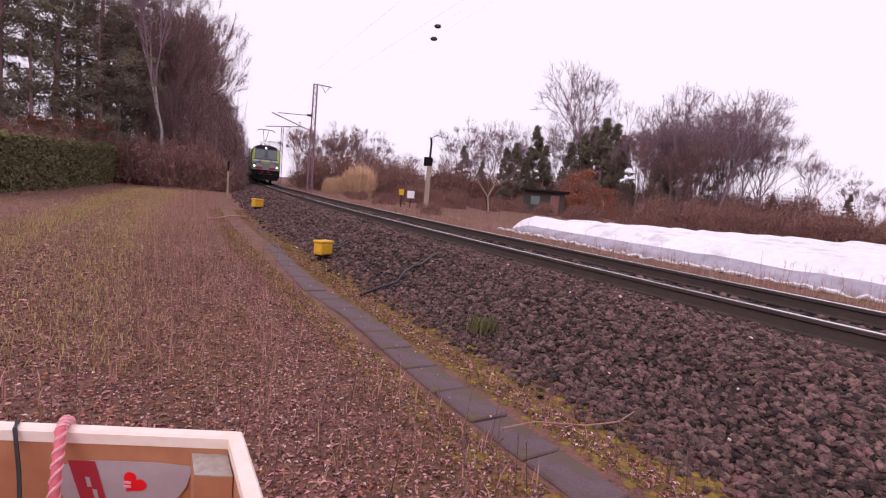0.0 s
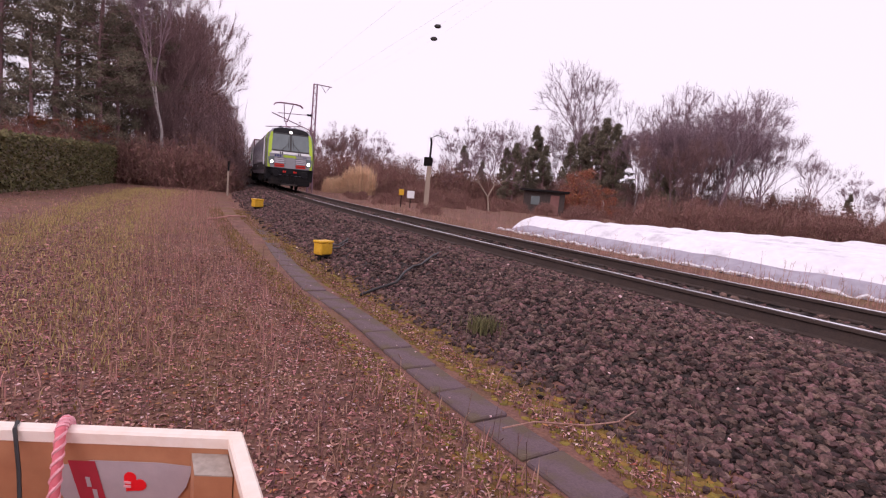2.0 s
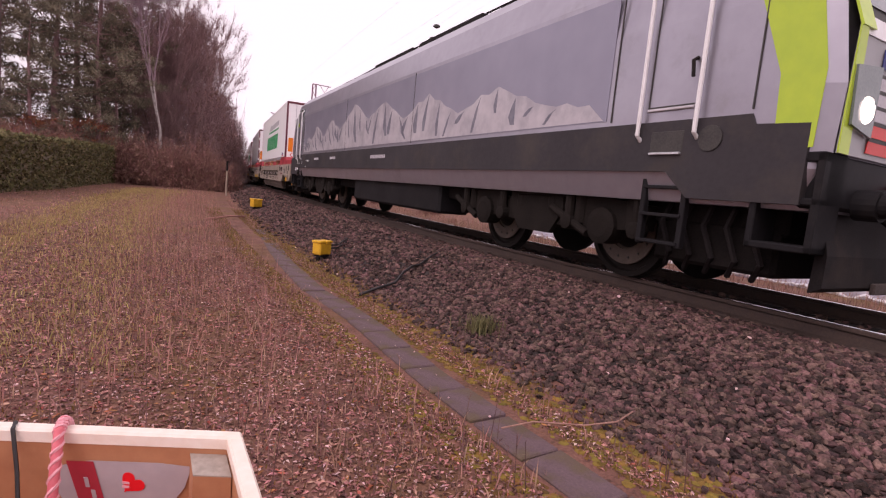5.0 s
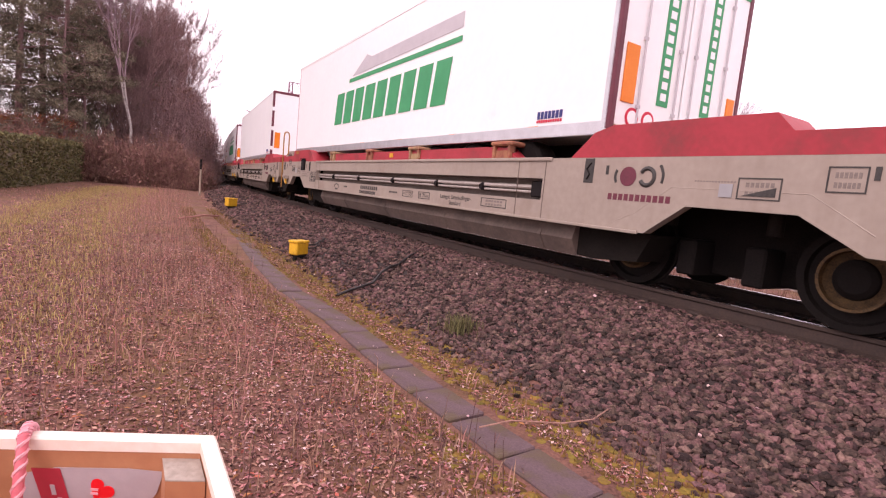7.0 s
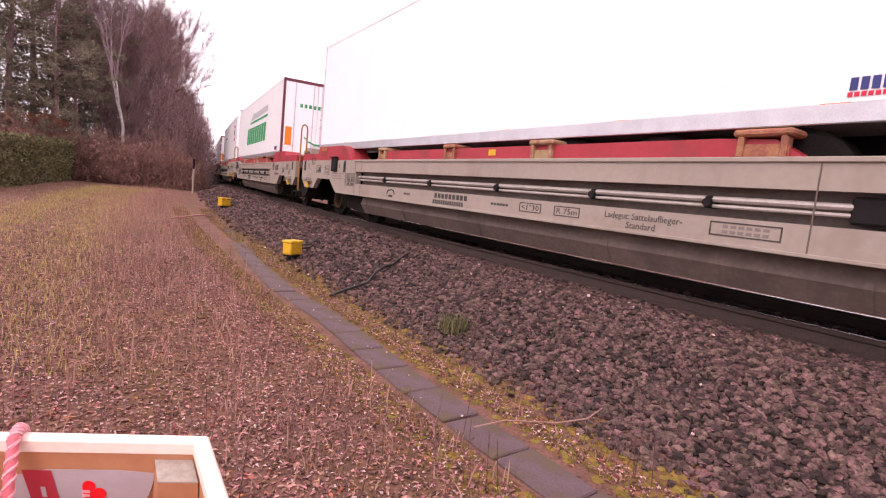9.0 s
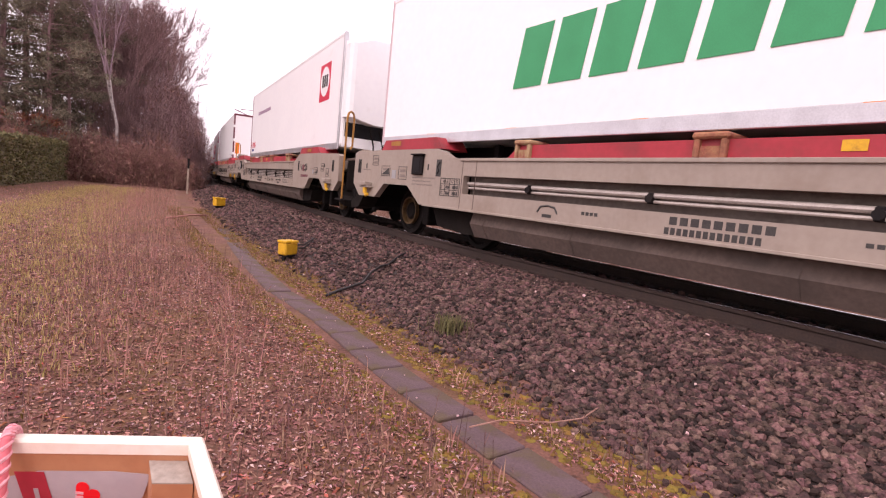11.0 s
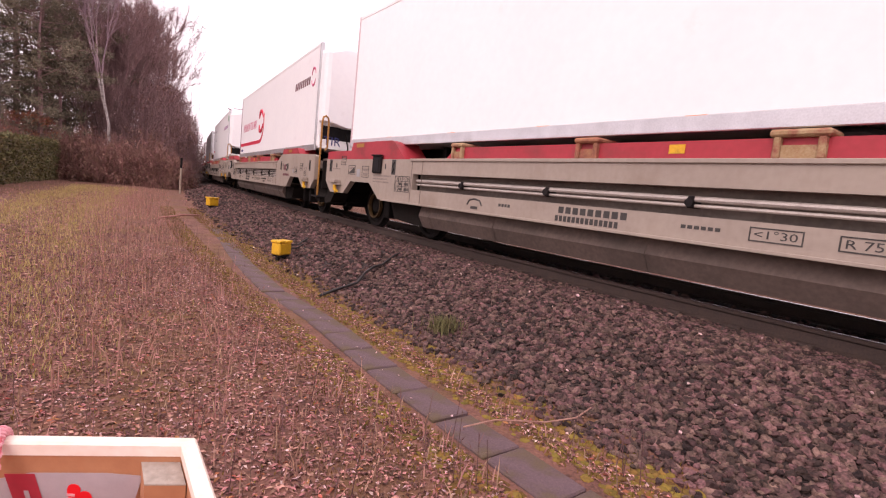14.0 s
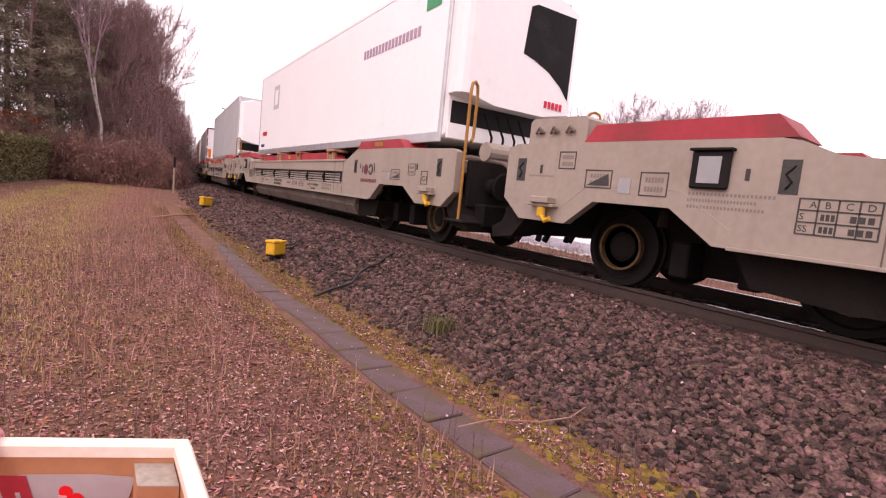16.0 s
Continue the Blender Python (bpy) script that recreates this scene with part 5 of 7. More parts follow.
    for x in (2.6, 6.3, 9.6, 12.7, 16.2):
        for y in (-0.45, 0.45):
            roof.lathe([(0, 0.06), (0.08, 0.09), (0.12, 0.06), (0.2, 0.09), (0.25, 0.05)], (x, y, 3.86), "z", 10)
    roof.tube([(2.6, 0.45, 4.12), (6.3, 0.45, 4.2), (12.7, 0.45, 4.2), (16.2, 0.45, 4.12)], 0.02, 6)
    part("roof_gear", roof, M["dark"], loco).location = (0, 0, 0.22)
    panto = Build()
    base = 3.3
    panto.tube([(base, -0.35, 4.0), (base, 0.35, 4.0)], 0.05, 8)
    panto.tube([(base, 0.0, 4.02), (base + 0.95, 0.0, 4.85)], 0.045, 8)
    for y in (-0.3, 0.3):
        panto.tube([(base + 0.95, y * 0.35, 4.85), (base - 0.35, y, 5.85)], 0.03, 7)
    panto.tube([(base + 0.95, -0.15, 4.85), (base + 0.95, 0.15, 4.85)], 0.04, 7)
    arm = part("pantograph_arm", panto, M["mast"], loco, "raised current collector arm")
    head = Build()
    for dx in (-0.52, -0.18):
        head.tube([(base + dx, -0.98, 5.74), (base + dx, -0.82, 5.88), (base + dx, -0.5, 5.94), (base + dx, 0.5, 5.94), (base + dx, 0.82, 5.88), (base + dx, 0.98, 5.74)], 0.034, 7)
    for y in (-0.55, 0.55):
        head.tube([(base - 0.52, y, 5.9), (base - 0.18, y, 5.9)], 0.02, 6)
    part("collector_head", head, M["mast"], arm)
    for x0 in (3.7, LOCO - 0.3 - 3.85):
        fr = Build()
        for g in (-1, 1):
            fr.prism([(x0 - 1.9, 0.62), (x0 - 0.8, 0.55), (x0 + 0.8, 0.55), (x0 + 1.9, 0.62), (x0 + 1.95, 0.9), (x0 + 1.0, 0.98), (x0 + 0.5, 0.82), (x0 - 0.5, 0.82), (x0 - 1.0, 0.98), (x0 - 1.95, 0.9)], *sorted((g * 1.08, g * 1.24)))
            for w in (x0 - 1.3, x0 + 1.3):
                fr.lathe([(g * 1.06, 0.22), (g * 1.3, 0.22), (g * 1.32, 0.14)], (w, 0, 0.62), "y", 16)
                for k in (-0.42, 0.42):
                    fr.tube([(w + k, g * 1.2, 0.62), (w + k, g * 1.2, 1.12)], 0.10, 10)
                fr.tube([(w + 0.2, g * 1.3, 0.5), (w + 0.9, g * 1.3, 0.78)], 0.05, 8)
            for k in (-0.35, 0.35):
                fr.tube([(x0 + k, g * 1.14, 0.75), (x0 + k, g * 1.14, 1.2)], 0.16, 12)
            fr.tube([(x0 - 0.75, g * 1.3, 1.0), (x0 + 0.35, g * 1.3, 0.98)], 0.07, 8)
            fr.prism([(x0 - 0.55, 1.2), (x0 + 0.55, 1.2), (x0 + 0.6, 0.75), (x0 + 0.35, 0.42), (x0 - 0.35, 0.42), (x0 - 0.6, 0.75)], *sorted((g * 1.2, g * 1.28)))
            for k in (-1.85, -0.75, 0.75, 1.85):
                fr.tube([(x0 + k, g * 1.3, 0.55), (x0 + k, g * 1.3, 1.22)], 0.065, 10)
                fr.lathe([(g * 1.22, 0.1), (g * 1.36, 0.1), (g * 1.37, 0.05)], (x0 + k, 0, 0.62), "y", 12)
        fr.box(x0 - 1.0, x0 + 1.0, -1.05, 1.05, 0.5, 0.85, 0.04)
        part("bogie_frame", fr, M["shade_black"], loco)
        for w in (x0 - 1.3, x0 + 1.3):
            ws = part("wheelset", tread(w, 0.6), M["wheel"], loco)
            part("brake_disc", Build().lathe([(0.0, 0.44), (0.03, 0.44), (0.03, 0.26), (0.0, 0.26)], (w, 0.80, 0.6), "y", 28), M["disc"], ws, "brown dusty brake disc")
            for k in range(14):
                part("disc_bolt", Build().lathe([(0.0, 0.016), (0.016, 0.014)], (w + 0.36 * cos(k * 0.449), 0.828, 0.6 + 0.36 * sin(k * 0.449)), "y", 6), M["ink"], ws)
    return loco


loco = make_loco()
STYLES = [("green", False), ("frame", False), ("ring", False), ("tip", True), ("frame", False), ("swoosh", True), ("bare", True), ("grey", True), ("white2", False), ("orange", False), ("grey", False), ("bare", True), ("frame", False)]
# ends of each wagon: front, rear, valve box ahead, valve box behind, rods in the slot
ENDS = {"doors": ("red", "red", True, False, 2), "mixed": ("red", "beige", True, False, 2), "reefer": ("beige", "beige", False, True, 4)}
kinds, wagons = {}, []
for k, (style, front) in enumerate(STYLES):
    kind = "reefer" if front else "mixed" if style == "ring" else "doors"
    if kind in kinds:
        wagons.append(copy_thing(kinds[kind], Matrix()))
    else:
        kinds[kind] = make_wagon(*ENDS[kind])
        markings(kinds[kind])
        wagons.append(kinds[kind])
made = {}
trailers = []
for style, front in STYLES:
    style = "frame" if style == "white2" else style
    if (style, front) in made:
        trailers.append(copy_thing(made[style, front], Matrix()))
    else:
        made[style, front] = make_trailer(front, style)
        trailers.append(made[style, front])


# ---- plants ----
def sliver(b, p, q, w, rng):
    """A twig too fine for a tube: one tapering blade."""
    o = len(b.v)
    u = (q - p).cross(Vector((rng.uniform(-1, 1), rng.uniform(-1, 1), rng.uniform(-1, 1)))).normalized() * w
    b.v += [tuple(p - u), tuple(p + u), tuple(q)]
    b.f.append((o, o + 1, o + 2))


def fork(b, p, d, length, r, depth, rng, spread, up, twigs):
    """A limb that bends, bears side twigs and parts into two or three at its end."""
    pts, rad = [p.copy()], [r]
    e = d.copy()
    for i in range(2):
        e = (e + Vector((rng.gauss(0, 0.10), rng.gauss(0, 0.10), rng.gauss(0, 0.06) + up * 0.5))).normalized()
        pts.append(pts[-1] + e * length * 0.5)
        rad.append(r * (0.84 if i == 0 else 0.70))
    (b[0] if r > 0.035 else b[1]).tube(pts, rad, 7 if r > 0.08 else 4 if r > 0.03 else 3, caps=False)
    if depth < 4:
        for _ in range(int(twigs * 1.3) if depth else twigs * 3):
            f = rng.random()
            o = pts[0].lerp(pts[1], f * 2) if f < 0.5 else pts[1].lerp(pts[2], f * 2 - 1)
            v = (e * 0.7 + Vector((rng.gauss(0, 0.6), rng.gauss(0, 0.6), rng.gauss(0, 0.45) + up))).normalized()
            sliver(b[1], o, o + v * rng.uniform(0.3, 1.05), 0.013, rng)
    if depth == 0:
        return
    turn = rng.uniform(0, 6.28)
    n = 3 if rng.random() < 0.38 else 2
    for k in range(n):
        perp = e.orthogonal().normalized()
        perp.rotate(Matrix.Rotation(turn + 6.283 * k / n + rng.uniform(-0.5, 0.5), 3, e))
        g = radians(spread) * rng.uniform(0.45, 1.35)
        fork(b, pts[2], (e * cos(g) + perp * sin(g) + Vector((0, 0, up))).normalized(), length * rng.uniform(0.66, 0.92), max(0.011, r * 0.64), depth - 1, rng, spread, up, twigs)


def bare_tree(seed, height, bark, twig, label, trunks=1, r=0.16, spread=22, up=0.06, first=0.26, depth=6, twigs=4, lean=0.2, name="tree"):
    rng = random.Random(seed)
    b = (Build(), Build())
    for k in range(trunks):
        w = lean if trunks > 1 else 0.04
        d = Vector((rng.uniform(-w, w), rng.uniform(-w, w), 1)).normalized()
        o = Vector((d.x * 2.5, d.y * 2.5, -0.2)) if trunks > 1 else Vector((0, 0, -0.2))
        fork(b, o, d, height * first * rng.uniform(0.75, 1.1), r / trunks ** 0.4, depth, rng, spread, up, twigs)
    k = height / max(v[2] for v in b[1].v)
    for m in b:
        m.v = [(x * k, y * k, z * k) for x, y, z in m.v]
    tree = thing(name, label, "tree", Matrix.Translation((0, 0, -500)))
    part("trunk", b[0], bark, tree)
    part("crown", b[1], twig, tree)
    return tree


def flakes(spots, size, rng, stretch=1.0, up=0.0, wide=0.35):
    """Small loose leaf blades round the spots: (x, y, z, radius, number)."""
    vs, fs = [], []
    for x, y, z, rad, n in spots:
        u = rng.normal(size=(n, 3))
        u /= np.linalg.norm(u, axis=1)[:, None]
        c = np.array((x, y, z)) + u * rad * rng.uniform(0.2, 1.0, (n, 1)) ** 0.6 * (1, 1, 0.75)
        a = rng.normal(size=(n, 3))
        a /= np.linalg.norm(a, axis=1)[:, None]
        d = np.cross(a, rng.normal(size=(n, 3)))
        d /= np.linalg.norm(d, axis=1)[:, None]
        if up:
            a = a * (1 - up) + np.array((0, 0, up))
        k = rng.uniform(0.6, 1.4, (n, 1)) * size
        base = sum(len(v) for v in vs)
        tri = np.stack([c - d * k * wide, c + d * k * wide, c + a * k * stretch], 1).reshape(-1, 3)
        vs.append(tri)
        fs += [(base + 3 * i, base + 3 * i + 1, base + 3 * i + 2) for i in range(n)]
    b = Build()
    b.v, b.f = [tuple(p) for p in np.concatenate(vs)], fs
    return b


def pine_tree(seed, height, crown_from, label, wide=2.6, cone=False):
    rng = random.Random(seed)
    nr = np.random.default_rng(seed)
    tree = thing("tree", label, "tree", Matrix.Translation((0, 0, -500)))
    t = Build().tube([(0, 0, -0.3), (0.1, 0.05, height * 0.35), (-0.08, 0.1, height * 0.7), (0.05, 0, height)], [height * 0.014, height * 0.011, height * 0.007, 0.02], 8)
    spots = []
    n = 80 if cone else 40
    for i in range(n):
        f = (i + rng.random()) / n
        z = height * (crown_from + (1 - crown_from) * f)
        w = wide * ((1 - f) * 1.0 + 0.06 if cone else (0.55 + 0.6 * sin(pi * min(1, f * 1.1))) * rng.uniform(0.5, 1.1))
        a = rng.uniform(0, 2 * pi)
        x, y = w * cos(a), w * sin(a)
        t.tube([(0, 0, z - 0.3), (x * 0.5, y * 0.5, z - 0.05), (x, y, z + (0.25 if not cone else -0.3))], [0.05, 0.035, 0.012], 4, caps=False)
        for k in ((0.55, 0.8, 1.0) if cone else (0.45, 0.7, 0.9, 1.05)):
            a2 = rng.uniform(-0.5, 0.5)
            spots.append((x * k - y * a2 * k * (not cone), y * k + x * a2 * k * (not cone), z + rng.uniform(-0.2, 0.3), rng.uniform(0.35, 0.8) * 0.7 if cone else rng.uniform(0.35, 0.75), 75 if cone else 85))
    part("trunk", t, M["bark"], tree)
    part("crown", flakes(spots, 0.17, nr, 1.9, 0.15, 0.16 if not cone else 0.25), M["needle"], tree)
    return tree


def bush(seed, height, width, material, label, canes=120, twigs=3000, leaves=0, leaf_mat=None, name="shrub", size=0.13, upright=0.0):
    """Arching canes in a ragged dome of fine twigs, with leaves that still hang on."""
    rng = random.Random(seed)
    nr = np.random.default_rng(seed)
    b = Build()
    for _ in range(canes):
        a, q = rng.uniform(0, 2 * pi), rng.random() ** 0.5 * width * 0.45
        x, y = q * cos(a), q * sin(a)
        hgt = height * rng.uniform(0.4, 1.0) * (1 - 0.8 * (q / width) ** 2)
        g = rng.uniform(0, 2 * pi)
        w = rng.uniform(0.1, 0.5) * width * (1 - upright * 0.8)
        lx, ly = w * cos(g), w * sin(g)
        b.tube([(x, y, -0.1), (x + lx * 0.25, y + ly * 0.25, hgt * 0.7), (x + lx * 0.65, y + ly * 0.65, hgt), (x + lx, y + ly, hgt * (0.8 + 0.3 * upright))], [0.018, 0.014, 0.009, 0.003], 3, caps=False)
    ob = thing(name, label, "shrub", Matrix.Translation((0, 0, -500)))
    part("branchwork", b, material, ob)

    def dome(count, lumps):
        spots = []
        for _ in range(lumps):
            a, q = rng.uniform(0, 2 * pi), rng.random() ** 0.5
            z = height * (1 - q * q * 0.75) * rng.random() ** 0.6
            spots.append((q * cos(a) * width * 0.5, q * sin(a) * width * 0.5, z * 0.92, 0.16 * width * rng.uniform(0.6, 1.4), count // lumps))
        return spots
    part("twig_mass", flakes(dome(twigs, 60), 0.34, nr, 1.5, 0.3 + 0.1 * upright, 0.028), material, ob)
    if leaves:
        part("foliage", flakes(dome(leaves, 50), size, nr, 1.2), leaf_mat or material, ob)
    return ob


def place(proto, x, y, z=0.0, scale=1.0, turn=None, lift=1.0, first=[]):
    m = Matrix.Translation((x, y, z)) @ Matrix.Rotation(turn if turn is not None else random.uniform(0, 6.28), 4, "Z") @ Matrix.Diagonal((scale, scale, scale * lift, 1))
    if proto.name not in first:
        first.append(proto.name)
        proto.matrix_world = m
        return proto
    ob = copy_thing(proto, Matrix())
    ob.matrix_basis = m
    return ob


def make_plants():
    pale = [bare_tree(11, 15, M["pale_bark"], M["pale_bark"], "tall bare winter tree with a fan of pale twigs", r=0.17, spread=24, twigs=5),
            bare_tree(12, 15, M["pale_bark"], M["pale_bark"], "many-stemmed bare tree with a wide pale crown", trunks=4, r=0.15, spread=17, first=0.27, depth=5, twigs=6, lean=0.24),
            bare_tree(13, 15, M["pale_bark"], M["pale_bark"], "bare winter tree with steep pale limbs", trunks=2, r=0.16, spread=20, twigs=5)]
    dark = [bare_tree(21, 15, M["trunk"], M["bark"], "dense bare brown tree beside the line", trunks=3, r=0.13, spread=15, depth=5, twigs=10, lean=0.12),
            bare_tree(22, 15, M["trunk"], M["bark"], "tall bare brown tree beside the line", r=0.13, spread=17, twigs=7),
            bare_tree(23, 15, M["trunk"], M["bark"], "many-stemmed bare brown tree beside the line", trunks=5, r=0.14, spread=14, depth=5, twigs=8, lean=0.14)]
    birch = bare_tree(31, 16, M["birch"], M["pale_bark"], "forked birch with thin white stems and fine twigs", r=0.085, spread=12, up=0.09, first=0.2, depth=6, twigs=6)
    fruit = bare_tree(33, 6, M["concrete"], M["pale_bark"], "gnarled bare fruit tree with a pale leaning trunk", r=0.13, spread=36, up=0.03, first=0.34, depth=5, twigs=3)
    pines = [pine_tree(41, 16, 0.16, "dark green pine with a ragged crown", 4.0), pine_tree(42, 16, 0.26, "tall dark pine at the edge of the wood", 3.6)]
    spruce = pine_tree(43, 12, 0.06, "dark green spruce with a pointed top", 3.0, True)
    bramble = [bush(51, 2.6, 3.6, M["thicket"], "brown leafless bramble thicket", 110, 3600, 1500), bush(52, 3.6, 3.8, M["thicket"], "tall brown leafless thicket", 120, 4200, 1200)]
    beech = bush(53, 6.0, 4.6, M["thicket"], "russet beech shrub still in dead leaf", 100, 1500, 6000, M["russet"])
    sapling = bush(55, 9.5, 5.0, M["bark"], "dense reddish-brown stand of leafless saplings", 60, 10500, 1500, M["thicket"], "sapling_stand", upright=0.6)
    reed = bush(54, 3.2, 2.2, M["reed"], "clump of tall dry straw-coloured reed", 300, 3000, 900, M["reed"], "reed_clump", upright=1.0)

    # far side of the line
    for k, x, y, hgt in ((0, 20.6, 75.2, 22.6), (2, 19.3, 79.7, 17.5), (1, 22.8, 76.7, 16.5), (2, 25.3, 61.0, 14.0), (1, 25.9, 58.5, 14.6), (2, 27.3, 57.9, 15.5), (1, 29.7, 58.9, 16.2), (0, 28.9, 54.8, 15.2), (2, 31.5, 55.7, 15.0), (1, 33.7, 56.7, 13.8), (0, 35.7, 57.9, 12.4), (0, 54.8, 77.6, 12.6), (2, 69.3, 85.4, 11.4), (1, 71.0, 84.0, 10.4),
                         (1, 16.3, 82.4, 14.5), (0, 5.6, 74.8, 12.8), (2, 1.1, 85.0, 14.6), (1, 3.3, 79.9, 10.8), (1, -2.5, 95.0, 10.4), (0, -6.2, 94.8, 8.2), (2, -23.2, 107.5, 14.2), (1, -26.5, 108.8, 11.6), (2, -17.6, 113.7, 14.0), (1, -19.8, 108.2, 12.1), (0, -14.1, 111.1, 8.8), (1, -31.6, 113.7, 8.6), (1, 25.3, 65.3, 12.0), (1, 12.0, 86.0, 12.5)):
        place(pale[k], x, y, 0.2, hgt / 15)
    for k, x, y, hgt in ((0, -26.6, 91, 11.5), (2, -23.7, 92, 12.6), (1, -18.2, 93.2, 12.4), (0, -21, 95, 11.0), (2, -14.5, 97, 9.5), (0, -20.9, 86.2, 6.4), (2, -25.2, 89.3, 7.0), (1, -17.2, 96.7, 8.5), (0, -13.5, 95.2, 7.0), (2, 24.6, 56.9, 10.6), (0, 26.9, 55.8, 11.0), (2, 27.3, 66.6, 13.1), (0, 31.4, 69.2, 14.0), (2, 29.0, 60.5, 10.0), (0, 33.0, 61.0, 9.0)):
        place(dark[k], x, y, 0.2, hgt / 15)
    place(birch, 23.4, 64.0, 0.2, 0.72, 1.0)
    place(fruit, 3.5, 41.9, 0.1, 1.0)
    for x, y, hgt in ((12.0, 74, 11.7), (13.2, 72.8, 9.0), (8.7, 69.5, 8.6), (7.9, 73.6, 8.2), (1.9, 80, 8.6), (17.7, 69.8, 10.6), (20.2, 69.1, 12.8), (20.2, 73.3, 12.2), (22.2, 70.6, 12.4), (23.3, 70.2, 11.0), (16.7, 72.1, 9.6), (25, 61.1, 8.6), (25.4, 58.7, 7.6), (42.8, 67.6, 4.9), (61.7, 78.7, 6.6), (10.4, 71, 7.0), (4.8, 78, 6.4), (21.4, 66.8, 9.0)):
        place(spruce, x, y, 0.1, hgt / 12, lift=1.0)
    for x, y, k in ((14.0, 53.2, 0.95), (16.2, 51.5, 0.62), (13.2, 54.4, 0.85)):
        place(beech, x, y, 0.1, k)
    for x, y, k in ((-10.6, 59.0, 1.2), (-9.6, 59.4, 1.12), (-11.6, 59.4, 1.0), (-12.8, 58.6, 0.68), (-13.9, 58.6, 0.62), (-10.2, 60.6, 1.1)):
        place(reed, x, y, 0.1, k)
    rng = random.Random(77)
    for i in range(62):
        l = rng.uniform(-0.5, 1)
        a = radians(-9.0 + 53.5 * (i / 62.0) + rng.uniform(-1, 1))
        d = 46 + 10 * l + (6 if a > 0.5 else 0) + 22 * max(0, -a * 4)
        low = 0.5 if -0.04 < a < 0.36 else 0.9
        place(bramble[i % 2], d * sin(a), d * cos(a), 0.05, rng.uniform(0.75, 1.2) * low)
    for i in range(54):
        a = radians(-15 + 59 * (i / 54.0) + rng.uniform(-1, 1))
        d = rng.uniform(68, 84) + (16 if a > 0.62 else 0)
        place(bramble[1], d * sin(a), d * cos(a), 0.1, rng.uniform(1.1, 1.8) * (0.7 if a > 0.62 else 1))
    for i in range(15):
        s = rng.uniform(24, 50)
        p = at(s, rng.uniform(5.0, 8.5) + s * 0.03)
        place(bramble[0], p.x, p.y, 0.02, rng.uniform(0.2, 0.42))
    for x, y, k in ((25.5, 62.5, 0.75), (28.5, 60.5, 0.7), (31, 61, 0.65), (22.5, 66, 0.6), (34, 62, 0.5), (17, 64, 0.55), (-16, 88, 0.6), (-9, 92, 0.5), (-24, 96, 0.75), (-19, 90, 0.7), (-13, 93, 0.62), (2, 84, 0.62), (6, 80, 0.66), (10, 77, 0.72), (14, 76, 0.8), (18, 74, 0.95), (21.5, 72, 0.95), (15.5, 70, 0.6), (26, 66, 0.8), (30, 66, 0.75), (24, 60, 0.62), (27, 58.5, 0.6), (36, 66, 0.5), (12, 66, 0.45)):
        place(sapling, x, y, 0.1, k)
    for k, x, y, hgt in ((1, 26.8, 60.5, 16.0), (1, 28.4, 61.5, 16.8), (2, 30.4, 61.0, 16.4), (1, 32.6, 59.5, 15.2), (2, 24.6, 62.5, 14.8), (1, 21.0, 76.5, 18.0), (2, 7.5, 79.0, 13.0), (1, 10.2, 82.0, 13.6)):
        place(pale[k], x, y, 0.2, hgt / 15)

    # near side: the wood's edge along the line
    for i, (x, y, hgt) in enumerate(((-21.9, 41.5, 17.6), (-22.8, 44.5, 18.8), (-22.7, 46.8, 18.0), (-25.1, 50.1, 17.8), (-25.2, 54.5, 19.0), (-27.7, 62.1, 19.4), (-33.0, 73.4, 14.0), (-39.0, 87.4, 13.0), (-26.9, 51.4, 20.2), (-27, 49, 18.6), (-21.6, 45.1, 13.1), (-20.8, 41.5, 10.2), (-24.1, 52.8, 11.8), (-30.2, 68.7, 12.2), (-25.3, 43.1, 12.2), (-34, 79, 13), (-29, 66, 14), (-26, 57, 13.5), (-24.8, 47.5, 15), (-23.6, 49.5, 12), (-28.5, 58, 17))):
        place(dark[(0, 2)[i % 2]], x - 3.0, y + 0.6, 0, hgt / 15 * 0.7, None, 1.4)
    place(birch, -21.4, 38.0, 0, 1.12, 0.4)
    for i in range(13):
        f = i / 12.0
        place(bramble[i % 2], -26.0 + 8.6 * f + rng.uniform(-0.4, 0.4), 35.6 + 2.4 * f + rng.uniform(-0.5, 0.5), 0, rng.uniform(0.85, 1.15))
    for i, (x, y, hgt) in enumerate(((-31.7, 33.3, 15.5), (-30.5, 34.4, 15.8), (-28.2, 36.4, 17.2), (-30.7, 42.0, 18.6), (-27.3, 39.5, 19), (-28.2, 46.0, 17.0), (-25.3, 36.6, 12.5), (-25.7, 39.1, 11.8), (-28.0, 34.0, 10.6))):
        place(pines[i % 2], x, y, 0, hgt / 16)
    for x, y, k in ((-21.5, 43.0, 0.95), (-22.4, 45.5, 1.15), (-22.5, 48.0, 1.1), (-23.6, 51.0, 1.2), (-25.2, 54.5, 1.2), (-27.2, 59.5, 1.25), (-29.6, 65.5, 1.25), (-33.2, 73.0, 1.25), (-38.2, 85.0, 1.3), (-45, 100.0, 1.3), (-26.5, 44.5, 1.1), (-29.0, 49.0, 1.3), (-24.5, 42.0, 0.8)):
        place(sapling, x, y, 0, k)
    for x, y, k in ((-27.7, 34.2, 0.76), (-26.5, 35.2, 0.8), (-25.4, 36.4, 0.8), (-28.6, 32.8, 0.6)):
        place(beech, x, y, 0, k)
    for i in range(30):
        f = i / 30.0
        p = at(rng.uniform(35, 40) + 75 * max(0, f - 0.4), -12 * (1 - f) - 6.9 - 1.6 * max(0, f - 0.5) + rng.uniform(-2.0, 0.3))
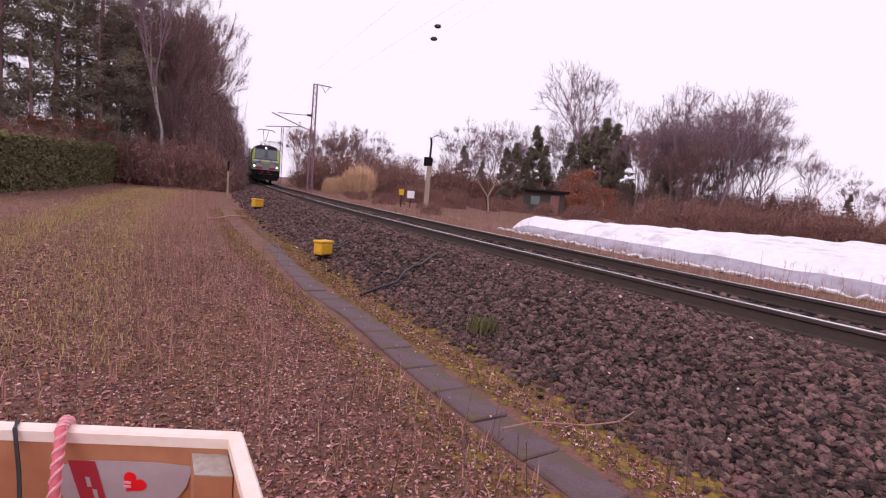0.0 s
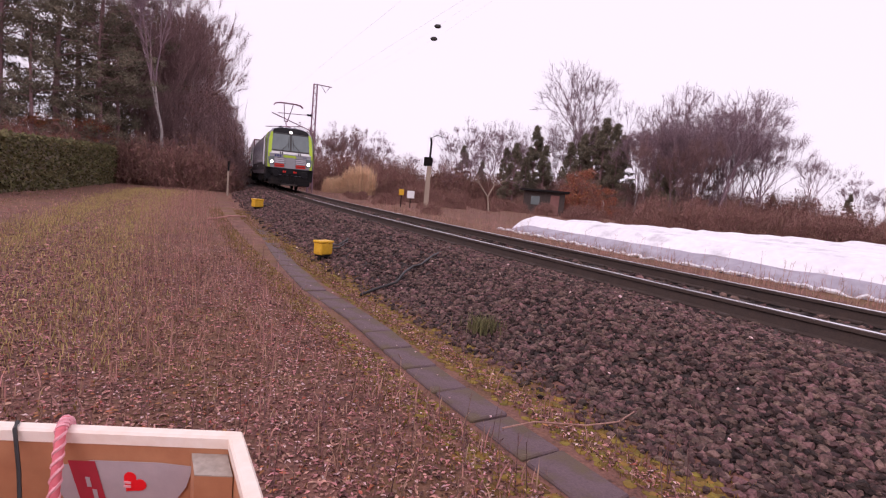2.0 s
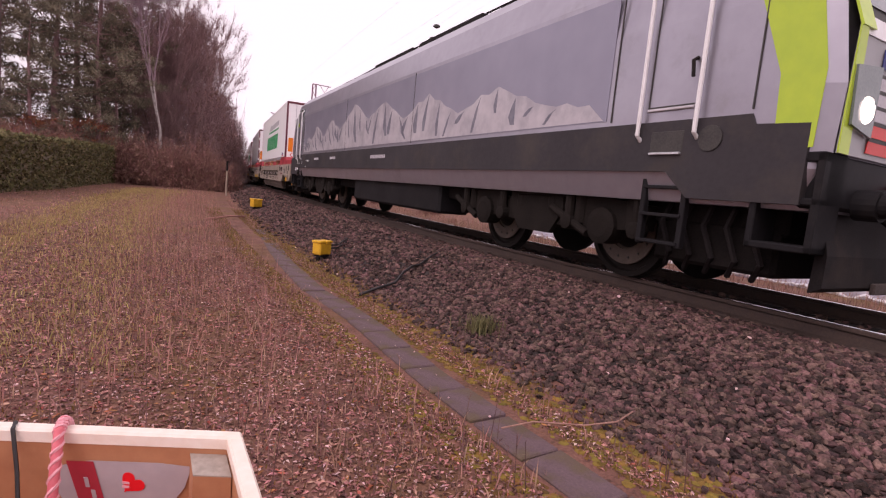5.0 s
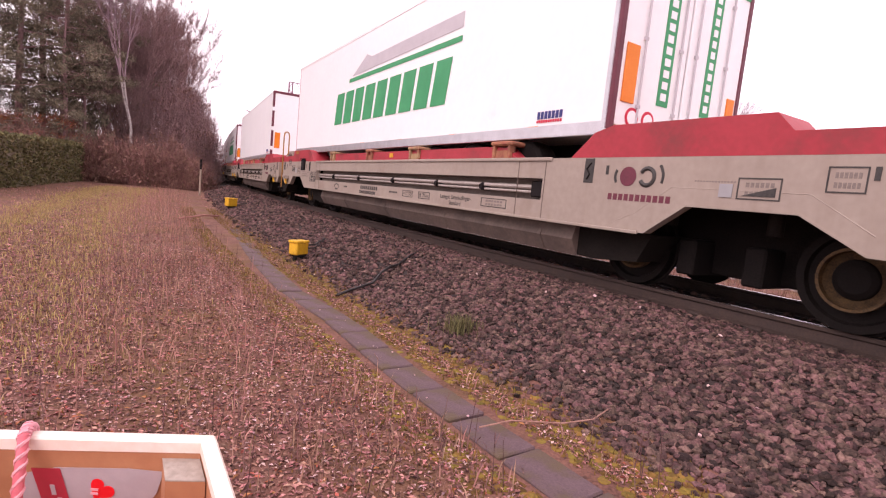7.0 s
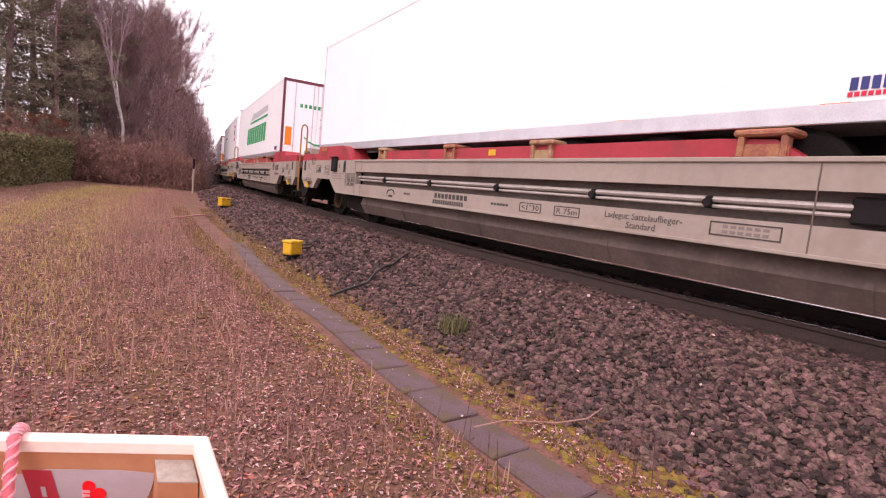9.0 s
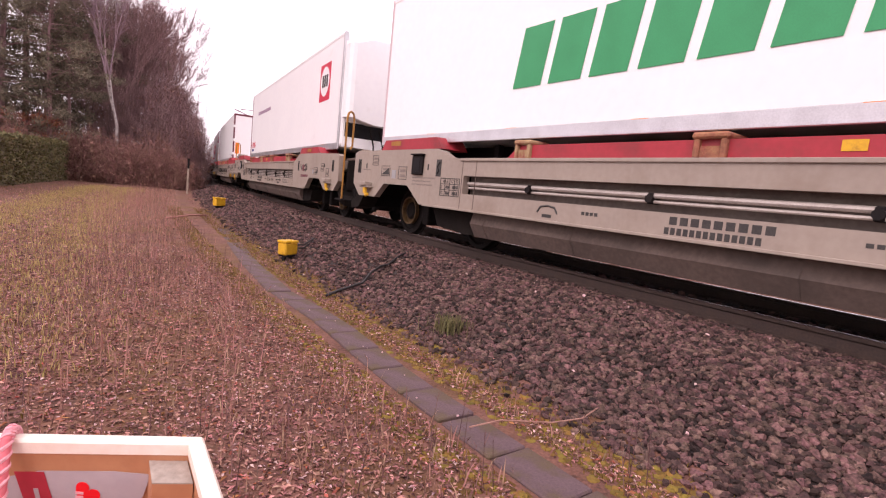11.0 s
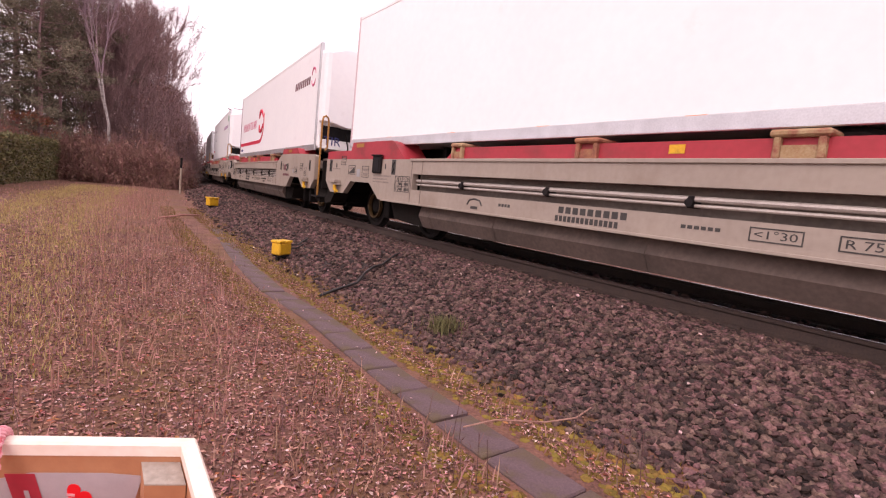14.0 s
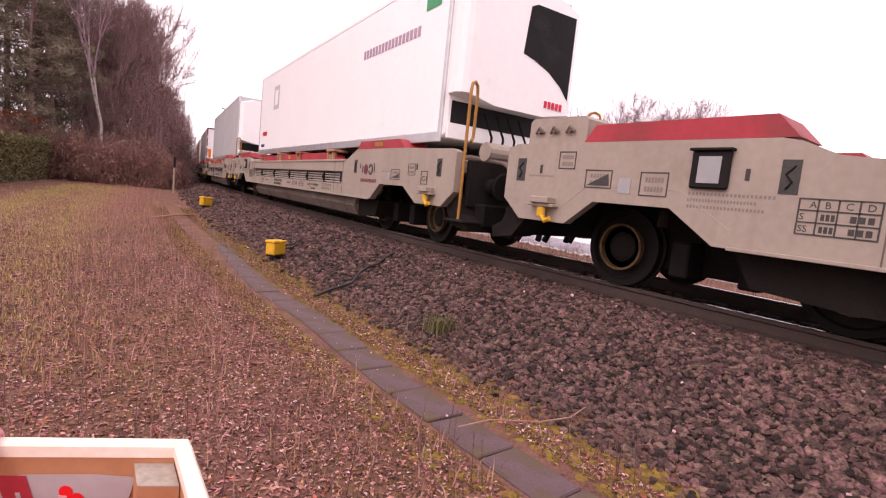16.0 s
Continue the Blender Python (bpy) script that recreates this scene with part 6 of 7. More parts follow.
        place(bramble[i % 2], p.x, p.y, 0, rng.uniform(0.9, 1.35))
    for i in range(10):
        place(bramble[1], rng.uniform(-42, -31), rng.uniform(40, 54), 0, rng.uniform(1.0, 1.6))


def make_hedge():
    """A clipped hedge: leaf blades over a dense core."""
    rng = np.random.default_rng(61)
    a, b = Vector((-15.2, 15.5, 0)), Vector((-23.6, 35.0, 0))
    n, dirn = 26000, (b - a).normalized()
    side_v = Vector((dirn.y, -dirn.x, 0))
    t = rng.uniform(0, 1, n)
    face = rng.integers(0, 3, n)
    hgt = 2.0 + 0.45 * t
    u = np.where(face == 0, 0.55, np.where(face == 1, rng.uniform(-0.55, 0.55, n), -0.55)) + rng.normal(0, 0.04, n)
    z = np.where(face == 1, hgt, rng.uniform(0, 1, n) * hgt) + rng.normal(0, 0.05, n)
    c = np.outer(1 - t, a) + np.outer(t, b) + np.outer(u, side_v) + np.outer(z, (0, 0, 1))
    q = rng.normal(size=(n, 3))
    q /= np.linalg.norm(q, axis=1)[:, None]
    e = np.cross(q, rng.normal(size=(n, 3)))
    e /= np.linalg.norm(e, axis=1)[:, None]
    k = rng.uniform(0.04, 0.11, (n, 1))
    m = Build()
    m.v = [tuple(p) for p in np.stack([c - e * k * 0.6, c + e * k * 0.6, c + q * k * 1.5], 1).reshape(-1, 3)]
    m.f = [(3 * i, 3 * i + 1, 3 * i + 2) for i in range(n)]
    hedge = thing("hedge", "clipped dark green garden hedge", "hedge")
    part("foliage", m, M["hedge"], hedge)
    core = Build()
    core.loft([[tuple(p + side_v * w + Vector((0, 0, zz))) for w, zz in ((0.46, -0.1), (0.46, hh), (-0.46, hh), (-0.46, -0.1))] for p, hh in ((a, 1.9), (a.lerp(b, 0.5), 2.15), (b, 2.36))])
    part("branch_core", core, M["needle"], hedge)


def scatter(name, label, category, n, area, shape, material, seed):
    """Small loose pieces on the ground, joined. area(rng) gives x, y, z and a size; shape(rng, size) points and faces."""
    rng = random.Random(seed)
    b = Build()
    done = 0
    while done < n:
        spot = area(rng)
        done += 1
        if spot is None:
            continue
        x, y, z, k = spot
        pts, faces = shape(rng, k)
        o = len(b.v)
        b.v += [(x + p[0], y + p[1], z + p[2]) for p in pts]
        b.f += [tuple(o + i for i in f) for f in faces]
    return single(name, b, material, label, category, kind="stuff")


def to_line(x, y):
    s = sin(PSI) * x + cos(PSI) * y
    return s, cos(PSI) * x - sin(PSI) * y - mid(s)


def verge(near, far, lmax=-3.55, power=1.0, grow=0.0, size=1.0, clump=None):
    def pick(rng):
        d = near + (far - near) * rng.random() ** power
        a = radians(rng.uniform(-50, 34))
        x, y = d * sin(a), d * cos(a)
        s, l = to_line(x, y)
        if l > lmax or -4.32 < l < -3.8:
            return None
        if clump and on_path(s, l) and rng.random() < 0.85:
            return None
        if clump and noise.noise((x * clump[0], y * clump[0], clump[2])) < clump[1]:
            return None
        return x, y, ground_z(s, l), size * (1 + grow * d) * rng.uniform(0.6, 1.4)
    return pick


def leaf_shape(rng, k):
    a, tip = rng.uniform(0, 6.28), rng.uniform(-0.3, 0.5)
    c, s = cos(a), sin(a)
    h = 0.010 + 0.3 * k * rng.random()
    pts = [(-k, 0, h * rng.random()), (0, -0.42 * k, h), (k, 0, h * (0.4 + tip)), (0, 0.42 * k, h * rng.random() + 0.004)]
    return [(c * x - s * y, s * x + c * y, z) for x, y, z in pts], [(0, 1, 2), (0, 2, 3)]


def blade_shape(rng, k):
    a, lean = rng.uniform(0, 6.28), rng.uniform(0.05, 0.75)
    b = rng.uniform(0, 6.28)
    w = 0.0035 + 0.008 * k
    dx, dy = cos(a) * lean * k, sin(a) * lean * k
    ux, uy = cos(b) * w, sin(b) * w
    return [(-ux, -uy, -0.01), (ux, uy, -0.01), (dx * 0.4 + ux * 0.8, dy * 0.4 + uy * 0.8, k * 0.6), (dx * 0.4 - ux * 0.8, dy * 0.4 - uy * 0.8, k * 0.6), (dx, dy, k)], [(0, 1, 2, 3), (3, 2, 4)]


def weed_shape(rng, k):
    """A thin upright stalk with a few side twigs."""
    pts, faces = [], []

    def stick(p, q, w):
        o = len(pts)
        a = rng.uniform(0, 3.14)
        u, v = cos(a) * w, sin(a) * w
        pts.extend([(p[0] - u, p[1] - v, p[2]), (p[0] + u, p[1] + v, p[2]), (q[0] + u * 0.5, q[1] + v * 0.5, q[2]), (q[0] - u * 0.5, q[1] - v * 0.5, q[2])])
        faces.append((o, o + 1, o + 2, o + 3))

    top = (rng.uniform(-0.15, 0.15) * k, rng.uniform(-0.15, 0.15) * k, k)
    stick((0, 0, 0), top, 0.0032)
    for _ in range(rng.randint(2, 6)):
        f = rng.uniform(0.4, 1.0)
        o = (top[0] * f, top[1] * f, k * f)
        stick(o, (o[0] + rng.uniform(-0.16, 0.16) * k, o[1] + rng.uniform(-0.16, 0.16) * k, o[2] + rng.uniform(0.03, 0.2) * k), 0.0024)
    return pts, faces


def moss_shape(rng, k):
    v0, f0 = ico()
    w = [(x * k * 1.6 * rng.uniform(0.7, 1.3), y * k * 1.6 * rng.uniform(0.7, 1.3), z * k * 0.45 * rng.uniform(0.5, 1.3)) for x, y, z in v0]
    return w, f0


def beside(l0, l1, s0, s1, size):
    def pick(rng):
        s, l = rng.uniform(s0, s1), rng.uniform(l0, l1)
        if -4.3 < l < -3.86:
            return None
        p = at(s, l, ground_z(s, l))
        return p.x, p.y, p.z, size * rng.uniform(0.5, 1.5)
    return pick


def make_verge():
    scatter("dead_leaves", "curled brown dead leaves strewn over the verge", "leaf litter", 58000, verge(1.0, 10.0, power=0.75, size=0.018), leaf_shape, M["leaf"], 1)
    scatter("pale_leaves", "small bleached pinkish leaves in the litter", "leaf litter", 11000, verge(1.0, 11.0, power=0.7, size=0.015, clump=(0.9, -0.1, 6.6)), leaf_shape, M["pale_leaf"], 45)
    scatter("russet_leaves", "orange-brown dead leaves in the litter", "leaf litter", 5000, verge(1.0, 12.0, power=0.8, size=0.02), leaf_shape, M["russet"], 41)
    scatter("leaf_crumbs", "fine broken leaf litter between the leaves", "leaf litter", 52000, verge(1.0, 14.0, power=0.72, size=0.011, grow=0.05), leaf_shape, M["crumb"], 31)
    scatter("dead_leaves", "pale brown fallen leaves further along the verge", "leaf litter", 16000, verge(7.0, 28.0, power=0.8, size=0.026, grow=0.025), leaf_shape, M["leaf"], 2)
    scatter("dry_grass", "matted dry straw-brown grass", "grass", 8000, verge(1.6, 13.0, power=0.8, size=0.075, clump=(0.7, 0.0, 3.1)), blade_shape, M["straw"], 3)
    scatter("dry_grass", "dull brown grass of the far verge", "grass", 17000, verge(9.0, 38.0, power=0.75, size=0.05, grow=0.035, clump=(0.25, -0.6, 2.2)), blade_shape, M["stem"], 4)
    scatter("track_grass", "pale olive grass on the trodden path", "grass", 32000, soft_path(0.05, 0.75), blade_shape, M["path_grass"], 21)
    scatter("path_leaves", "pale leaf litter on the trodden path", "leaf litter", 4500, soft_path(0.032, 0.0), leaf_shape, M["leaf"], 22)
    scatter("green_grass", "short olive green grass in patches", "grass", 20000, verge(1.0, 30.0, power=0.75, size=0.026, grow=0.05, clump=(0.45, 0.08, 9.2)), blade_shape, M["moss"], 5)
    scatter("weed_stalks", "thin dry upright weed stalks", "weeds", 2600, verge(2.2, 15.0, power=0.8, size=0.24, clump=(0.5, -0.15, 5.5)), weed_shape, M["dark_stem"], 6)
    scatter("straw_wisps", "fine pale straw wisps standing in the litter", "grass", 9000, verge(2.0, 18.0, power=0.8, size=0.12, clump=(0.6, -0.05, 8.8)), blade_shape, M["stem"], 46)
    scatter("weed_stalks", "brown thicket of dry weed stalks near the line", "weeds", 2800, haze(0.30), weed_shape, M["stem"], 7)
    scatter("moss", "olive moss cushions beside the cable trough", "moss", 6500, beside(-4.6, -3.3, 0.8, 14, 0.018), moss_shape, M["moss"], 8)
    scatter("verge_grass", "short mossy grass along the trough", "grass", 22000, beside(-4.75, -3.2, 0.8, 22, 0.028), blade_shape, M["moss"], 9)
    scatter("dead_leaves", "dead leaves on the moss strip", "leaf litter", 1800, beside(-4.9, -3.0, 0.8, 12, 0.016), leaf_shape, M["leaf"], 10)
    scatter("far_grass", "pale dry grass on the far side of the track", "grass", 9000, beside(2.3, 6.2, -2, 34, 0.20), blade_shape, M["straw"], 11)
    scatter("far_weeds", "brown weeds along the field edge", "weeds", 1500, beside(2.6, 6.6, 4, 60, 0.42), weed_shape, M["stem"], 12)
    scatter("far_weeds", "low brown growth on the far verge", "weeds", 5000, beside(6.0, 26, 19, 62, 0.5), weed_shape, M["thicket"], 13)


def haze(size):
    """Dry stalks that thin out to all sides, between the path and the trough."""
    def pick(rng):
        s, l = rng.gauss(20, 9), rng.gauss(-5.7, 0.75)
        if s < 3 or -4.4 < l < -3.7 or l > -3.4:
            return None
        p = at(s, l, ground_z(s, l))
        return p.x, p.y, p.z, size * rng.uniform(0.4, 1.5)
    return pick


def soft_path(size, off):
    def pick(rng):
        s, l = rng.uniform(4, 36), rng.gauss(-7.5 + rng.choice((-off, off)), 0.42)
        p = at(s, l, ground_z(s, l))
        return p.x, p.y, p.z, size * rng.uniform(0.5, 1.5) * (1 + 0.02 * s)
    return pick


make_plants()
make_hedge()
make_verge()


# ---- field cover, posts, boxes, crate ----
def make_fleece():
    rows = spread((-70, -5, 12), (-5, 19.4, 80))
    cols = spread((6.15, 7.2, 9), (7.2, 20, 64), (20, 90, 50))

    def height(s, l):
        edge = min(1, max(0, (l - 6.15) / 0.95)) ** 0.55
        ridge = 0.5 + 0.5 * cos((l - 7.4) * 2 * pi / 1.9)
        end = min(1, max(0, (18.3 + 0.9 * ridge + 0.3 * noise.noise((l * 0.9, 0, 0)) - s) / 1.3)) ** 0.5
        return 0.11 + edge * end * (0.50 + 0.20 * ridge + 0.05 * noise.noise((s * 0.6, l * 0.9, 0)) + 0.035 * noise.noise((s * 2.2, l * 3.6, 4)) + 0.03 * noise.noise((s * 0.8, l * 7.0, 9)))

    def sheet(c):
        b = Build()
        for s in rows:
            for l in c:
                b.v.append(tuple(at(s, l + 0.16 * noise.noise((s * 0.7, 2.0, 0)) * (l < 6.4), height(s, l) + (0.002 * l if l > 20 else 0.04))))
        n = len(c)
        for i in range(len(rows) - 1):
            for j in range(n - 1):
                a = i * n + j
                b.f.append((a, a + 1, a + n + 1, a + n))
        return b

    cover = thing("field_fleece", "white crop fleece drawn over low field rows", "fleece")
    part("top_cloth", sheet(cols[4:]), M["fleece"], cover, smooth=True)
    # separate grey strip: the side's shade is in its colour
    part("side_cloth", sheet(cols[:5]), M["fleece_side"], cover, "stained fleece side with its shade in the grey", smooth=True)
    rng = random.Random(6)
    line = []
    for i in range(150):
        s = -3 + 0.145 * i
        line.append(at(s, 6.08 + rng.uniform(-0.07, 0.07), ground_z(s, 6.08) + rng.uniform(0.0, 0.09)))
    part("hem", Build().tube(line, [rng.uniform(0.015, 0.06) for _ in line], 6), M["fleece"], cover, "crumpled white hem held down with soil")


def yellow_box(s, l, k, legs):
    z = ground_z(s, l)
    ob = thing("track_box", "yellow trackside connection box on a short stand", "junction box", stand(s, l, z, legs), group="yellow track boxes")
    base = 0.11
    part("housing", Build().box(-0.10 * k, 0.10 * k, -0.165 * k, 0.165 * k, base, base + 0.22 * k, 0.02), M["yellow"], ob)
    lid = Build().box(-0.11 * k, 0.11 * k, -0.175 * k, -0.01, base + 0.22 * k, base + 0.262 * k, 0.012).box(-0.11 * k, 0.11 * k, 0.02, 0.175 * k, base + 0.22 * k, base + 0.268 * k, 0.012)
    part("lid", lid, M["yellow"], ob)
    foot = Build()
    for y in (-0.09, 0.09):
        foot.box(-0.03, 0.03, y * k - 0.025, y * k + 0.025, -0.1, base + 0.01)
    foot.box(-0.09, 0.09, -0.12 * k, 0.12 * k, base - 0.035, base)
    part("stand", foot, M["dark"], ob)
    for d in (0.0, 0.06):
        part("lead", Build().tube([(0.02, -0.16 * k, base + 0.05 + d), (0.10 + d, -0.32 * k, base + 0.08 + d), (0.22, -0.75 * k, 0.16 + d), (0.4, -1.3 * k, 0.24 + d)], 0.016, 7), M["cable"], ob, "black cable lead")


def make_crate():
    C, u, v = Vector((-0.338, 0.828)), Vector((-0.994, -0.10)), Vector((0.50, -0.866))
    TOP = 1.046

    def P(a, b, z):
        q = C + u * a + v * b
        return (q.x, q.y, z)

    def board(a0, a1, b0, b1, z0, z1, c=0.0):
        m = Build()
        m.loft([[P(a0, b0, z), P(a1, b0, z), P(a1, b1, z), P(a0, b1, z)] for z in (z0, z1)])
        return m

    crate = thing("wooden_crate", "open pine crate with a torn paper sticker and a cord", "crate")
    bot = 0.76
    part("back_board", board(-0.02, 0.66, -0.022, 0.0, bot, TOP - 0.02), M["pine"], crate)
    part("side_board", board(-0.022, 0.0, 0.0, 0.46, bot, TOP - 0.02), M["pine"], crate)
    part("side_board", board(0.64, 0.662, 0.0, 0.46, bot, TOP - 0.02), M["pine"], crate)
    part("front_board", board(-0.02, 0.66, 0.46, 0.482, bot, TOP - 0.02), M["pine"], crate)
    part("floor_board", board(-0.02, 0.66, -0.02, 0.48, bot - 0.015, bot), M["pine"], crate)
    rim = Build()
    for a0, a1, b0, b1 in ((-0.026, 0.666, -0.026, 0.002), (-0.026, 0.002, 0.002, 0.486), (0.638, 0.666, 0.002, 0.486), (0.002, 0.638, 0.458, 0.486)):
        rim.loft([[P(a0 + c, b0 + c, z), P(a1 - c, b0 + c, z), P(a1 - c, b1 - c, z), P(a0 + c, b1 - c, z)] for z, c in ((TOP - 0.022, 0), (TOP - 0.004, 0), (TOP, 0.004))])
    part("rim", rim, M["pine_edge"], crate, "pale planed rim")
    for a0, a1 in ((0.002, 0.062), (0.58, 0.638)):
        post = part("corner_post", board(a0, a1, 0.001, 0.072, bot, TOP - 0.034), M["pine"], crate)
        part("end_grain", board(a0, a1, 0.001, 0.072, TOP - 0.034, TOP - 0.032), M["endgrain"], post, "grey end grain")

    def sheet(pts, b, m, name, label=""):
        q = Build()
        q.loft([[P(a - 0.016, bb, z) for a, z in pts] for bb in (b, b + 0.0012)])
        part(name, q, m, crate, label)

    sheet([(0.075, 0.99), (0.085, 0.952), (0.10, 0.93), (0.09, 0.90), (0.21, 0.885), (0.262, 0.885), (0.30, 0.955), (0.285, 0.985), (0.24, 0.995), (0.13, 0.995)], 0.002, M["paper"], "sticker", "torn grey paper sticker")
    sheet([(0.205, 0.886), (0.245, 0.886), (0.278, 0.994), (0.235, 0.994)], 0.0035, M["paper_red"], "sticker_stripe", "red printed stripe")
    # two overlapping hearts as one red shape
    heart = []
    for t in [2 * pi * i / 28 for i in range(28)]:
        hx, hz = 0.021 * sin(t) ** 3, 0.019 * (13 * cos(t) - 5 * cos(2 * t) - 2 * cos(3 * t) - cos(4 * t)) / 16
        heart.append((0.172 - (hx * 0.80 + hz * 0.60), 0.957 + (hz * 0.80 - hx * 0.60)))
    sheet(heart, 0.0035, M["heart"], "heart_print", "red printed heart")
    for k in (0, 1):
        sheet([(0.176, 0.956 - 0.007 * k), (0.188, 0.957 - 0.007 * k), (0.188, 0.961 - 0.007 * k), (0.176, 0.960 - 0.007 * k)], 0.0048, M["rope_w"], "print_bar")
    for i in range(3):
        sheet([(0.215 + 0.012 * i, 0.905 + 0.022 * i), (0.222 + 0.012 * i, 0.905 + 0.022 * i), (0.226 + 0.012 * i, 0.922 + 0.022 * i), (0.219 + 0.012 * i, 0.922 + 0.022 * i)], 0.0048, M["paper"], "print_bar")
    # cord over the rim, and a thin black string
    a = 0.268
    path = [P(a - 0.005, -0.035, TOP - 0.05), P(a - 0.004, -0.03, TOP), P(a, -0.012, TOP + 0.012), P(a + 0.004, 0.012, TOP + 0.004), P(a + 0.006, 0.04, TOP - 0.05), P(a + 0.008, 0.075, TOP - 0.12), P(a + 0.010, 0.10, TOP - 0.20)]
    cord = single("cord", Build().tube(path, 0.0078, 10), M["rope"], "pink and white twisted cord over the crate rim", "cord", smooth=True)
    tw = Build()
    fine = []
    for i in range(len(path) - 1):
        for k in range(14):
            fine.append(Vector(path[i]).lerp(Vector(path[i + 1]), k / 14))
    for ph in (0, pi):
        pts = []
        for i, p in enumerate(fine):
            d = (fine[min(i + 1, len(fine) - 1)] - fine[max(i - 1, 0)]).normalized()
            s1 = d.orthogonal().normalized()
            s2 = d.cross(s1)
            pts.append(p + (s1 * cos(ph + i * 0.75) + s2 * sin(ph + i * 0.75)) * 0.0068)
        tw.tube(pts, 0.0032, 5)
    part("white_strand", tw, M["rope_w"], cord)
    a = 0.345
    single("string", Build().tube([P(a, -0.03, TOP - 0.06), P(a, -0.015, TOP + 0.004), P(a, 0.004, TOP + 0.001), P(a - 0.012, 0.03, TOP - 0.06), P(a - 0.02, 0.06, TOP - 0.115), P(a - 0.03, 0.07, TOP - 0.16)], 0.0032, 6).lathe([(-0.012, 0.004), (-0.006, 0.012), (0.006, 0.012), (0.012, 0.004)], P(a - 0.02, 0.06, TOP - 0.115), "z", 8), M["cable"], "thin black string knotted over the rim", "string")
    legs = thing("crate_trestle", "plain timber trestle under the crate", "trestle")
    for a in (0.05, 0.58):
        for b in (0.03, 0.42):
            part("leg", board(a, a + 0.04, b, b + 0.04, -0.05, bot - 0.015), M["pine"], legs)


def make_posts():
    # white marker post and concrete post with a dark box
    p = thing("marker_post", "slim white marker post with a dark top", "post", Matrix.Translation((-13.7, 31.5, 0)))
    part("shaft", Build().tube([(0, 0, -0.2), (0, 0, 1.55)], 0.06, 10), M["concrete"], p)
    part("cap", Build().tube([(0, 0, 1.55), (0, 0, 2.15)], 0.062, 10), M["dark"], p)
    q = thing("concrete_post", "weathered concrete post with an old dark signal box", "post", Matrix.Translation((-1.3, 31.0, 0.1)))
    part("shaft", Build().loft([[(x * w, y * w, z) for x, y in ((-1, -1), (1, -1), (1, 1), (-1, 1))] for z, w in ((-0.3, 0.15), (3.2, 0.12))]), M["concrete"], q)
    part("pole", Build().tube([(0, 0, 3.2), (0.02, 0, 4.3), (-0.05, 0, 4.55)], 0.07, 8), M["dark"], q)
    part("arm", Build().tube([(-0.05, 0, 4.5), (0.35, 0, 4.75), (0.7, 0, 4.6)], 0.025, 6), M["dark"], q)
    part("dark_box", Build().box(-0.34, 0.18, -0.16, 0.12, 2.85, 3.4, 0.05), M["black"], q)
    s = thing("signboard", "small white and yellow signboards on dark stakes", "sign", Matrix.Translation((-2.75, 34.9, 0.1)))
    part("white_board", Build().box(-0.05, 0.45, -0.02, 0.02, 0.75, 1.25, 0.01), M["sign"], s)
    part("yellow_board", Build().box(-0.62, -0.28, -0.02, 0.02, 0.9, 1.3, 0.01), M["yellow"], s)
    part("stake", Build().box(0.16, 0.22, 0.02, 0.06, -0.2, 1.2), M["dark"], s)
    part("stake", Build().box(-0.48, -0.42, 0.02, 0.06, -0.2, 1.25), M["dark"], s)
    single("white_stone", Build().lathe([(0.0, 0.14), (0.1, 0.17), (0.2, 0.14), (0.27, 0.06)], (0, 0, 0), "z", 10), M["sign"], "small white boundary stone in the grass", "stone", Matrix.Translation((-21.1, 38.6, -0.02)))


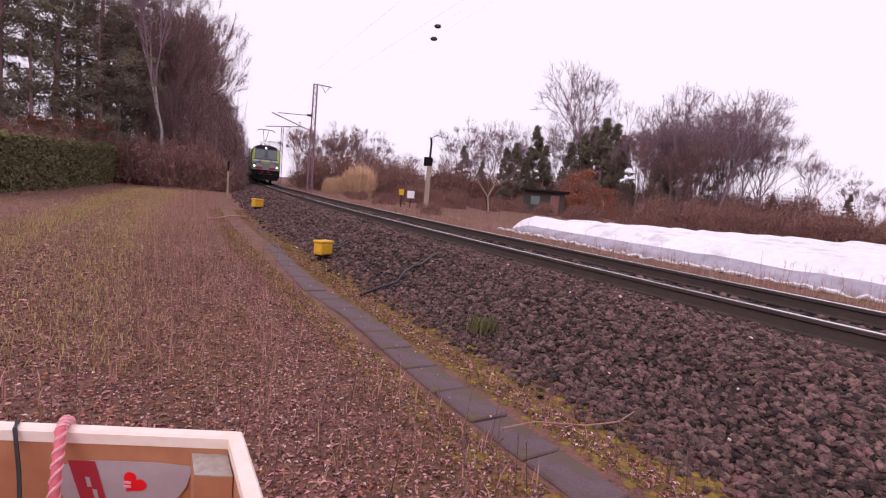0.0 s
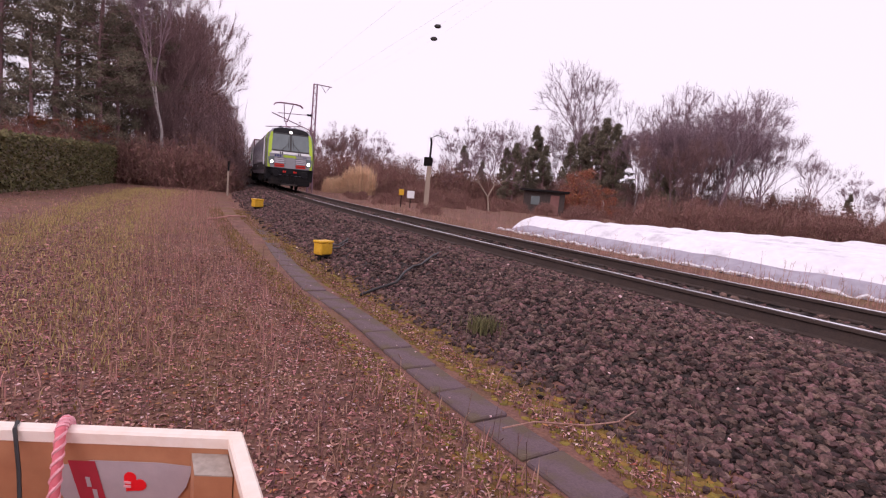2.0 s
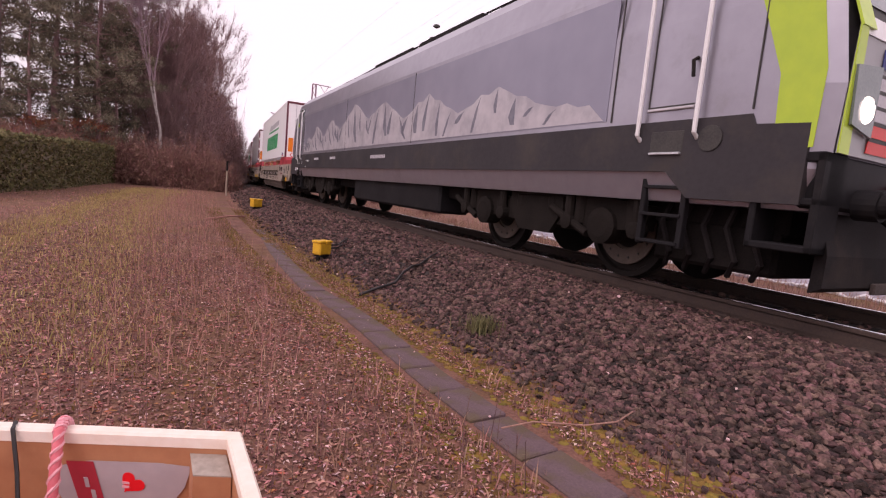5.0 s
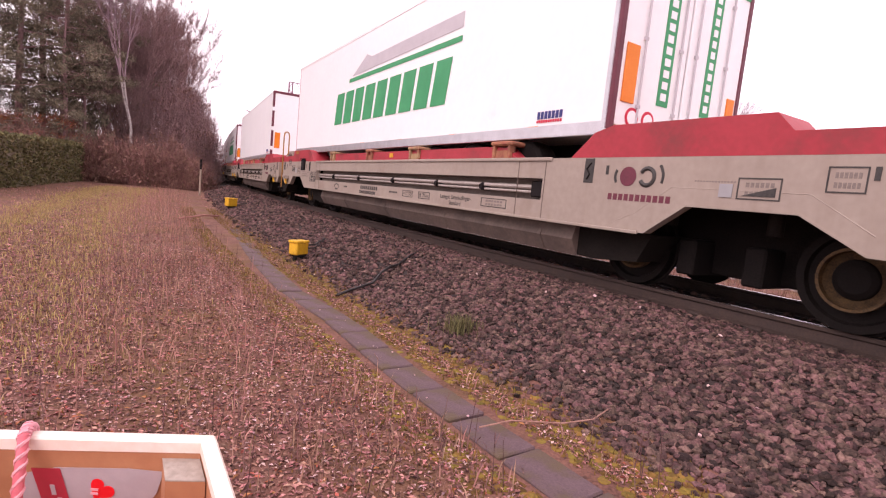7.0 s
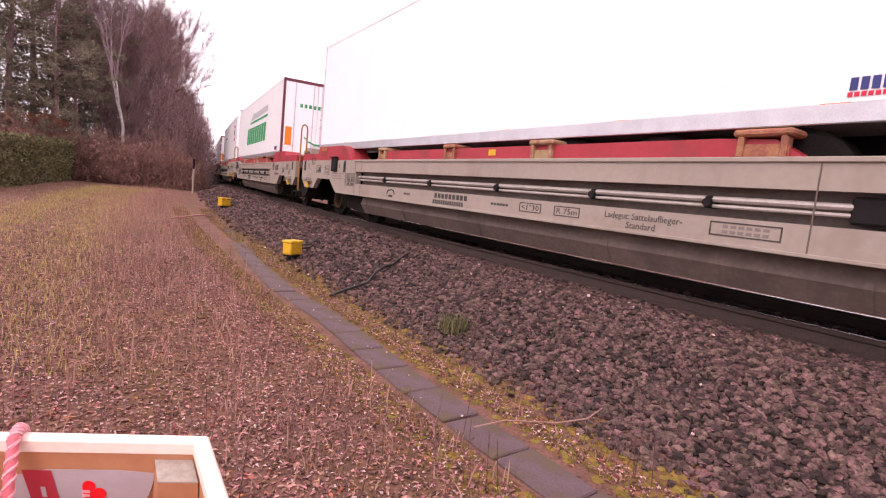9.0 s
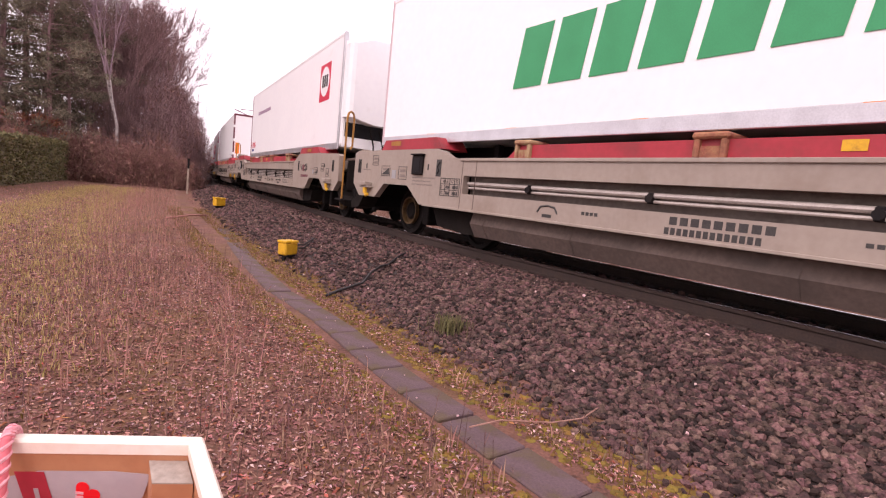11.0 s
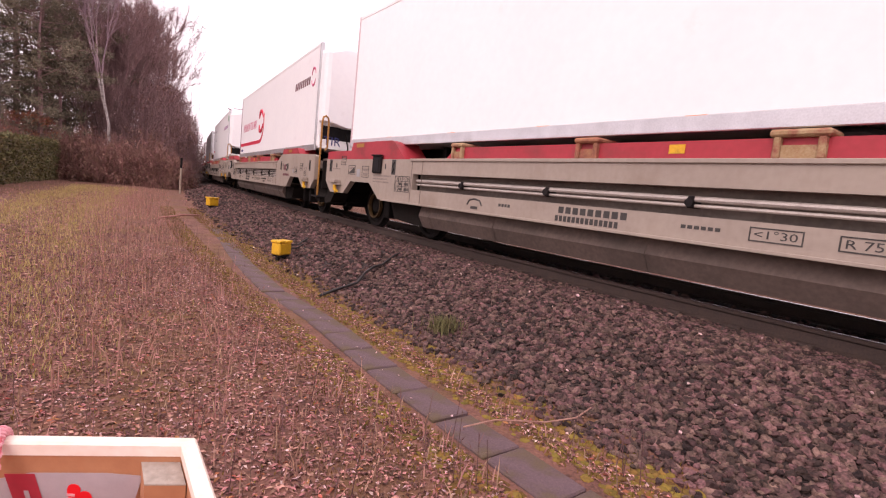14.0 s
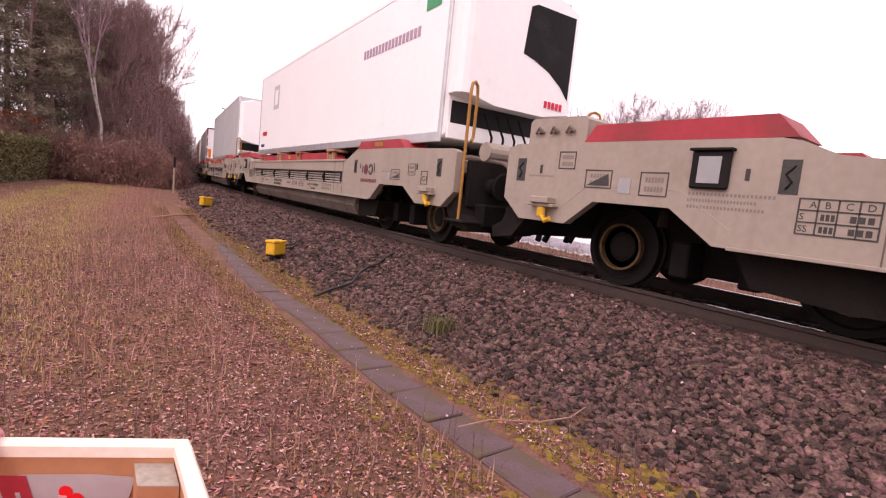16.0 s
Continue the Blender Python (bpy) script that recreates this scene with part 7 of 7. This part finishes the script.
def make_mast():
    m = thing("catenary_mast", "lattice steel catenary mast with a bracket", "mast", Matrix.Translation((-13.2, 48.2, 0)) @ Matrix.Rotation(heading(50), 4, "Z"))
    H = 10.3
    for x in (-0.22, 0.22):
        for y in (-0.22, 0.22):
            k = 0.7
            part("leg", Build().tube([(x, y, -0.3), (x * k, y * k, H)], 0.05, 5), M["mast"], m)
    lace = Build()
    for i in range(18):
        z0, z1 = H * i / 18, H * (i + 1) / 18
        w0, w1 = 0.22 * (1 - 0.3 * i / 18), 0.22 * (1 - 0.3 * (i + 1) / 18)
        g = 1 if i % 2 else -1
        for y in (-1, 1):
            lace.tube([(g * w0, y * w0, z0), (-g * w1, y * w1, z1)], 0.025, 4)
            lace.tube([(y * w0, g * w0, z0), (y * w1, -g * w1, z1)], 0.025, 4)
    part("lattice", lace, M["mast"], m)
    part("top_bracket", Build().tube([(0, 0.1, H), (0, -1.5, H - 0.05)], 0.05, 5).tube([(0, -0.5, H), (0, -0.95, H - 0.65), (0, -1.35, H)], 0.035, 5), M["mast"], m)
    arm = Build()
    arm.tube([(0, 0.2, 6.0), (0, 3.7, 7.2)], 0.05, 6).tube([(0, 0.2, 7.4), (0, 3.2, 7.25)], 0.035, 6).tube([(0, 0.9, 6.3), (0, 4.2, 5.9)], 0.035, 6)
    part("cantilever", arm, M["mast"], m, "cantilever arm over the track")
    part("insulator", Build().lathe([(0.1, 0.08), (0.2, 0.13), (0.3, 0.08), (0.4, 0.13), (0.5, 0.08)], (0, 0.1, 7.4), "y", 8), M["dark"], m)
    m2 = copy_thing(m, Matrix.Translation(at(95, 4.2, 0)) @ Matrix.Rotation(heading(95), 4, "Z"))
    m3 = copy_thing(m, Matrix.Translation(at(140, 4.2, 0)) @ Matrix.Rotation(heading(140), 4, "Z"))
    wire = Build()
    pts = [at(s, 0, RAIL + 5.97) for s in (-60, 0, 50, 95, 140, 220)]
    wire.tube(pts, 0.0022, 4, caps=False)
    for s0, s1 in ((-10, 50), (50, 95), (95, 140)):
        wire.tube([at(s0 + (s1 - s0) * i / 10, 0, RAIL + 7.2 - 0.9 * (1 - (2 * i / 10 - 1) ** 2)) for i in range(11)], 0.002, 4, caps=False)
    single("overhead_wire", wire, M["sign"], "thin overhead contact and carrier wire", "wire")
    ins = thing("line_insulators", "two dark insulators on a thin feeder wire", "insulator")
    for x, y, z in ((-1.47, 30, 10.8), (-1.63, 30, 10.1)):
        part("insulator", Build().lathe([(-0.2, 0.03), (-0.12, 0.10), (0, 0.12), (0.12, 0.10), (0.2, 0.03)], (x, y, z), "x", 10), M["ink"], ins)
        d = Vector((cos(heading(30)), sin(heading(30)), 0))
        part("feeder", Build().tube([Vector((x, y, z)) - d * 60 + Vector((0, 0, 1.2)), (x, y, z), Vector((x, y, z)) + d * 90 + Vector((0, 0, 1.0))], 0.002, 4), M["sign"], ins)


def make_sheds():
    shed = thing("garden_shed", "low brown garden shed with a flat grey roof", "shed", Matrix.Translation((9.3, 49.1, 0.2)) @ Matrix.Rotation(radians(-12), 4, "Z"))
    part("wall", Build().box(-1.9, 1.9, -1.2, 1.2, -0.2, 2.15), M["sleeper"], shed)
    part("roof", Build().box(-2.3, 2.3, -1.6, 1.5, 2.15, 2.36, 0.03), M["dark"], shed, "flat grey felt roof")
    part("window", Build().box(-1.2, -0.4, -1.225, -1.2, 0.9, 1.7), M["screen"], shed)
    part("door", Build().box(0.6, 1.4, -1.225, -1.2, 0.0, 1.9), M["thicket"], shed)
    house = thing("garden_house", "small pale house among the gardens", "house", Matrix.Translation((-0.2, 80, 0.4)))
    part("wall", Build().box(-2.2, 2.2, -2, 2, -0.4, 3.2), M["house"], house)
    part("roof", Build().prism([(-2.5, 3.2), (2.5, 3.2), (0, 4.0)], -2.3, 2.3), M["dark"], house)
    part("window", Build().box(0.6, 1.6, -2.04, -2.0, 1.6, 2.8), M["navy"], house)
    tent = single("frame_tent", Build().prism([(-0.35, 0), (0.35, 0), (0.0, 1.5)], -0.4, 0.4), M["sign"], "small pale pointed garden cover", "cover", Matrix.Translation((16.0, 52.6, 1.0)))
    tent.location.z = 0.6


def make_ground_bits():
    def hose_line(name, pts, r, m, label, cat):
        q = []
        for s, l, z in pts:
            q.append(at(s, l, ground_z(s, l) + z))
        single(name, Build().tube(q, r, 8), m, label, cat, smooth=True)
    hose_line("ballast_cable", [(6.55, -3.6, 0.03), (6.75, -3.35, 0.05), (6.8, -3.0, 0.09), (7.1, -2.75, 0.12), (7.35, -2.5, 0.10), (7.5, -2.3, 0.05), (7.9, -1.9, 0.04), (8.6, -1.2, 0.02)], 0.02, M["cable"], "black cable lying over the ballast", "cable")
    hose_line("fallen_stick", [(2.60, -4.2, 0.075), (2.62, -3.95, 0.085), (2.55, -3.6, 0.06), (2.54, -3.35, 0.06), (2.56, -3.2, 0.09)], 0.0055, M["straw"], "thin pale stick lying across the trough", "stick")
    hose_line("fallen_stick", [(16.5, -4.9, 0.05), (17.3, -4.2, 0.12), (18.2, -3.7, 0.06)], 0.03, M["stem"], "dark fallen branch by the trough", "stick")
    rng = random.Random(12)
    spots = []
    for _ in range(40):
        s, l = rng.uniform(0.8, 12), rng.uniform(-3.6, -0.9)
        spots.append((*at(s, l, ground_z(s, l) + 0.05), rng.uniform(0.008, 0.02)))
    for _ in range(60):
        s, l = rng.uniform(1, 9), rng.choice((rng.uniform(-4.25, -3.9), rng.uniform(-6, -4.3)))
        spots.append((*at(s, l, ground_z(s, l) + 0.03), rng.uniform(0.004, 0.009)))
    stones("pale_chips", spots, "pale stone chips among the ballast", M["pale_leaf"])
    p = at(4.62, -3.0)
    tuft = scatter("weed_tuft", "green weed tuft growing in the ballast", "weed", 260, lambda r: (p.x + r.gauss(0, 0.09), p.y + r.gauss(0, 0.09), ground_z(4.62, -3.0) + 0.02, 0.16 * r.uniform(0.5, 1.2)), blade_shape, M["hedge"], 31)


make_fleece()
yellow_box(9.55, -3.27, 1.0, 35)
yellow_box(21.9, -2.95, 1.25, 30)
make_crate()
make_posts()
make_mast()
make_sheds()
make_ground_bits()


# ---- motion: how far the train has come at each time ----
GONE = [(0, 5.5), (1, 17.6), (2, 29.6), (3, 40.6), (4, 50.9), (5, 61.75), (6.3, 76.11), (7, 83.78), (8, 94.94), (9, 106.33), (10.2, 120.28), (11.5, 135.72), (12.5, 147.82), (13.5, 160.14), (14.5, 172.68), (15.25, 182.25), (16, 191.97)]


def gone(t):
    """Smooth through the table."""
    k = max(i for i in range(len(GONE) - 1) if GONE[i][0] <= t)
    (t0, d0), (t1, d1) = GONE[k], GONE[k + 1]

    def slope(i):
        a, b = GONE[max(i - 1, 0)], GONE[min(i + 1, len(GONE) - 1)]
        return (b[1] - a[1]) / (b[0] - a[0])

    u, w = (t - t0) / (t1 - t0), t1 - t0
    return (2 * u**3 - 3 * u**2 + 1) * d0 + (u**3 - 2 * u**2 + u) * w * slope(k) + (-2 * u**3 + 3 * u**2) * d1 + (u**3 - u**2) * w * slope(k + 1)


def on_track(s, a, b, z):
    """A vehicle whose front stands at s, carried at a and b behind its front."""
    p, q = at(s + a, 0), at(s + b, 0)
    h = atan2(q.y - p.y, q.x - p.x)
    o = p - Vector((cos(h), sin(h), 0)) * a
    return Matrix.Translation((o.x, o.y, z)) @ Matrix.Rotation(h, 4, "Z")


TIMES = [i * 0.25 for i in range(65)]


def motions():
    walk(loco, [(t, on_track(64.4 - gone(t), 3.7, 15.3, RAIL)) for t in TIMES])
    for k, (wagon, trailer) in enumerate(zip(wagons, trailers)):
        start = 84.0 + 19.0 * k
        walk(wagon, [(t, on_track(start - gone(t), 2.75, 17.15, RAIL)) for t in TIMES])
        shift = Matrix.Translation((1.72 if STYLES[k][1] else 4.75, 0, 0))
        walk(trailer, [(t, on_track(start - gone(t), 2.75, 17.15, RAIL) @ shift) for t in TIMES])


motions()
